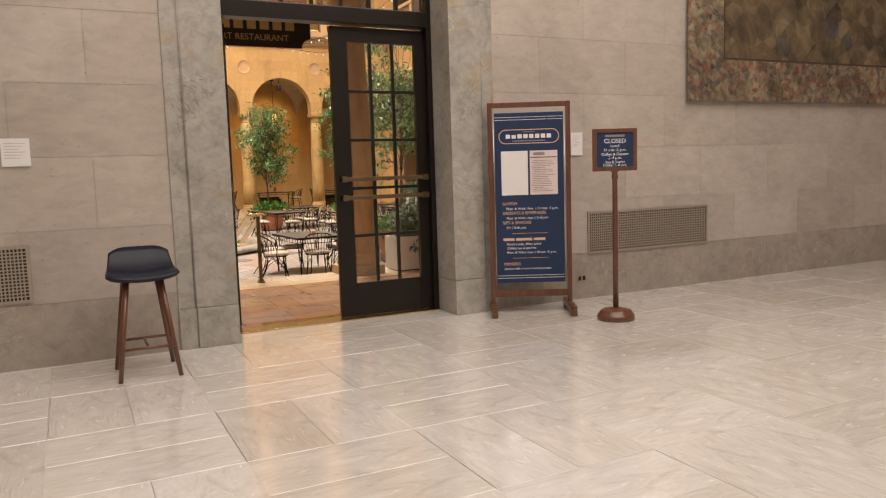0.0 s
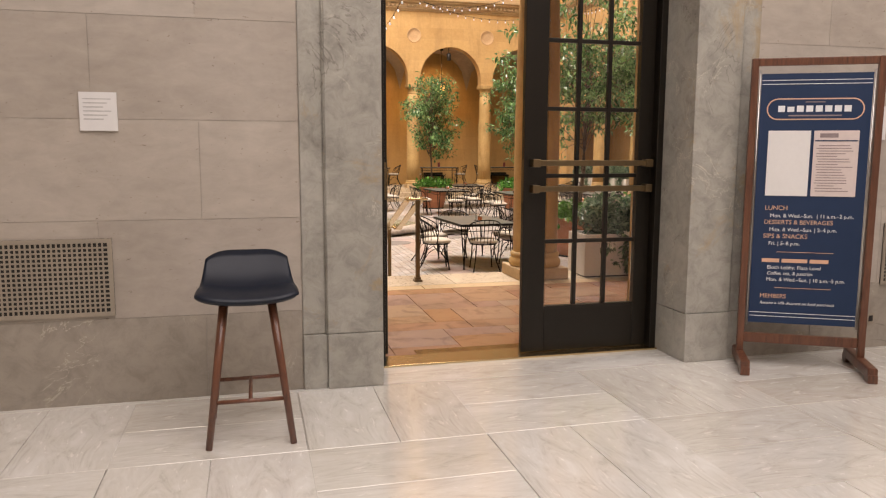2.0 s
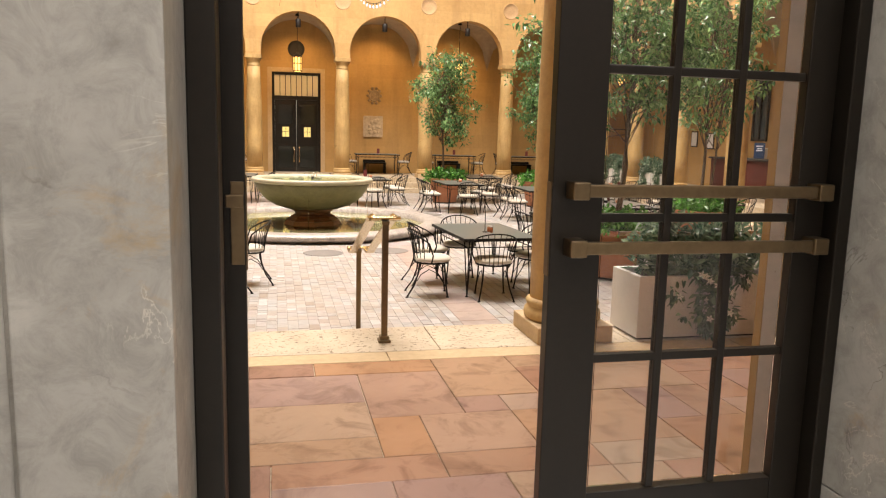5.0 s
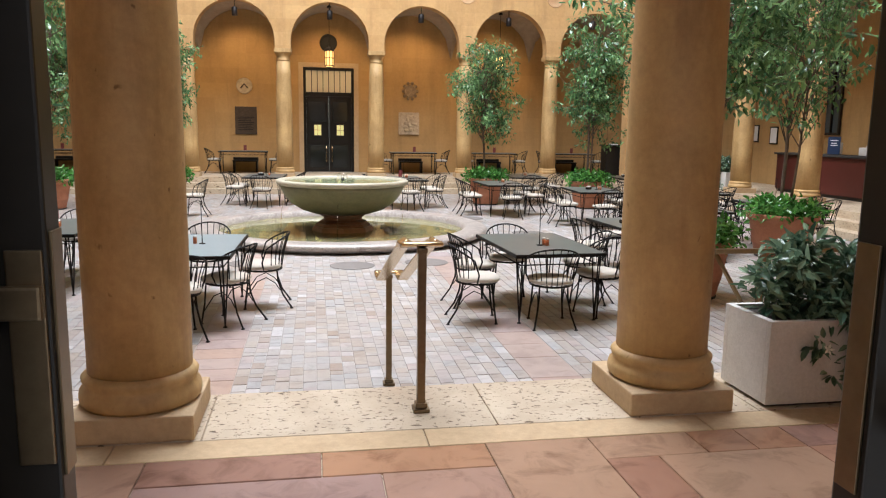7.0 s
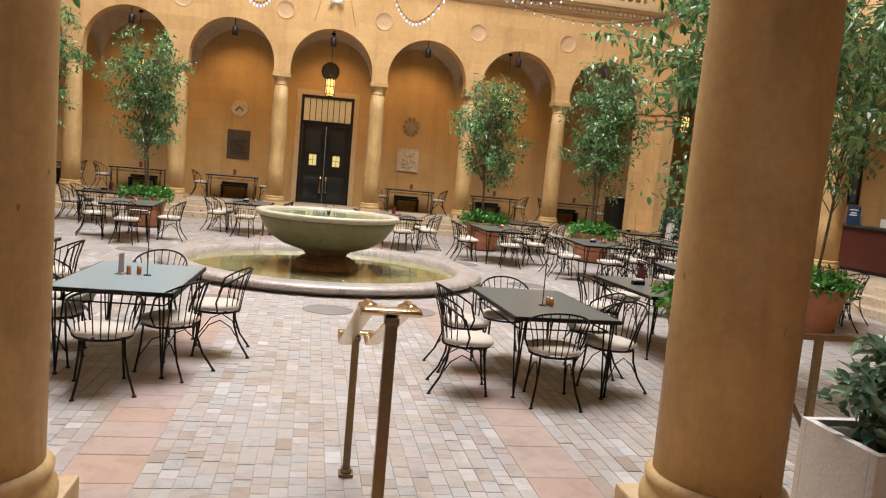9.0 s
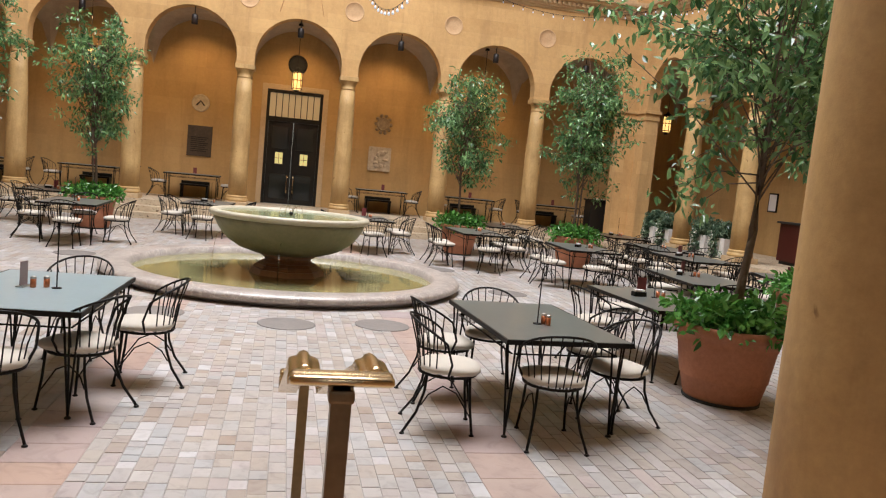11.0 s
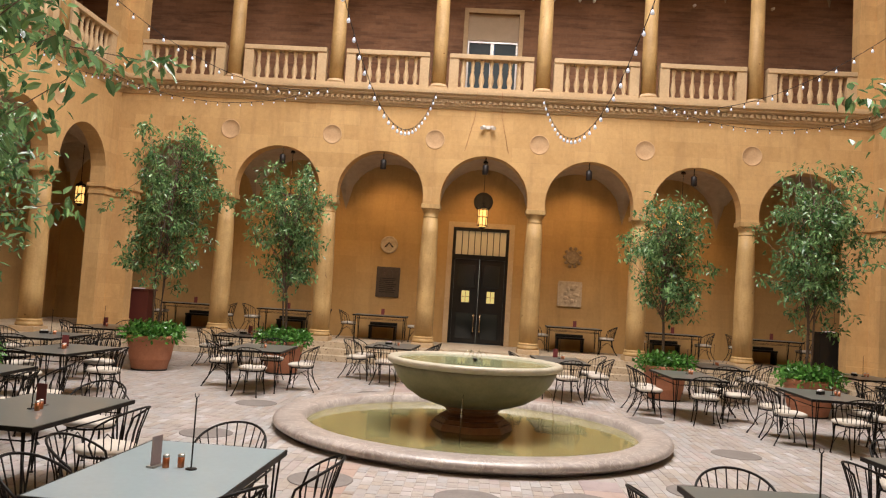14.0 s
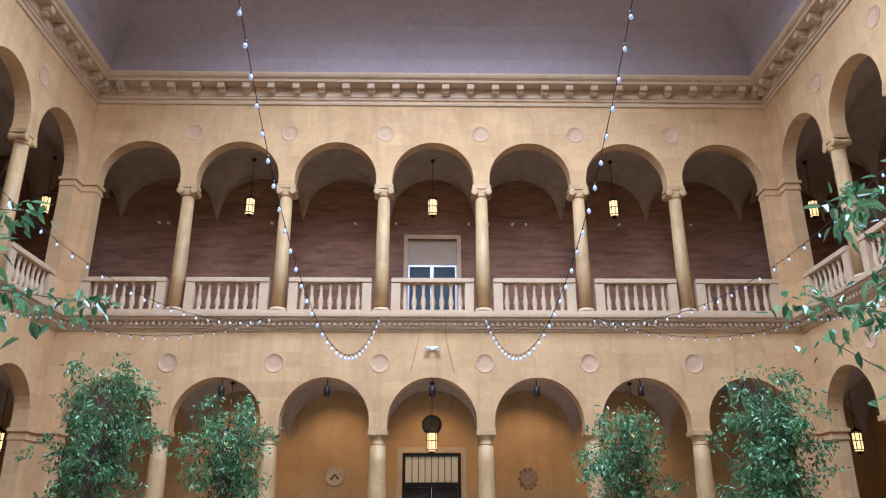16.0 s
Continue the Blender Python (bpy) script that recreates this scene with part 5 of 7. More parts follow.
# ---- terrace chairs and tables ----
def chair():
    d = thing("terrace_chair", pose(0, 0, -30), "black wrought-iron barrel-back terrace chair with cream seat cushion", "chair", "terrace chairs")
    R = 0.215
    bm = BM()
    tube(bm, arc((0, 0), R, 0, 360, 20, 0.425), 0.011, 6)
    for a in (30, 150):
        tube(bm, [(R * math.cos(radians(a)), R * math.sin(radians(a)), 0.425), (-R * math.cos(radians(a)), -R * math.sin(radians(a)), 0.425)], 0.006, 5)
    part("seat_frame", bm, M["iron"], d)
    bm = BM()
    prof = [(0.19, 0.436), (0.225, 0.444), (0.238, 0.460), (0.232, 0.482), (0.19, 0.499), (0.10, 0.506), (0.001, 0.507)]
    rings = []
    for r, z in prof:
        ring_v = []
        for q in range(28):
            a = 2 * math.pi * q / 28
            k = (abs(math.cos(a)) ** 3.2 + abs(math.sin(a)) ** 3.2) ** (-1 / 3.2)
            ring_v.append(bm.verts.new((r * k * math.cos(a) * (1.0 if math.sin(a) > 0 else 0.94), r * k * math.sin(a) * (1.0 if math.sin(a) > 0 else 0.9), z)))
        rings.append(ring_v)
    for r0, r1 in zip(rings, rings[1:]):
        for q in range(28):
            f = bm.faces.new((r0[q], r0[(q + 1) % 28], r1[(q + 1) % 28], r1[q]))
            f.smooth = True
    bm.faces.new(rings[0])
    bm.faces.new(rings[-1])
    part("cushion", bm, M["cushion"], d, "cream fabric cushion")
    def top(a):
        k = math.cos(radians(a - 270))
        r = 0.27 + 0.04 * max(0, k)
        return Vector((r * math.cos(radians(a)), r * math.sin(radians(a)), 0.63 + 0.20 * max(0.0, k) ** 0.8))
    bm = BM()
    pts = [Vector((R * math.cos(radians(184)), R * math.sin(radians(184)), 0.43)), Vector((-0.262, -0.0, 0.53))] + [top(a) for a in range(190, 351, 8)] + [Vector((0.262, 0.0, 0.53)), Vector((R * math.cos(radians(356)), R * math.sin(radians(356)), 0.43))]
    tube(bm, pts, 0.0095, 6)
    part("back_rail", bm, M["iron"], d)
    for a in range(206, 336, 14):
        bm = BM()
        q = Vector((R * math.cos(radians(a)), R * math.sin(radians(a)), 0.43))
        t = top(270 + (a - 270) * 1.04)
        mid = (q + t) / 2
        tube(bm, [q, Vector((mid.x * 0.95, mid.y * 0.95, mid.z)), t], 0.0052, 5)
        part("spindle", bm, M["iron"], d)
    for sx in (-1, 1):
        for name, p in (("front_leg", [(sx * 0.155, 0.15, 0.42), (sx * 0.165, 0.165, 0.22), (sx * 0.185, 0.195, 0.012)]), ("rear_leg", [(sx * 0.145, -0.16, 0.42), (sx * 0.15, -0.17, 0.30), (sx * 0.175, -0.22, 0.15), (sx * 0.215, -0.31, 0.012)])):
            bm = BM()
            tube(bm, p, 0.010, 6)
            e = p[-1]
            lathe(bm, [(0.018, 0.0), (0.020, 0.006), (0.012, 0.014)], 10, (e[0], e[1], 0))
            part(name, bm, M["iron"], d)
        bm = BM()
        tube(bm, [(sx * 0.172, 0.175, 0.13), (sx * 0.155, 0.06, 0.30), (sx * 0.15, -0.04, 0.345), (sx * 0.155, -0.14, 0.28), (sx * 0.165, -0.19, 0.2)], 0.006, 5)
        part("brace", bm, M["iron"], d)
    return d


def table():
    d = thing("terrace_table", pose(0, 0, -30), "rectangular dark glass-topped terrace table on black iron legs", "table", "terrace tables")
    w, l = 0.49, 0.775
    bm = BM()
    box(bm, -w + 0.004, w - 0.004, -l + 0.004, l - 0.004, 0.724, 0.742, 0.003)
    part("tabletop", bm, M["tabletop"], d, "dark grey-green glossy top")
    bm = BM()
    for x0, x1, y0, y1 in ((-w - 0.010, w + 0.010, -l - 0.010, -l + 0.0035), (-w - 0.010, w + 0.010, l - 0.0035, l + 0.010), (-w - 0.010, -w + 0.0035, -l + 0.0036, l - 0.0036), (w - 0.0035, w + 0.010, -l + 0.0036, l - 0.0036)):
        box(bm, x0, x1, y0, y1, 0.704, 0.740)
    part("edge_frame", bm, M["iron"], d)
    for sx in (-1, 1):
        for sy in (-1, 1):
            bm = BM()
            fx, fy = sx * (w - 0.07), sy * (l - 0.07)
            for ox, oy in ((-0.05, 0.0), (0.05, 0.0), (0.0, 0.05 * sy)):
                tube(bm, [(fx + ox, fy + oy, 0.70), (fx + ox * 0.5, fy + oy * 0.5, 0.35), (fx, fy, 0.012)], 0.008, 6)
            lathe(bm, [(0.022, 0), (0.022, 0.008), (0.012, 0.016)], 10, (fx, fy, 0))
            part("leg", bm, M["iron"], d)
    for sx in (-1, 1):
        bm = BM()
        tube(bm, [(sx * (w - 0.07), -l + 0.08, 0.62), (sx * (w - 0.07), l - 0.08, 0.62)], 0.007, 6)
        part("rail", bm, M["iron"], d)
    for sy in (-1, 1):
        bm = BM()
        tube(bm, [(-w + 0.08, sy * (l - 0.07), 0.62), (w - 0.08, sy * (l - 0.07), 0.62)], 0.007, 6)
        part("rail", bm, M["iron"], d)
    return d


def shaker():
    d = thing("shaker", pose(0, 0, -30), "small copper salt or pepper shaker on a table", "shaker", "shakers")
    bm = BM()
    lathe(bm, [(0.020, 0), (0.021, 0.005), (0.021, 0.066)], 16)
    part("body", bm, M["copper"], d)
    bm = BM()
    lathe(bm, [(0.0212, 0.0665), (0.021, 0.078), (0.012, 0.084)], 16)
    part("cap", bm, M["steel"], d, "steel cap")
    return d


def rod_stand():
    d = thing("number_stand", pose(0, 0, -30), "thin black metal table-number stand", "table stand", "number stands")
    bm = BM()
    lathe(bm, [(0.035, 0), (0.035, 0.006), (0.01, 0.01)], 16)
    part("base", bm, M["iron"], d)
    bm = BM()
    tube(bm, [(0, 0, 0.008), (0, 0, 0.44)], 0.005, 6)
    tube(bm, [(0, 0, 0.44), (-0.012, 0, 0.452), (-0.012, 0, 0.468)], 0.003, 5)
    tube(bm, [(0, 0, 0.44), (0.012, 0, 0.452), (0.012, 0, 0.468)], 0.003, 5)
    part("rod", bm, M["iron"], d)
    return d


def menu_card(mat, label):
    d = thing("menu_holder", pose(0, 0, -30), label, "menu holder", "menu holders")
    bm = BM()
    box(bm, -0.05, 0.05, -0.003, 0.003, 0.012, 0.19, 0.001)
    part("card", bm, mat, d)
    bm = BM()
    box(bm, -0.055, 0.055, -0.03, 0.03, 0, 0.011, 0.002)
    part("foot", bm, M["steel"], d)
    return d


def condiments():
    d = thing("table_caddy", pose(0, 0, -30), "small black caddy with packets on a table", "caddy", "table caddies")
    bm = BM()
    box(bm, -0.075, 0.075, -0.04, 0.04, 0, 0.05, 0.006)
    part("tray", bm, M["iron"], d)
    for x in (-0.04, 0.0, 0.04):
        bm = BM()
        box(bm, x - 0.016, x + 0.016, -0.028, 0.028, 0.0505, 0.075, 0.003)
        part("packets", bm, M["paper"], d)
    return d


CH, TB = chair(), table()
SH, RS, MC, CD = shaker(), rod_stand(), menu_card(M["redcard"], "red printed menu card in a small holder"), condiments()
MG = menu_card(M["ink"], "grey menu card in a clear holder")
rng = random.Random(5)


def place_table(x, y, z, rot=0.0, seats=("l", "r", "f", "b"), extra=True):
    m = pose(x, y, z, 0, 0, rot)
    t = copy_thing(TB, m)
    w, l = 0.49, 0.775
    spots = {"l": (-w - 0.26, 0.0, -90), "r": (w + 0.26, 0.0, 90), "f": (0.02, -l - 0.22, 0), "b": (-0.02, l + 0.22, 180),
             "l1": (-w - 0.24, -0.34, -90), "l2": (-w - 0.24, 0.34, -90), "r1": (w + 0.26, -0.32, 90), "r2": (w + 0.26, 0.36, 90)}
    for s in seats:
        px, py, pr = spots[s]
        copy_thing(CH, m @ pose(px + rng.uniform(-0.05, 0.05), py + rng.uniform(-0.06, 0.06), 0, 0, 0, pr + rng.uniform(-14, 14)))
    top = m @ pose(0, 0, 0.7425)
    if extra:
        dx, dy = rng.uniform(-0.1, 0.1), rng.uniform(-0.15, 0.2)
        copy_thing(RS, top @ pose(dx, dy, 0))
        copy_thing(SH, top @ pose(dx + 0.06, dy + 0.03, 0))
        copy_thing(SH, top @ pose(dx + 0.08, dy - 0.05, 0))
        if rng.random() < 0.6:
            copy_thing(CD, top @ pose(dx - 0.16, dy + 0.05, 0, 0, 0, rng.uniform(0, 90)))
        if rng.random() < 0.6:
            copy_thing(MC, top @ pose(dx - 0.05, dy + 0.2, 0, 0, 0, rng.uniform(-40, 40)))
    return top


T1 = place_table(1.94, 13.14, COURT, 3, (), False)
for x, y, r in ((1.14, 12.62, -97), (1.27, 13.40, -80), (1.88, 12.40, -6), (2.56, 12.76, 112), (1.80, 13.86, 172), (2.62, 13.42, 84)):
    copy_thing(CH, pose(x, y, COURT, 0, 0, r))
copy_thing(RS, T1 @ pose(-0.03, -0.18, 0))
copy_thing(SH, T1 @ pose(0.03, -0.16, 0))
copy_thing(SH, T1 @ pose(0.045, -0.22, 0))
T2 = place_table(-1.84, 13.32, COURT, -1.5, (), False)
for x, y, r in ((-1.13, 13.56, 94), (-1.43, 12.84, 62), (-1.84, 12.32, 18), (-2.42, 13.0, -92), (-1.82, 14.25, 178), (-2.5, 13.65, -85)):
    copy_thing(CH, pose(x, y, COURT, 0, 0, r))
# left front table: a bluish sky reflection is put into the top's base colour
for o in scene.objects:
    if o.parent and o.name.startswith("tabletop") and (o.parent.matrix_basis.translation - Vector((-1.84, 13.32, COURT))).length < 0.05:
        o.data = o.data.copy()
        o.data.materials[0] = plain("frosted_top_sky_sheen", (0.27, 0.345, 0.37), 0.3, 0, 0.08, 30, 0.03, 0.2)
        o["label"] = "frosted glass top, pale with painted sky reflection"
copy_thing(RS, T2 @ pose(0.10, 0.03, 0))
copy_thing(SH, T2 @ pose(0.02, 0.06, 0))
copy_thing(SH, T2 @ pose(-0.06, 0.02, 0))
copy_thing(MG, T2 @ pose(-0.13, 0.03, 0, 0, 0, 80))
for x, y, r in ((3.95, 14.75, 3), (5.75, 16.95, -4), (7.6, 20.3, 3), (5.5, 20.75, -3), (7.95, 22.2, 4), (3.92, 22.75, 2), (5.35, 25.6, -5), (8.3, 25.2, 2), (1.75, 24.4, 4), (7.9, 17.6, -3),
                (-3.75, 15.0, -2), (-5.8, 16.9, 4), (-6.3, 20.0, -3), (-3.95, 22.55, 3), (-5.25, 25.8, -4), (-7.9, 22.2, 3), (-1.8, 25.3, -3), (-8.35, 25.4, 4), (-8.0, 18.3, -2)):
    seats = ("l1", "l2", "r1", "r2", "f") if rng.random() < 0.6 else ("l", "r", "f", "b")
    place_table(x, y, COURT, r, seats)
# small tables against the far wall of the arcade
for k in (-3, -2, -1, 1, 2, 3):
    place_table(k * 2.85, 31.0, 0.0, 90 + rng.uniform(-3, 3), ("f", "b"), False)
    copy_thing(MC, pose(k * 2.85 + 0.05, 31.0, 0.7425))
    b = thing("settle", pose(k * 2.85, 31.62, 0), "dark wooden bench against the arcade wall", "bench", "arcade benches")
    bm = BM()
    box(bm, -0.42, 0.42, -0.2, 0.2, 0.36, 0.41, 0.006)
    part("seat", bm, M["doorwood"], b)
    bm = BM()
    box(bm, -0.42, 0.42, 0.15, 0.19, 0.411, 0.50, 0.006)
    part("backrest", bm, M["doorwood"], b)
    for x in (-0.45, 0.45):
        bm = BM()
        box(bm, x * 0.84 - 0.03, x * 0.84 + 0.03, -0.18, 0.18, 0, 0.359, 0.006)
        part("end_panel", bm, M["doorwood"], b)


def remove_master(ob):
    for o in (*ob.children_recursive, ob):
        bpy.data.objects.remove(o)


for o in (CH, TB, SH, RS, MC, CD, MG):
    remove_master(o)


# ---- planting ----
def leaf_mesh(name, centres, spread, count, size, material, seed, droop=0.35, broad=0.21):
    """Many separate folded leaves round the given twig ends."""
    g = np.random.default_rng(seed)
    c = np.array(centres)[g.integers(0, len(centres), count)]
    off = g.normal(size=(count, 3))
    off /= np.linalg.norm(off, axis=1)[:, None]
    p = c + off * (g.random((count, 1)) ** 0.6) * np.array(spread)
    d = g.normal(size=(count, 3)) + off * 0.7
    d[:, 2] -= droop * 1.6
    d /= np.linalg.norm(d, axis=1)[:, None]
    up = g.normal(size=(count, 3)) * 0.5 + np.array([0, 0, 1.0])
    s = np.cross(d, up)
    s /= np.linalg.norm(s, axis=1)[:, None] + 1e-6
    n = np.cross(s, d)
    L = size * (0.65 + 0.7 * g.random((count, 1)))
    W = L * broad
    a = p
    t = p + d * L - n * L * 0.12
    m1 = p + d * L * 0.30 + s * W + n * W * 0.35
    m2 = p + d * L * 0.30 - s * W + n * W * 0.35
    k1 = p + d * L * 0.66 + s * W * 0.8 + n * (W * 0.25 - L * 0.05)
    k2 = p + d * L * 0.66 - s * W * 0.8 + n * (W * 0.25 - L * 0.05)
    v = np.stack([a, m1, k1, t, k2, m2], 1).reshape(-1, 3)
    i = np.arange(count)[:, None] * 6
    f = [q.tolist() for part_ids in ((0, 1, 2, 3), (0, 3, 4, 5)) for q in i + np.array(part_ids)]
    me = bpy.data.meshes.new(name)
    me.from_pydata(v.tolist(), [], f)
    me.materials.append(material)
    return me


def pot(d, h, r):
    bm = BM()
    lathe(bm, [(r * 0.70, 0.03), (r * 0.72, 0.06), (r * 0.80, h * 0.3), (r * 0.815, h * 0.31), (r * 0.82, h * 0.335), (r * 0.91, h * 0.72), (r * 0.93, h * 0.74), (r * 0.935, h * 0.78), (r * 0.95, h * 0.86), (r, h * 0.88), (r * 1.02, h * 0.95), (r * 1.0, h), (r * 0.92, h), (r * 0.9, h * 0.9)], 40)
    p = part("pot", bm, M["terra"], d, "terracotta pot with rolled rim")
    bm = BM()
    lathe(bm, [(r * 0.72, 0), (r * 0.72, 0.028)], 24)
    part("saucer", bm, M["dark"], d)
    bm = BM()
    lathe(bm, [(r * 0.9, h * 0.88), (r * 0.5, h * 0.92)], 24)
    part("soil", bm, M["soil"], d)


def potted_tree(x, y, height, crown_r, crown_z, leaves, seed, pr=0.47, lean=0.0, size=0.10, z=COURT):
    d = thing("potted_tree", pose(x, y, z), "ficus tree underplanted with green leaves in a terracotta pot", "tree", "court trees")
    h = 0.72
    pot(d, h, pr)
    g = random.Random(seed)
    trunk = BM()
    stems = []
    near = y < 16
    for k in range(2):
        a = g.uniform(0, 6.28)
        pts = []
        for i in range(8):
            f = i / 7
            zz = h * 0.9 + f * (height - h) * 0.86
            rr = 0.06 + 0.30 * f * (1 if k else 0.5)
            if near:
                rr = 0.02 + 0.16 * f if k == 0 else 0.02 + 0.16 * f + 0.55 * max(0.0, f - 0.38)
            pts.append(Vector((rr * math.cos(a + f) + lean * f + 0.03 * math.sin(7 * f + k), rr * math.sin(a + f) + 0.03 * math.cos(6 * f + k), zz)))
        tube(trunk, pts, (0.046 if near else 0.034) - 0.010 * k, 8, 0.009)
        stems.append(pts)
    part("trunk", trunk, M["bark"], d, "slim grey-brown stems")
    ends = []
    limbs = BM()
    for k in range(92):
        st = stems[k % 2]
        f = g.uniform(0.36 if near else 0.30, 0.98)
        q = st[min(7, int(f * 7))].lerp(st[min(7, int(f * 7) + 1)], f * 7 - int(f * 7))
        zt = crown_z + (height - crown_z) * g.random() ** 0.9
        fz = (zt - crown_z) / (height - crown_z)
        prof = (0.42 + 0.58 * min(1, fz / 0.55)) * math.sqrt(max(0.12, 1 - max(0, fz - 0.5) ** 2 * 3.2))
        a = g.uniform(0, 6.28)
        rr = crown_r * prof * g.uniform(0.35, 1.2)
        zt = max(zt, q.z - 0.35) if near else zt
        e = Vector((lean * 0.8 + rr * math.cos(a), rr * math.sin(a), zt))
        mid = q.lerp(e, 0.5) + Vector((0, 0, 0.10))
        tube(limbs, [q, mid, e], 0.009, 5, 0.003)
        ends += [e[:], q.lerp(e, 0.75)[:], mid[:]] if rr > 0.4 * crown_r else [e[:]]
    part("branching", limbs, M["bark"], d)
    me = leaf_mesh("crown", ends, (0.24, 0.24, 0.15) if near else (0.20, 0.20, 0.15), leaves, size, M["leaf"], seed, 0.5, 0.20)
    o = new("crown", me)
    o.parent = d
    ring_pts = [(pr * 0.55 * math.cos(i), pr * 0.55 * math.sin(i), h + 0.10) for i in range(12)] + [(pr * 0.95 * math.cos(i * 0.7), pr * 0.95 * math.sin(i * 0.7), h + 0.05) for i in range(12)]
    me = leaf_mesh("underplanting", ring_pts, (0.21, 0.21, 0.19), 1500, 0.10, M["ground_leaf"], seed + 50, 0.0, 0.26)
    o = new("underplanting", me)
    o.parent = d
    o["label"] = "bright green underplanting"
    return d


TREES = [(4.08, 25.0, 4.35, 0.95, 1.6, 4300, 11, 0.47, 0.0), (6.62, 23.9, 4.95, 1.12, 1.6, 5600, 12, 0.50, 0.05), (-4.2, 25.0, 4.6, 0.95, 1.65, 4300, 13, 0.47, -0.05), (-6.75, 24.1, 5.15, 1.2, 1.7, 5700, 14, 0.50, 0.15),
         (4.03, 13.55, 4.7, 1.5, 1.75, 5000, 15, 0.49, 0.10), (-4.10, 13.5, 4.7, 1.45, 1.75, 5000, 16, 0.49, 0.0), (7.05, 16.15, 5.1, 1.25, 2.05, 4700, 17, 0.55, 0.0), (-6.9, 18.2, 4.6, 1.05, 1.7, 3600, 18, 0.5, 0.0)]
for x, y, hh, cr, cz, nl, sd, pr, ln in TREES:
    potted_tree(x, y, hh, cr, cz, nl, sd, pr, ln, 0.105)


def planter(x0, x1, y0, y1, z, h, seed, flowers=True):
    d = thing("shrub_planter", pose((x0 + x1) / 2, (y0 + y1) / 2, z), "white rough-cast planter with dark shrubs and trailing white flowers", "planter", "white planters")
    a, b = (x1 - x0) / 2, (y1 - y0) / 2
    bm = BM()
    for q in ((-a, a, -b, -b + 0.04), (-a, a, b - 0.04, b), (-a, -a + 0.04, -b + 0.0401, b - 0.0401), (a - 0.04, a, -b + 0.0401, b - 0.0401)):
        box(bm, q[0], q[1], q[2], q[3], 0.02, h, 0.004)
    part("box", bm, M["planter"], d)
    bm = BM()
    box(bm, -a + 0.03, a - 0.03, -b + 0.03, b - 0.03, 0.0, 0.019)
    part("foot", bm, M["dark"], d)
    bm = BM()
    box(bm, -a + 0.041, a - 0.041, -b + 0.041, b - 0.041, h - 0.1, h - 0.03)
    part("soil", bm, M["soil"], d)
    g = random.Random(seed)
    ends = []
    n = max(2, round((x1 - x0) / 0.5), round((y1 - y0) / 0.5))
    for i in range(n):
        f = (i + 0.5) / n * 2 - 1
        cx, cy = (f * (a - 0.1), 0) if a > b else (0, f * (b - 0.1))
        for k in range(26):
            t = g.uniform(0, 6.28)
            rr = g.uniform(0.05, 0.30)
            ends.append((cx + rr * math.cos(t), cy + rr * 0.8 * math.sin(t), h + g.uniform(0.0, 0.44) * (1 - rr * 1.2)))
    trail = []
    for k in range(30):
        f = 0.05 + 0.25 * g.gauss(0, 1)
        trail.append((f * a, -b - 0.05 + 0.02 * g.random(), h - g.uniform(-0.15, 0.40)) if a > b else (-a - 0.05, f * b, h - g.uniform(-0.15, 0.40)))
    me = leaf_mesh("shrub", ends, (0.11, 0.11, 0.10), 2600, 0.085, M["shrub_leaf"], seed, 0.0)
    o = new("shrub", me)
    o.parent = d
    me = leaf_mesh("trailing_plant", trail, (0.07, 0.05, 0.08), 700, 0.075, M["shrub_leaf"], seed + 3, 0.5)
    o = new("trailing_plant", me)
    o.parent = d
    if flowers:
        for i, e in enumerate(trail[:18]):
            bm = BM()
            for q in range(5):
                t = 2 * math.pi * q / 5
                v = [bm.verts.new(p) for p in ((0, 0, 0), (0.018 * math.cos(t - 0.5), -0.006, 0.018 * math.sin(t - 0.5)), (0.034 * math.cos(t), -0.010, 0.034 * math.sin(t)), (0.018 * math.cos(t + 0.5), -0.006, 0.018 * math.sin(t + 0.5)))]
                bm.faces.new(v)
            off = Vector((0, -0.07, 0)) if a > b else Vector((-0.07, 0, 0))
            part("flower", bm, M["petal"], d, "", Matrix.Translation(Vector(e) + off) @ pose(0, 0, 0, g.uniform(-30, 30), 0, (0 if a > b else -90) + g.uniform(-40, 40)))


planter(1.94, 3.12, 8.69, 9.16, 0.0, 0.5, 31)
planter(3.25, 3.80, 8.69, 9.16, 0.0, 0.5, 32)
planter(-3.12, -1.94, 8.69, 9.16, 0.0, 0.5, 33)
for i in (0, 1):
    y1 = FARY - PIERW - i * 2.73 - 0.45
    planter(10.42, 10.88, y1 - 0.72, y1 + 0.0, 0.0, 0.5, 40 + i)
    planter(10.42, 10.88, y1 - 1.60, y1 - 0.86, 0.0, 0.5, 60 + i)


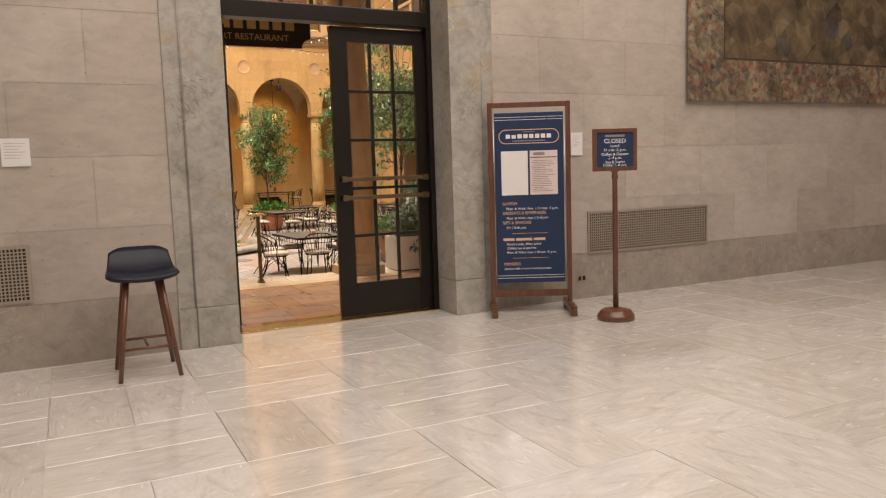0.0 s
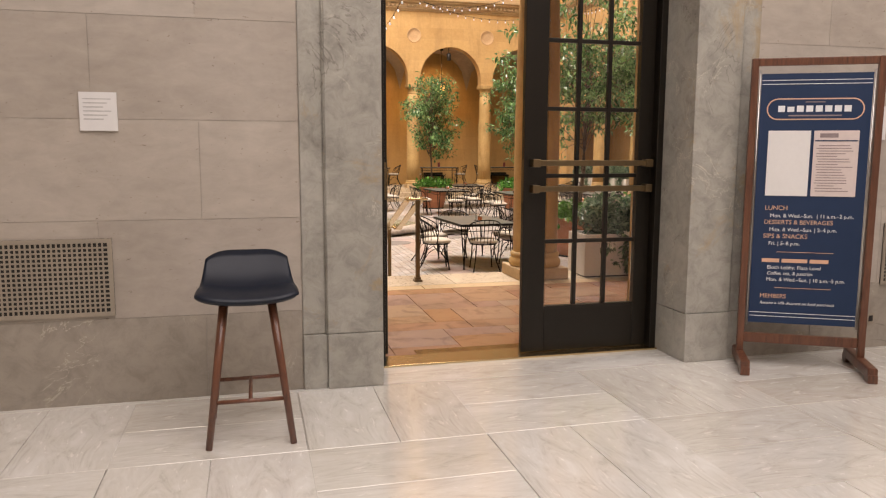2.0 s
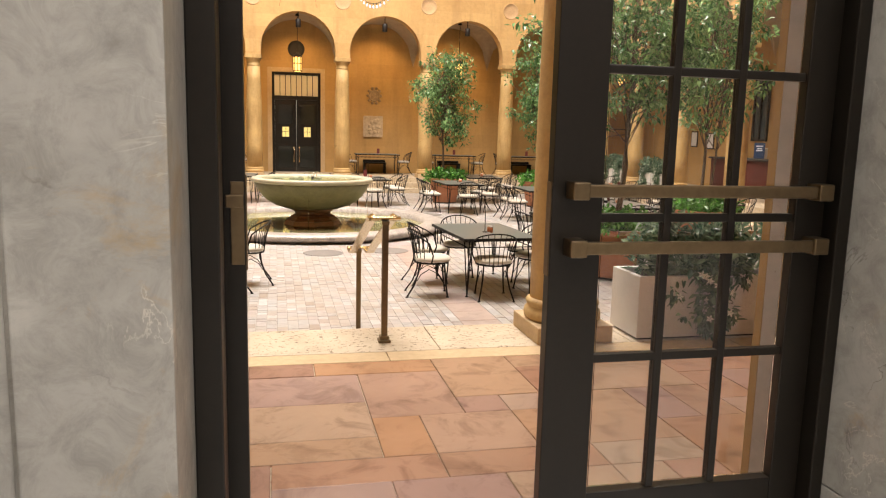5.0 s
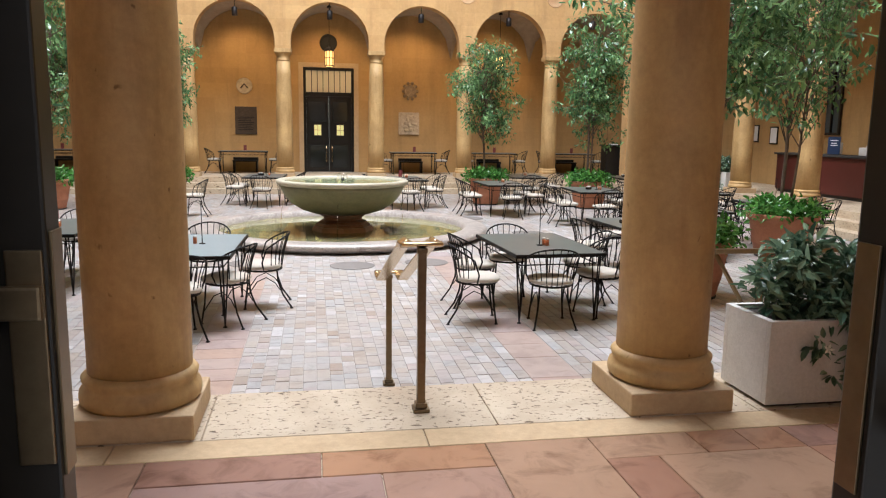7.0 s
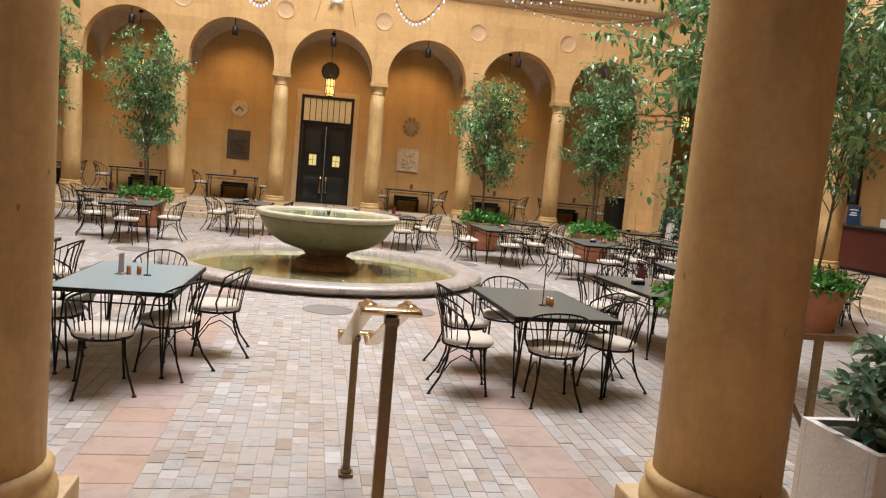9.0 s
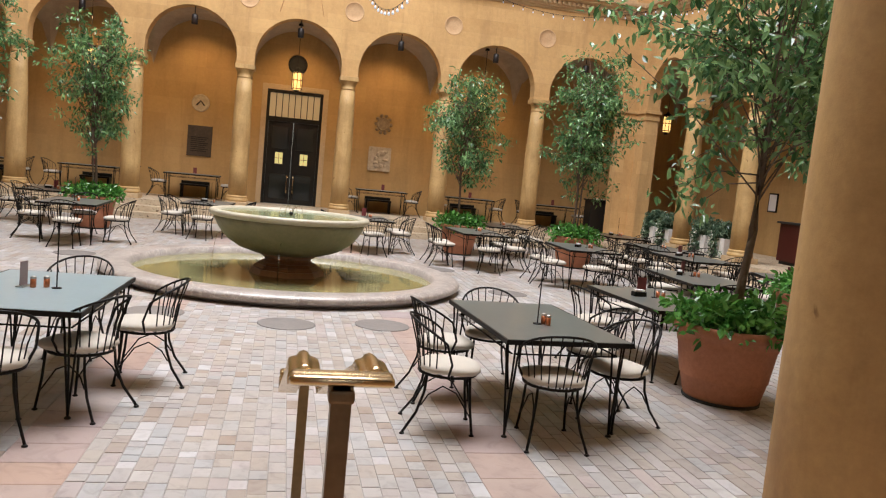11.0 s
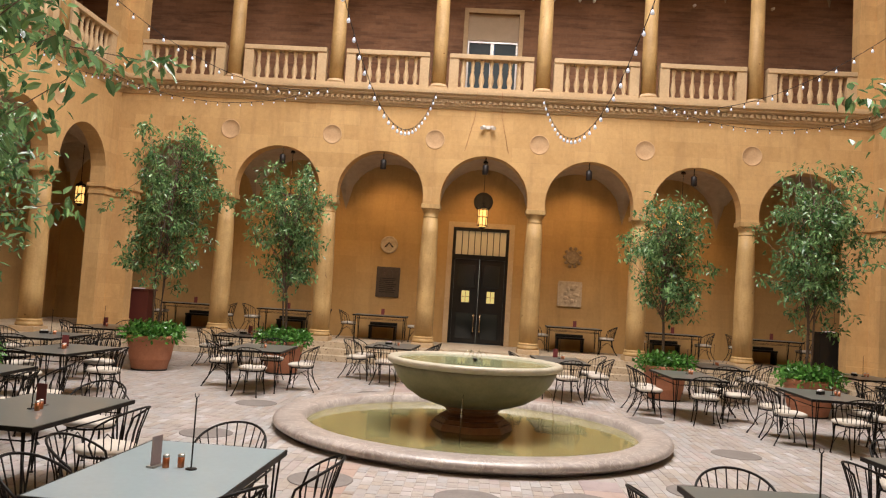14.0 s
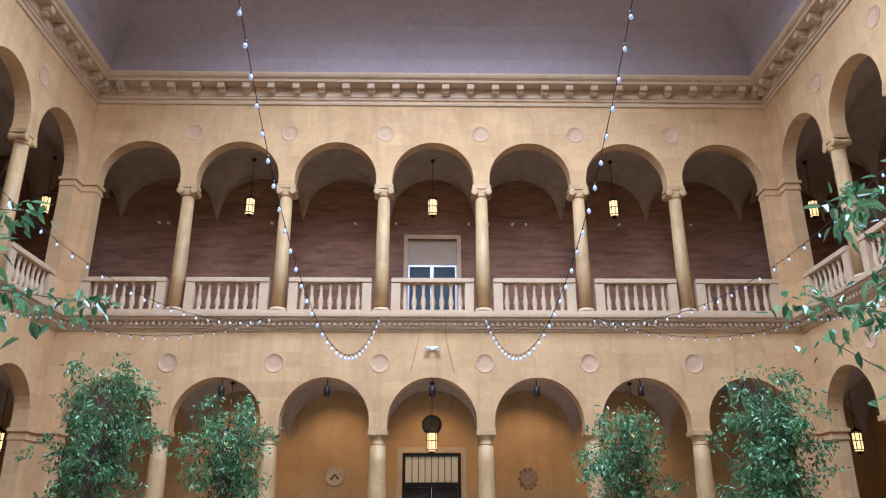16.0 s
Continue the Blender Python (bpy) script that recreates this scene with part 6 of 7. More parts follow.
# ---- handrails ----
def handrail(x, y):
    """Two moulded grips, level over each post and steep between, mitred into flat end bars."""
    d = thing("handrail", pose(x, y, 0), "brass double handrail on two square posts beside the steps", "handrail", "step handrails")
    ends = ((0.0, 0.0, 0.905), (1.78, COURT, 0.885))
    for py, pz, h in ends:
        bm = BM()
        box(bm, -0.022, 0.022, py - 0.022, py + 0.022, pz + 0.03, pz + h, 0.003)
        p = part("post", bm, M["oldbrass"], d)
        bm = BM()
        box(bm, -0.045, 0.045, py - 0.045, py + 0.045, pz, pz + 0.022, 0.004)
        box(bm, -0.032, 0.032, py - 0.032, py + 0.032, pz + 0.0221, pz + 0.05, 0.004)
        part("foot_plate", bm, M["oldbrass"], p)
        bm = BM()
        box(bm, -0.028, 0.028, py - 0.026, py + 0.026, pz + h - 0.03, pz + h, 0.008)
        part("collar", bm, M["oldbrass"], p)
        # flat end bar with a shallow groove and rounded ends
        bm = BM()
        prof = [(-0.030, 0.006), (-0.034, 0.012), (-0.030, 0.020), (-0.020, 0.024), (-0.008, 0.020), (0.008, 0.020), (0.020, 0.025), (0.030, 0.021), (0.032, 0.010), (0.024, 0.0), (0.0, -0.006)]
        rings = []
        for bx, k in ((-0.112, 0.55), (-0.109, 0.85), (-0.102, 1.0), (0.102, 1.0), (0.109, 0.85), (0.112, 0.55)):
            rings.append([bm.verts.new((bx, py + a * k, pz + h + 0.010 + (b - 0.002) * k)) for a, b in prof])
        for r0, r1 in zip(rings, rings[1:]):
            for q in range(len(prof)):
                f = bm.faces.new((r0[q], r0[(q + 1) % len(prof)], r1[(q + 1) % len(prof)], r1[q]))
                f.smooth = True
        bm.faces.new(rings[0])
        bm.faces.new(list(reversed(rings[-1])))
        part("end_bar", bm, M["brass"], d, "polished brass end bar")
    z0, z1 = ends[0][2] + 0.010, COURT + ends[1][2] + 0.010
    for side in (-1, 1):
        bm = BM()
        prof = [(-0.036, -0.012), (-0.037, 0.0), (-0.033, 0.009), (-0.023, 0.013), (-0.016, 0.015), (-0.011, 0.023), (0.0, 0.028), (0.011, 0.023), (0.016, 0.015), (0.023, 0.013), (0.033, 0.009), (0.037, 0.0), (0.036, -0.012)]
        line = [(0.033, z0 - 0.003), (0.05, z0), (0.15, z0), (0.20, z0 - 0.008), (0.24, z0 - 0.03), (1.46, z1 + 0.035), (1.51, z1 + 0.012), (1.56, z1), (1.73, z1), (1.747, z1 - 0.003)]
        rings = [[bm.verts.new((side * 0.078 + a, yy, zz + b)) for a, b in prof] for yy, zz in line]
        for r0, r1 in zip(rings, rings[1:]):
            for q in range(len(prof)):
                f = bm.faces.new((r0[q], r0[(q + 1) % len(prof)], r1[(q + 1) % len(prof)], r1[q]))
                f.smooth = q != len(prof) - 1
        bm.faces.new(rings[0])
        bm.faces.new(list(reversed(rings[-1])))
        part("grip_rail", bm, M["brass"], d, "moulded brass grip rail")
    return d


handrail(0.02, 8.92)


def ramp_rail():
    d = thing("ramp_rail", pose(3.2, 10.75, COURT), "plain dark bronze rail with braced posts beside the planter", "handrail")
    for x in (0.0, 1.6, 3.2):
        bm = BM()
        box(bm, x - 0.025, x + 0.025, -0.02, 0.02, 0, 1.0, 0.003)
        part("post", bm, M["oldbrass"], d)
    bm = BM()
    box(bm, -0.45, 3.3, -0.025, 0.025, 1.001, 1.04, 0.004)
    part("top_rail", bm, M["oldbrass"], d)
    bm = BM()
    tube(bm, [(-0.43, 0, 1.0), (-0.02, 0, 0.35)], 0.02, 8)
    part("brace", bm, M["oldbrass"], d)


ramp_rail()


# ---- far door, wall ornaments, lanterns, spots ----
d = thing("door_far", pose(0, BACKY, 0), "tall black double door with lit transom and small panes", "door")
d["kind"] = "structure"
x0, x1, zt = FD
bm = BM()
for a, b, c, e in ((x0, x0 + 0.09, 0, zt), (x1 - 0.09, x1, 0, zt), (x0 + 0.0901, x1 - 0.0901, zt - 0.10, zt), (x0 + 0.0901, x1 - 0.0901, 2.62, 2.76)):
    box(bm, a, b, 0.02, 0.20, c, e, 0.006)
part("frame", bm, M["doorwood"], d)
bm = BM()
box(bm, x0 + 0.09, x1 - 0.09, 0.12, 0.13, 2.76, zt - 0.1)
part("transom_glass", bm, M["transom"], d, "warm lit transom glass")
for i in range(1, 8):
    bm = BM()
    x = x0 + 0.09 + (x1 - x0 - 0.18) * i / 8
    box(bm, x - 0.012, x + 0.012, 0.09, 0.118, 2.762, zt - 0.102, 0.002)
    part("glazing_bar", bm, M["doorwood"], d)
for sx in (-1, 1):
    a, b = (x0 + 0.092, -0.004) if sx < 0 else (0.004, x1 - 0.092)
    bm = BM()
    box(bm, a, b, 0.09, 0.14, 0.01, 2.618, 0.006)
    lf = part("leaf", bm, M["doorwood"], d)
    for c, e in ((0.15, 0.95), (1.75, 2.45)):
        bm = BM()
        box(bm, a + 0.12, b - 0.12, 0.075, 0.089, c, e, 0.012)
        part("panel", bm, M["darkglass"], lf, "dark glass panel")
    bm = BM()
    m0 = (a + b) / 2
    box(bm, m0 - 0.12, m0 + 0.12, 0.08, 0.089, 1.28, 1.64)
    pn = part("lit_pane", bm, M["doorlight"], lf, "small pane lit from within")
    bm = BM()
    box(bm, m0 - 0.006, m0 + 0.006, 0.074, 0.0795, 1.28, 1.64)
    box(bm, m0 - 0.12, m0 + 0.12, 0.074, 0.0795, 1.455, 1.467)
    part("pane_bars", bm, M["doorwood"], lf)
    bm = BM()
    tube(bm, [(sx * 0.10, 0.085, 0.35), (sx * 0.10, 0.03, 0.38), (sx * 0.10, 0.03, 0.90), (sx * 0.10, 0.085, 0.93)], 0.021, 8)
    part("pull_handle", bm, M["brass"], lf, "long brass pull")
bm = BM()
for a, b, c, e in ((x0 - 0.16, x0 - 0.002, 0, zt + 0.16), (x1 + 0.002, x1 + 0.16, 0, zt + 0.16), (x0 - 0.0019, x1 + 0.0019, zt + 0.002, zt + 0.16)):
    box(bm, a, b, -0.03, 0.02, c, e, 0.008)
part("surround", bm, M["trim"], d, "plain stone surround")


def ornament(kind, x, z, r, mat, label):
    d = thing(kind, pose(x, BACKY, z), label, "wall ornament")
    bm = BM()
    lathe(bm, [(r, 0.002), (r, 0.05), (r * 0.9, 0.07), (r * 0.78, 0.045), (r * 0.7, 0.04)], 28)
    bmesh.ops.rotate(bm, verts=bm.verts, cent=(0, 0, 0), matrix=Matrix.Rotation(radians(90), 3, "X"))
    part("ring", bm, mat, d)
    return d


o = ornament("round_relief", -2.85, 2.92, 0.27, M["relief"], "round carved stone medallion on the wall")
bm = BM()
tube(bm, [(-0.12, -0.05, -0.08), (0.0, -0.06, 0.06), (0.12, -0.05, -0.08)], 0.028, 6)
part("chevron", bm, M["bronze_plaque"], o)
o = ornament("shield_relief", 2.85, 2.86, 0.22, M["crest"], "carved stone shield with wreath on the wall")
for i in range(10):
    a = 2 * math.pi * i / 10
    bm = BM()
    lathe(bm, [(0.055, 0), (0.06, 0.03), (0.03, 0.06)], 8)
    bmesh.ops.rotate(bm, verts=bm.verts, cent=(0, 0, 0), matrix=Matrix.Rotation(radians(90), 3, "X"))
    part("scroll", bm, M["crest"], o, "", pose(0.24 * math.cos(a), -0.004, 0.28 * math.sin(a)))
o = ornament("iron_rosette", 0.0, 4.42, 0.30, M["iron"], "dark iron rosette window above the door")
bm = BM()
lathe(bm, [(0.21, 0.006), (0.21, 0.012)], 24)
bmesh.ops.rotate(bm, verts=bm.verts, cent=(0, 0, 0), matrix=Matrix.Rotation(radians(90), 3, "X"))
part("disc", bm, M["iron"], o)
for i in range(8):
    a = 2 * math.pi * i / 8
    bm = BM()
    tube(bm, [(0, -0.03, 0), (0.22 * math.cos(a), -0.03, 0.22 * math.sin(a))], 0.012, 5)
    part("spoke", bm, M["bronze"], o)
d = thing("bronze_plaque", pose(-2.82, BACKY, 1.75), "dark bronze inscribed plaque on the wall", "plaque")
slab(d, "plate", -0.365, 0.365, -0.47, 0.47, -0.002, 0.04, M["bronze_plaque"], "", 0.01)
for i in range(8):
    slab(d, "inscription", -0.26, 0.26 - 0.04 * (i % 3), 0.10 - i * 0.06, 0.122 - i * 0.06, -0.0425, 0.004, M["bronze"])
slab(d, "emblem", -0.14, 0.14, 0.18, 0.36, -0.0425, 0.012, M["bronze_plaque"], "", 0.006)
d = thing("stone_relief", pose(2.81, BACKY, 1.73), "pale carved stone relief panel on the wall", "relief")
slab(d, "panel", -0.35, 0.35, -0.37, 0.37, -0.002, 0.035, M["relief"], "", 0.008)
bm = BM()
for a, b, c, e in ((-0.36, 0.36, -0.39, -0.345), (-0.36, 0.36, 0.345, 0.39), (-0.37, -0.325, -0.3449, 0.3449), (0.325, 0.37, -0.3449, 0.3449)):
    box(bm, a, b, -0.06, -0.0371, c, e, 0.006)
part("moulding", bm, M["relief"], d)
rr = random.Random(3)
for i in range(14):
    bm = BM()
    lathe(bm, [(0.07, 0), (0.065, 0.02), (0.03, 0.035)], 10)
    bmesh.ops.rotate(bm, verts=bm.verts, cent=(0, 0, 0), matrix=Matrix.Rotation(radians(90), 3, "X"))
    part("carving", bm, M["relief"], d, "", pose(rr.uniform(-0.24, 0.24), -0.0375, rr.uniform(-0.25, 0.25)) @ Matrix.Diagonal((rr.uniform(0.5, 1.3), 1, rr.uniform(0.5, 1.3), 1)))


def lantern():
    d = thing("hanging_lantern", pose(0, 0, -30), "lit amber glass and iron lantern hanging on a chain", "lantern", "arcade lanterns")
    bm = BM()
    lathe(bm, [(0.10, -0.28), (0.135, -0.22), (0.135, 0.20), (0.12, 0.24)], 8)
    part("glass", bm, M["lamp"], d, "glowing amber glass")
    for i in range(8):
        a = 2 * math.pi * i / 8
        bm = BM()
        tube(bm, [(0.142 * math.cos(a), 0.142 * math.sin(a), -0.27), (0.142 * math.cos(a), 0.142 * math.sin(a), 0.26)], 0.012, 5)
        part("cage_bar", bm, M["iron"], d)
    for z in (-0.24, 0.0, 0.22):
        bm = BM()
        tube(bm, arc((0, 0), 0.145, 0, 360, 16, z), 0.014, 5)
        part("cage_ring", bm, M["iron"], d)
    bm = BM()
    lathe(bm, [(0.155, 0.24), (0.14, 0.29), (0.06, 0.33), (0.03, 0.38)], 12)
    part("cap", bm, M["iron"], d)
    bm = BM()
    lathe(bm, [(0.04, -0.36), (0.09, -0.29), (0.10, -0.281)], 10)
    part("finial", bm, M["iron"], d)
    bm = BM()
    tube(bm, [(0, 0, 0.37), (0, 0, 1.66)], 0.010, 6)
    lathe(bm, [(0.07, 1.58), (0.07, 1.62), (0.02, 1.67)], 10)
    part("chain", bm, M["iron"], d)
    return d


LN = lantern()
for x, y in [(k * 2.85, 30.35) for k in (-2, 0, 2)] + [(12.0, 30.3), (-12.0, 30.3), (12.0, 25.3), (-12.0, 25.3), (12.0, 19.8), (-12.0, 19.8)]:
    copy_thing(LN, pose(x, y, 3.78))
    copy_thing(LN, pose(x, y, 10.92))
remove_master(LN)
d0 = thing("spotlight", pose(0, 0, -30), "small black spotlight hanging below the arch crown", "spotlight", "arcade spotlights")
bm = BM()
lathe(bm, [(0.07, -0.14), (0.085, -0.13), (0.085, 0.10), (0.05, 0.13)], 14)
part("head", bm, M["black"], d0)
bm = BM()
tube(bm, [(0, 0, 0.13), (0, 0, 0.34)], 0.014, 6)
part("stem", bm, M["black"], d0)
for k in range(-3, 4):
    copy_thing(d0, pose(k * 2.85, FARY + 0.2, 4.99))
remove_master(d0)

# small fittings along the loggia wall
d0 = thing("wall_fitting", pose(0, 0, -30), "small pale light fitting on the loggia wall", "light fitting", "loggia fittings")
bm = BM()
box(bm, -0.03, 0.03, -0.05, 0.0, -0.04, 0.04, 0.008)
part("bracket", bm, M["shade"], d0)
bm = BM()
lathe(bm, [(0.035, 0.0), (0.045, 0.02), (0.04, 0.13)], 12)
part("head", bm, M["planter"], d0, "", pose(0, -0.051, 0.0, 100))
for x in (-9.0, -8.7, -8.1, -5.3, -2.55, -1.2, 1.2, 1.85, 2.65, 3.1, 6.2, 8.6):
    copy_thing(d0, pose(x, BACKY - 0.002, 10.95))
remove_master(d0)

# upper window behind the balustrade
d = thing("window_upper", pose(0, BACKY, 0), "loggia window with pale blind half drawn over dim blue panes", "window")
d["kind"] = "structure"
a, b, c, e = UW
bm = BM()
for p, q, r, s in ((a - 0.14, a - 0.002, c, e + 0.14), (b + 0.002, b + 0.14, c, e + 0.14), (a - 0.0019, b + 0.0019, e + 0.002, e + 0.14)):
    box(bm, p, q, -0.05, 0.1, r, s, 0.008)
part("surround", bm, M["trim"], d)
bm = BM()
box(bm, a + 0.002, b - 0.002, 0.10, 0.14, 9.58, e - 0.002)
part("blind", bm, M["shade"], d, "drawn cream blind")
for i in range(2):
    m0 = a + (b - a) * i / 2
    bm = BM()
    box(bm, m0 + 0.06, m0 + (b - a) / 2 - 0.06, 0.16, 0.17, c, 9.53)
    part("pane", bm, M["bluewin"], d, "dim blue glass")
bm = BM()
for p, q, r, s in ((a, a + 0.06, c, 9.58), (b - 0.06, b, c, 9.58), (-0.07, 0.04, c, 9.58), (a + 0.0601, -0.0701, 9.51, 9.579), (0.0401, b - 0.0601, 9.51, 9.579)):
    box(bm, p, q, 0.12, 0.2, r, s, 0.004)
part("sash", bm, M["steel"], d)
d = thing("projector", pose(0, FARY - 0.003, 6.12), "small white camera fitting on the wall above the middle arch", "camera fitting")
bm = BM()
box(bm, -0.07, 0.07, -0.05, 0, -0.05, 0.05, 0.012)
part("bracket", bm, M["planter"], d)
for sx in (-1, 1):
    bm = BM()
    lathe(bm, [(0.05, 0), (0.06, 0.03), (0.055, 0.14)], 12)
    part("lamp_head", bm, M["planter"], d, "", pose(sx * 0.10, -0.06, 0.0, 110, 0, sx * 30))
for sx in (-1, 1):
    d = thing("cable", pose(0, FARY - 0.012, 0), "thin dark cable running down the wall", "cable", "wall cables")
    bm = BM()
    tube(bm, [(sx * 0.33, -0.32, 7.05), (sx * 0.35, -0.32, 6.95), (sx * 0.36, -0.10, 6.45), (sx * 0.42, 0.0, 6.2), (sx * 0.60, 0.0, 5.45)], 0.005, 5)
    part("wire", bm, M["terra"], d)


# ---- string lights ----
bb = BM()
lathe(bb, [(0.008, 0.015), (0.018, 0.0), (0.030, -0.03), (0.028, -0.05), (0.015, -0.066), (0.002, -0.07)], 10)
BULB = mesh_of(bb, "bulb", M["bulb"])
sk = BM()
lathe(sk, [(0.012, 0.055), (0.014, 0.02), (0.012, 0.012)], 8)
SOCKET = mesh_of(sk, "socket", M["black"])


def strand(p0, p1, sag, step=0.42, k=1.0):
    p0, p1 = Vector(p0), Vector(p1)
    d = thing("string_lights", pose(0, 0, 0), "black festoon cable with frosted bulbs strung across the court", "string lights", "festoons")
    n = 40
    pts = [p0.lerp(p1, i / n) - Vector((0, 0, 4 * sag * (i / n) * (1 - i / n))) for i in range(n + 1)]
    bm = BM()
    tube(bm, pts, 0.007, 5)
    part("cable", bm, M["black"], d)
    acc, nxt = 0.0, step * 0.5
    for a, b in zip(pts, pts[1:]):
        L = (b - a).length
        while nxt <= acc + L:
            q = a.lerp(b, (nxt - acc) / L)
            share("socket", SOCKET, d, Matrix.Translation(q - Vector((0, 0, 0.055))))
            share("bulb", BULB, d, Matrix.Translation(q - Vector((0, 0, 0.065))) @ Matrix.Diagonal((k, k, k, 1)))
            nxt += step
        acc += L


for s in (-1, 1):
    strand((s * 1.45, FARY - 0.25, 7.0), (s * 3.15, 11.0, 16.3), 5.85)
    strand((s * 4.35, FARY - 0.25, 6.95), (s * 9.9, 17.5, 10.5), 2.1, 0.4, 0.85)
    strand((s * 4.6, FARY - 0.3, 6.9), (s * 10.0, FARY - 1.2, 6.75), 0.55, 0.3, 0.6)
    strand((s * 10.05, FARY - 1.2, 6.75), (s * 10.05, FARY - 6.5, 6.9), 0.5, 0.3, 0.6)

# ---- lecterns, side bar ----
for s, mat in ((1, M["doorwood"]), (-1, M["counter"])):
    d = thing("host_stand", pose(s * 9.8, 30.0, 0, 0, 0, 0), "dark wooden host stand beside the corner pier" if s > 0 else "dark red host stand beside the corner pier", "host stand")
    bm = BM()
    box(bm, -0.38, 0.38, -0.25, 0.25, 0.05, 1.05, 0.01)
    part("body", bm, mat, d)
    bm = BM()
    box(bm, -0.42, 0.42, -0.29, 0.29, 1.0501, 1.09, 0.01)
    part("top", bm, mat, d)
    bm = BM()
    box(bm, -0.36, 0.36, -0.23, 0.23, 0, 0.0499)
    part("kick", bm, M["black"], d)
    bm = BM()
    box(bm, -0.15, 0.1, -0.1, 0.15, 1.0905, 1.12, 0.004)
    part("menu_stack", bm, M["paper"], d)
d = thing("bar_counter", pose(12.3, 20.2, 0), "long dark red bar counter with stone top in the east arcade", "counter")
bm = BM()
box(bm, -0.35, 0.35, -3.6, 3.6, 0.08, 1.0, 0.008)
part("front", bm, M["counter"], d)
bm = BM()
box(bm, -0.42, 0.40, -3.65, 3.65, 1.001, 1.05, 0.01)
part("top", bm, M["dark"], d)
bm = BM()
box(bm, -0.30, 0.33, -3.55, 3.55, 0, 0.079)
part("kick", bm, M["black"], d)
for y, h, w in ((18.2, 0.28, 0.2), (19.0, 0.16, 0.3), (20.1, 0.35, 0.16), (20.8, 0.2, 0.35), (22.0, 0.3, 0.22)):
    d = thing("bar_appliance", pose(12.35, y, 1.0505), "small white and steel appliance on the bar", "appliance", "bar appliances")
    bm = BM()
    box(bm, -w / 2, w / 2, -w / 2, w / 2, 0.01, h, 0.015)
    part("housing", bm, M["planter"], d)
    bm = BM()
    lathe(bm, [(w * 0.3, h + 0.0005), (w * 0.28, h + 0.04), (w * 0.1, h + 0.05)], 12)
    part("lid", bm, M["steel"], d)
    bm = BM()
    box(bm, -w / 2 + 0.02, w / 2 - 0.02, -w / 2 + 0.02, w / 2 - 0.02, 0, 0.0099)
    part("feet", bm, M["black"], d)
d = thing("counter_sign", pose(12.1, 21.75, 1.0505, 0, 0, -50), "small upright blue sign card on the bar counter", "sign")
bm = BM()
box(bm, -0.12, 0.12, -0.04, 0.04, 0, 0.02, 0.003)
part("foot", bm, M["black"], d)
bm = BM()
box(bm, -0.14, 0.14, -0.008, 0.008, 0.0201, 0.44, 0.003)
part("card", bm, M["navy"], d)
for z0, w in ((0.34, 0.09), (0.27, 0.06), (0.22, 0.08)):
    bm = BM()
    box(bm, -w, w, -0.0125, -0.0085, z0, z0 + 0.025)
    part("print", bm, M["white"], d)
d = thing("window_east", pose(SIDEX, 23.6, 0), "tall dark latticed window in the east wall", "window")
d["kind"] = "structure"
bm = BM()
box(bm, -0.02, -0.003, -0.30, 0.30, 1.6, 3.55)
part("pane", bm, M["bluewin"], d)
bm = BM()
for p, q, r, s in ((-0.36, -0.30, 1.53, 3.6), (0.30, 0.36, 1.53, 3.6), (-0.2999, 0.2999, 1.53, 1.6), (-0.2999, 0.2999, 3.53, 3.6), (-0.02, 0.02, 1.6001, 3.5299)):
    box(bm, -0.08, -0.0205, p, q, r, s, 0.004)
part("frame", bm, M["doorwood"], d)

for i, (y, z) in enumerate(((27.2, 1.55), (26.2, 1.5))):
    d = thing("framed_notice", pose(SIDEX - 0.003, y, z), "small framed notice on the east arcade wall", "picture frame", "framed notices")
    bm = BM()
    box(bm, -0.03, 0, -0.2, 0.2, -0.27, 0.27, 0.006)
    part("frame", bm, M["doorwood"], d)
    bm = BM()
    box(bm, -0.034, -0.0305, -0.16, 0.16, -0.23, 0.23)
    part("sheet", bm, M["paper"], d)
for i, (x, w, h, z) in enumerate(((11.55, 0.36, 0.34, 0.0), (11.55, 0.34, 0.30, 0.3405), (11.56, 0.30, 0.28, 0.641), (11.54, 0.28, 0.24, 0.9215))):
    d = thing("carton", pose(x, 30.6, z), "pale stacked carton beside the corner pier", "box", "stacked cartons")
    bm = BM()
    box(bm, -w / 2, w / 2, -w / 2, w / 2, 0, h - 0.004, 0.005)
    part("body", bm, M["shade"], d)
    bm = BM()
    box(bm, -0.03, 0.03, -w / 2 + 0.002, w / 2 - 0.002, h - 0.0038, h - 0.002)
    part("tape", bm, M["paper2"], d)

# ---- floor pieces ----
def paver_mesh(name, w, h, t, mat, chip=0.004):
    bm = BM()
    box(bm, 0, w, 0, h, -t, 0)
    bmesh.ops.bevel(bm, geom=[e for e in bm.edges if all(v.co.z > -0.0001 for v in e.verts)], offset=chip, segments=1, affect="EDGES")
    return mesh_of(bm, name, mat)


# travertine slabs laid in pairs, basket-weave
MOD = 0.92
g = random.Random(9)
SLAB = paver_mesh("slab", MOD - 0.003, MOD / 2 - 0.003, 0.011, M["trav"], 0.0015)
ny, nx = int(round((FACE + 1.9) / MOD)), 15
for i in range(nx):
    for j in range(ny):
        x, y = -5.2 + i * MOD, FACE - 0.045 - (j + 1) * MOD
        for k in (0, 1):
            z = g.uniform(-0.0004, 0.0004)
            if (i + j) % 2:
                share("slab", SLAB, hall_floor, pose(x, y + k * MOD / 2, z))
            else:
                share("slab", SLAB, hall_floor, pose(x + (k + 1) * MOD / 2, y, z, 0, 0, 90))
verts, faces = [], []
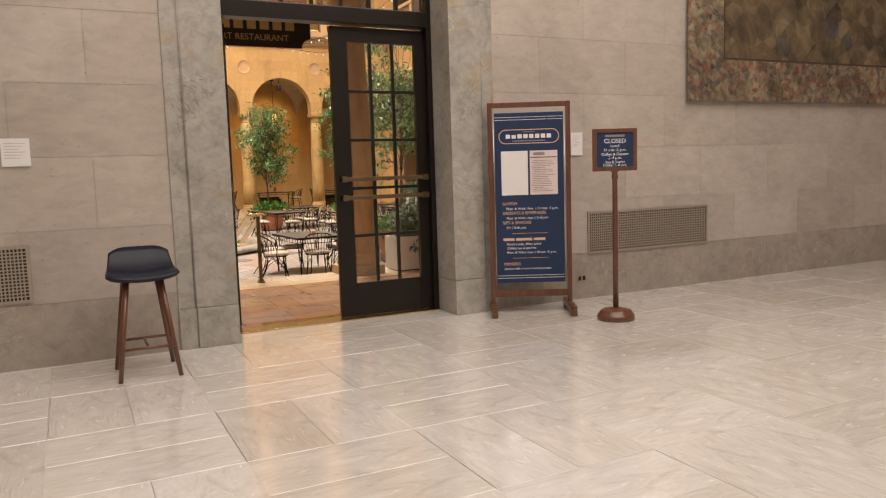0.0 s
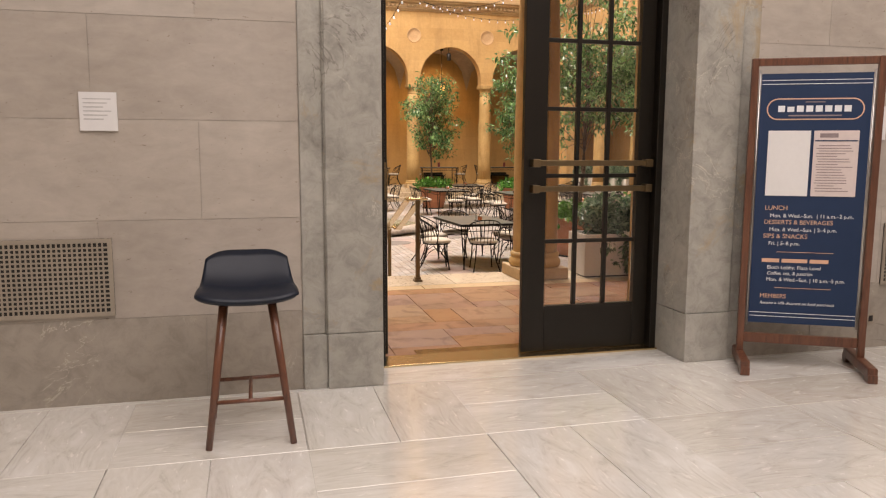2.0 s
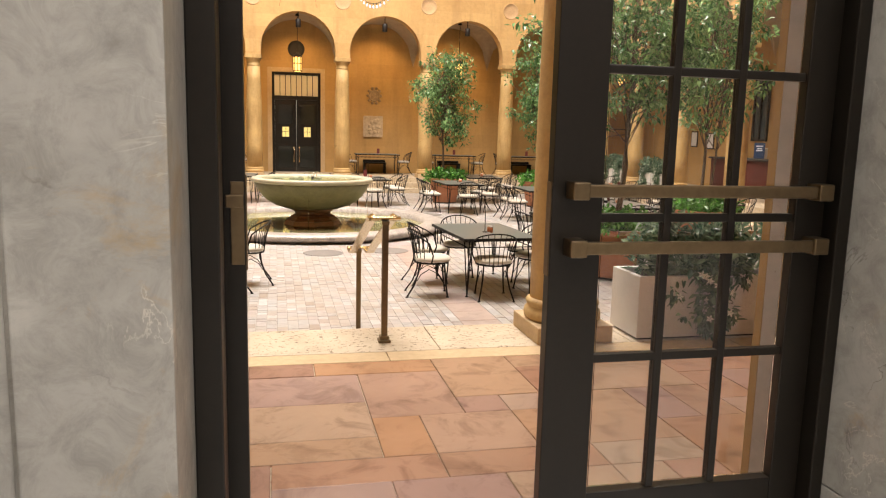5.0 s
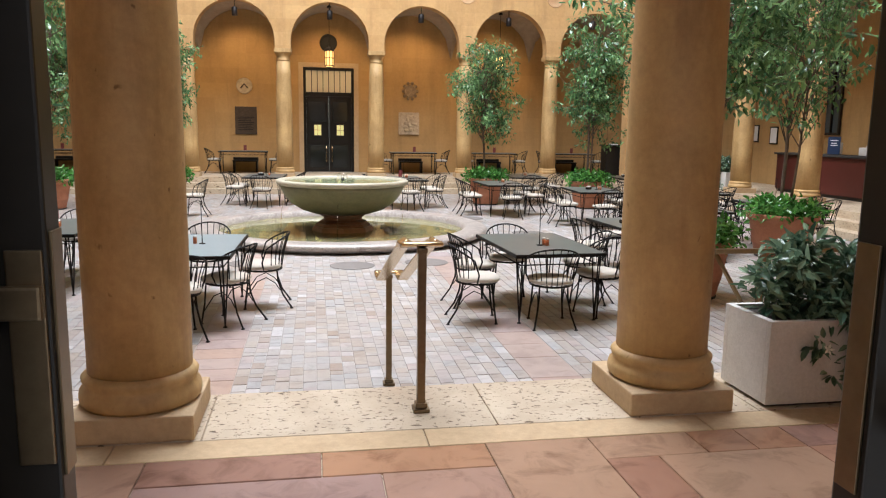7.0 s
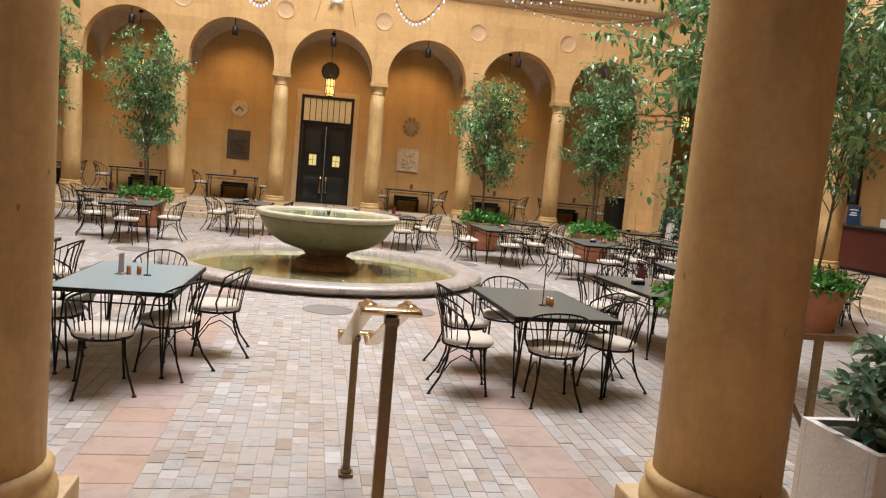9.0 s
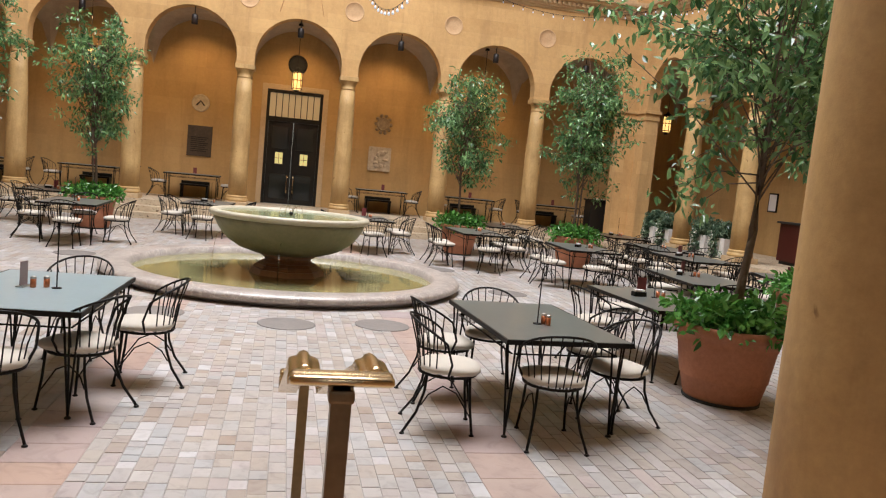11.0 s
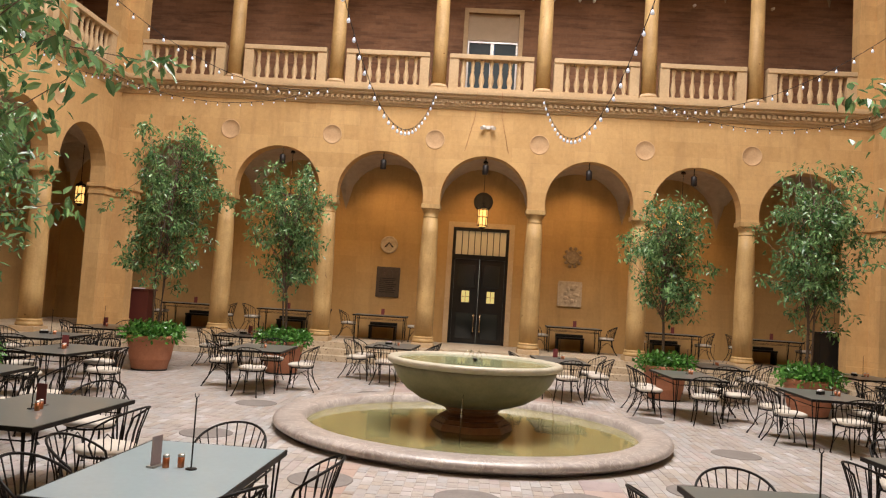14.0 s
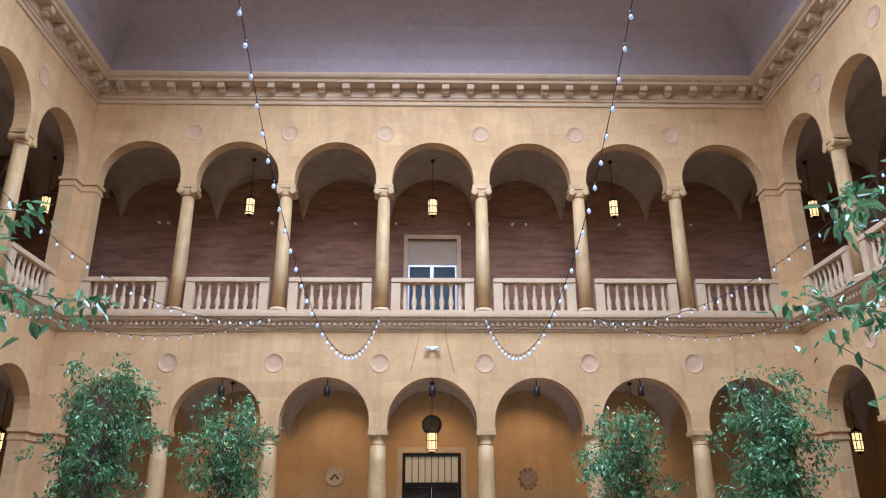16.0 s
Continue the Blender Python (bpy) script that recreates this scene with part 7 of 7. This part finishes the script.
for i in range(-1, 18):
    for j in range(ny, 12):
        x, y = -5.2 + i * MOD, FACE - 0.045 - (j + 1) * MOD
        for k in (0, 1):
            o = len(verts)
            verts += [(x, y + k * MOD / 2, 0), (x + MOD - 0.003, y + k * MOD / 2, 0), (x + MOD - 0.003, y + (k + 1) * MOD / 2 - 0.003, 0), (x, y + (k + 1) * MOD / 2 - 0.003, 0)]
            faces.append((o, o + 1, o + 2, o + 3))
me = bpy.data.meshes.new("slab_field")
me.from_pydata(verts, [], faces)
me.materials.append(M["trav"])
o = tagged(new("slab_field", me), "", "", "", "stuff")
o.parent = hall_floor
bm = BM()
box(bm, HX0, HX1, FACE - 0.042, FACE + 0.4, -0.011, 0.0)
part("border_strip", bm, M["trav"], hall_floor)

# ashlar blocks of the hall wall
g = random.Random(4)
BW, BH = 1.12, 0.565
def block_mesh(w, h, mat):
    bm = BM()
    box(bm, 0, w - 0.002, -0.005, 0.0, 0, h - 0.002, 0.0008)
    return mesh_of(bm, "block", mat)
BASEB, WALLB = block_mesh(BW, 0.5, M["hall_base"]), block_mesh(BW, BH, M["hall"])
for row in range(7):
    z = 0.0 if row == 0 else 0.5 + (row - 1) * BH
    me = BASEB if row == 0 else WALLB
    for side in (-1, 1):
        edge = DOORL - 0.492 if side < 0 else DOORR + 0.492
        off = (0.0 if row % 2 else BW / 2)
        h = (0.5 if row == 0 else BH)
        k = 0
        if off:
            bmx = block_mesh(off, h, M["hall_base"] if row == 0 else M["hall"])
            share("block", bmx, hall_wall, pose(edge - off if side < 0 else edge, FACE + 0.005, z))
        n = 4 if side < 0 else 7
        for k in range(n):
            x = edge - off - (k + 1) * BW if side < 0 else edge + off + k * BW
            share("block", me, hall_wall, pose(x, FACE + 0.005 + g.uniform(-0.0003, 0.0003), z))

# flagstones of the near arcade
arcade_floor = bpy.data.objects["floor_arcade"]
g = random.Random(21)
FLAGS = {}
CELL = 0.265
cols, rows_n = 36, 10
taken = [[False] * rows_n for _ in range(cols)]
for j in range(rows_n):
    for i in range(cols):
        if taken[i][j]:
            continue
        options = [(3, 2), (2, 2), (2, 1), (3, 1), (1, 2), (2, 3), (1, 1), (4, 2)]
        g.shuffle(options)
        for w, h in options + [(1, 1)]:
            if i + w <= cols and j + h <= rows_n and not any(taken[i + p][j + q] for p in range(w) for q in range(h)):
                break
        for p in range(w):
            for q in range(h):
                taken[i + p][j + q] = True
        if (w, h) not in FLAGS:
            FLAGS[(w, h)] = paver_mesh("flagstone", w * CELL - 0.005, h * 0.252 - 0.005, 0.012, M["flag"], 0.003)
        share("flagstone", FLAGS[(w, h)], arcade_floor, pose(-3.7 + i * CELL, 5.93 + j * 0.252, g.uniform(-0.002, 0.001)))
BORD = {}
x = -6.0
while x < 6.0:
    w = g.choice((1.2, 1.5, 1.8))
    if w not in BORD:
        BORD[w] = (paver_mesh("border_stone", w - 0.006, 0.21, 0.012, M["trim"], 0.003), paver_mesh("edge_stone", w - 0.006, 0.655, 0.012, M["step"], 0.003))
    share("border_stone", BORD[w][0], arcade_floor, pose(x, 8.452, 0))
    share("edge_stone", BORD[w][1], arcade_floor, pose(x + 0.4, 8.667, 0))
    x += w
for x0, x1 in ((-13.3, -3.6), (5.75, 13.3)):
    bm = BM()
    box(bm, x0, x1, 5.93, 9.3, -0.011, -0.002)
    part("flag_field", bm, M["flag"], arcade_floor)

# court pavers: straight courses on the axis, looser ones beside it
g = random.Random(33)
PM = {}
count = 0
verts, faces = [], []


def loose(x, y, w, h, z):
    o = len(verts)
    c = 0.003
    verts.extend([(x, y, z - 0.01), (x + w, y, z - 0.01), (x + w, y + h, z - 0.01), (x, y + h, z - 0.01), (x + c, y + c, z), (x + w - c, y + c, z), (x + w - c, y + h - c, z), (x + c, y + h - c, z)])
    faces.extend([(o + 4, o + 5, o + 6, o + 7), (o, o + 1, o + 5, o + 4), (o + 1, o + 2, o + 6, o + 5), (o + 2, o + 3, o + 7, o + 6), (o + 3, o, o + 4, o + 7)])


def clear(x, y, w, h):
    return math.hypot(x + w / 2 - FX, y + h / 2 - FY) > 2.84


cw = 0.108
nc = int(20.4 / cw)
for i in range(nc):
    x = -10.15 + i * cw
    if 1.15 <= abs(x + cw / 2) < 1.15 + 4 * cw:
        continue
    axis = abs(x + cw / 2) < 1.15
    y = 9.99
    if not axis:
        y += g.random() * 0.1
    while y < FARY - 0.85:
        h = g.choice((0.10, 0.13, 0.16, 0.20)) if axis else g.choice((0.12, 0.18, 0.25, 0.34))
        z = COURT + g.uniform(-0.002, 0.002)
        if clear(x, y, cw, h):
            if axis and abs(x) < 0.8 and 9.98 < y < 13.2 and count < 300:
                if h not in PM:
                    PM[h] = paver_mesh("paver", cw - 0.003, h - 0.003, 0.011, M["paver"], 0.003)
                share("paver", PM[h], court_floor, pose(x, y, z))
                count += 1
            else:
                loose(x, y, cw - 0.003, h - 0.003, z)
        y += h
BAND = {}
for x in sorted({round(-10.15 + i * cw, 3) for i in range(nc) if 1.15 <= abs(-10.15 + i * cw + cw / 2) < 1.15 + 4 * cw}):
    left = [q for q in (x - cw, x) if 1.15 <= abs(q + cw / 2) < 1.15 + 4 * cw]
    if len(left) == 2:
        continue
    y = 9.99
    while y < FARY - 0.9:
        h = g.choice((0.3, 0.42, 0.55))
        if clear(x, y, 4 * cw, h):
            if h not in BAND:
                BAND[h] = paver_mesh("band_slab", 4 * cw - 0.005, h - 0.006, 0.011, M["pink"], 0.004)
            share("band_slab", BAND[h], court_floor, pose(x, y, COURT + g.uniform(-0.002, 0.001)))
        y += h
me = bpy.data.meshes.new("paver_field")
me.from_pydata(verts, [], faces)
me.materials.append(M["pavers"])
o = tagged(new("paver_field", me), "", "", "", "stuff")
o.parent = court_floor
for a in range(-120, 300, 42):
    x, y = FX + 3.65 * math.cos(radians(a + 30)), FY + 3.65 * math.sin(radians(a + 30))
    d = thing("floor_drain", pose(x, y, COURT), "round dark stone drain cover set in the paving", "drain cover", "drain covers")
    bm = BM()
    lathe(bm, [(0.33, 0.0), (0.33, 0.005), (0.31, 0.007)], 28)
    part("cover", bm, M["grout_dark"], d)
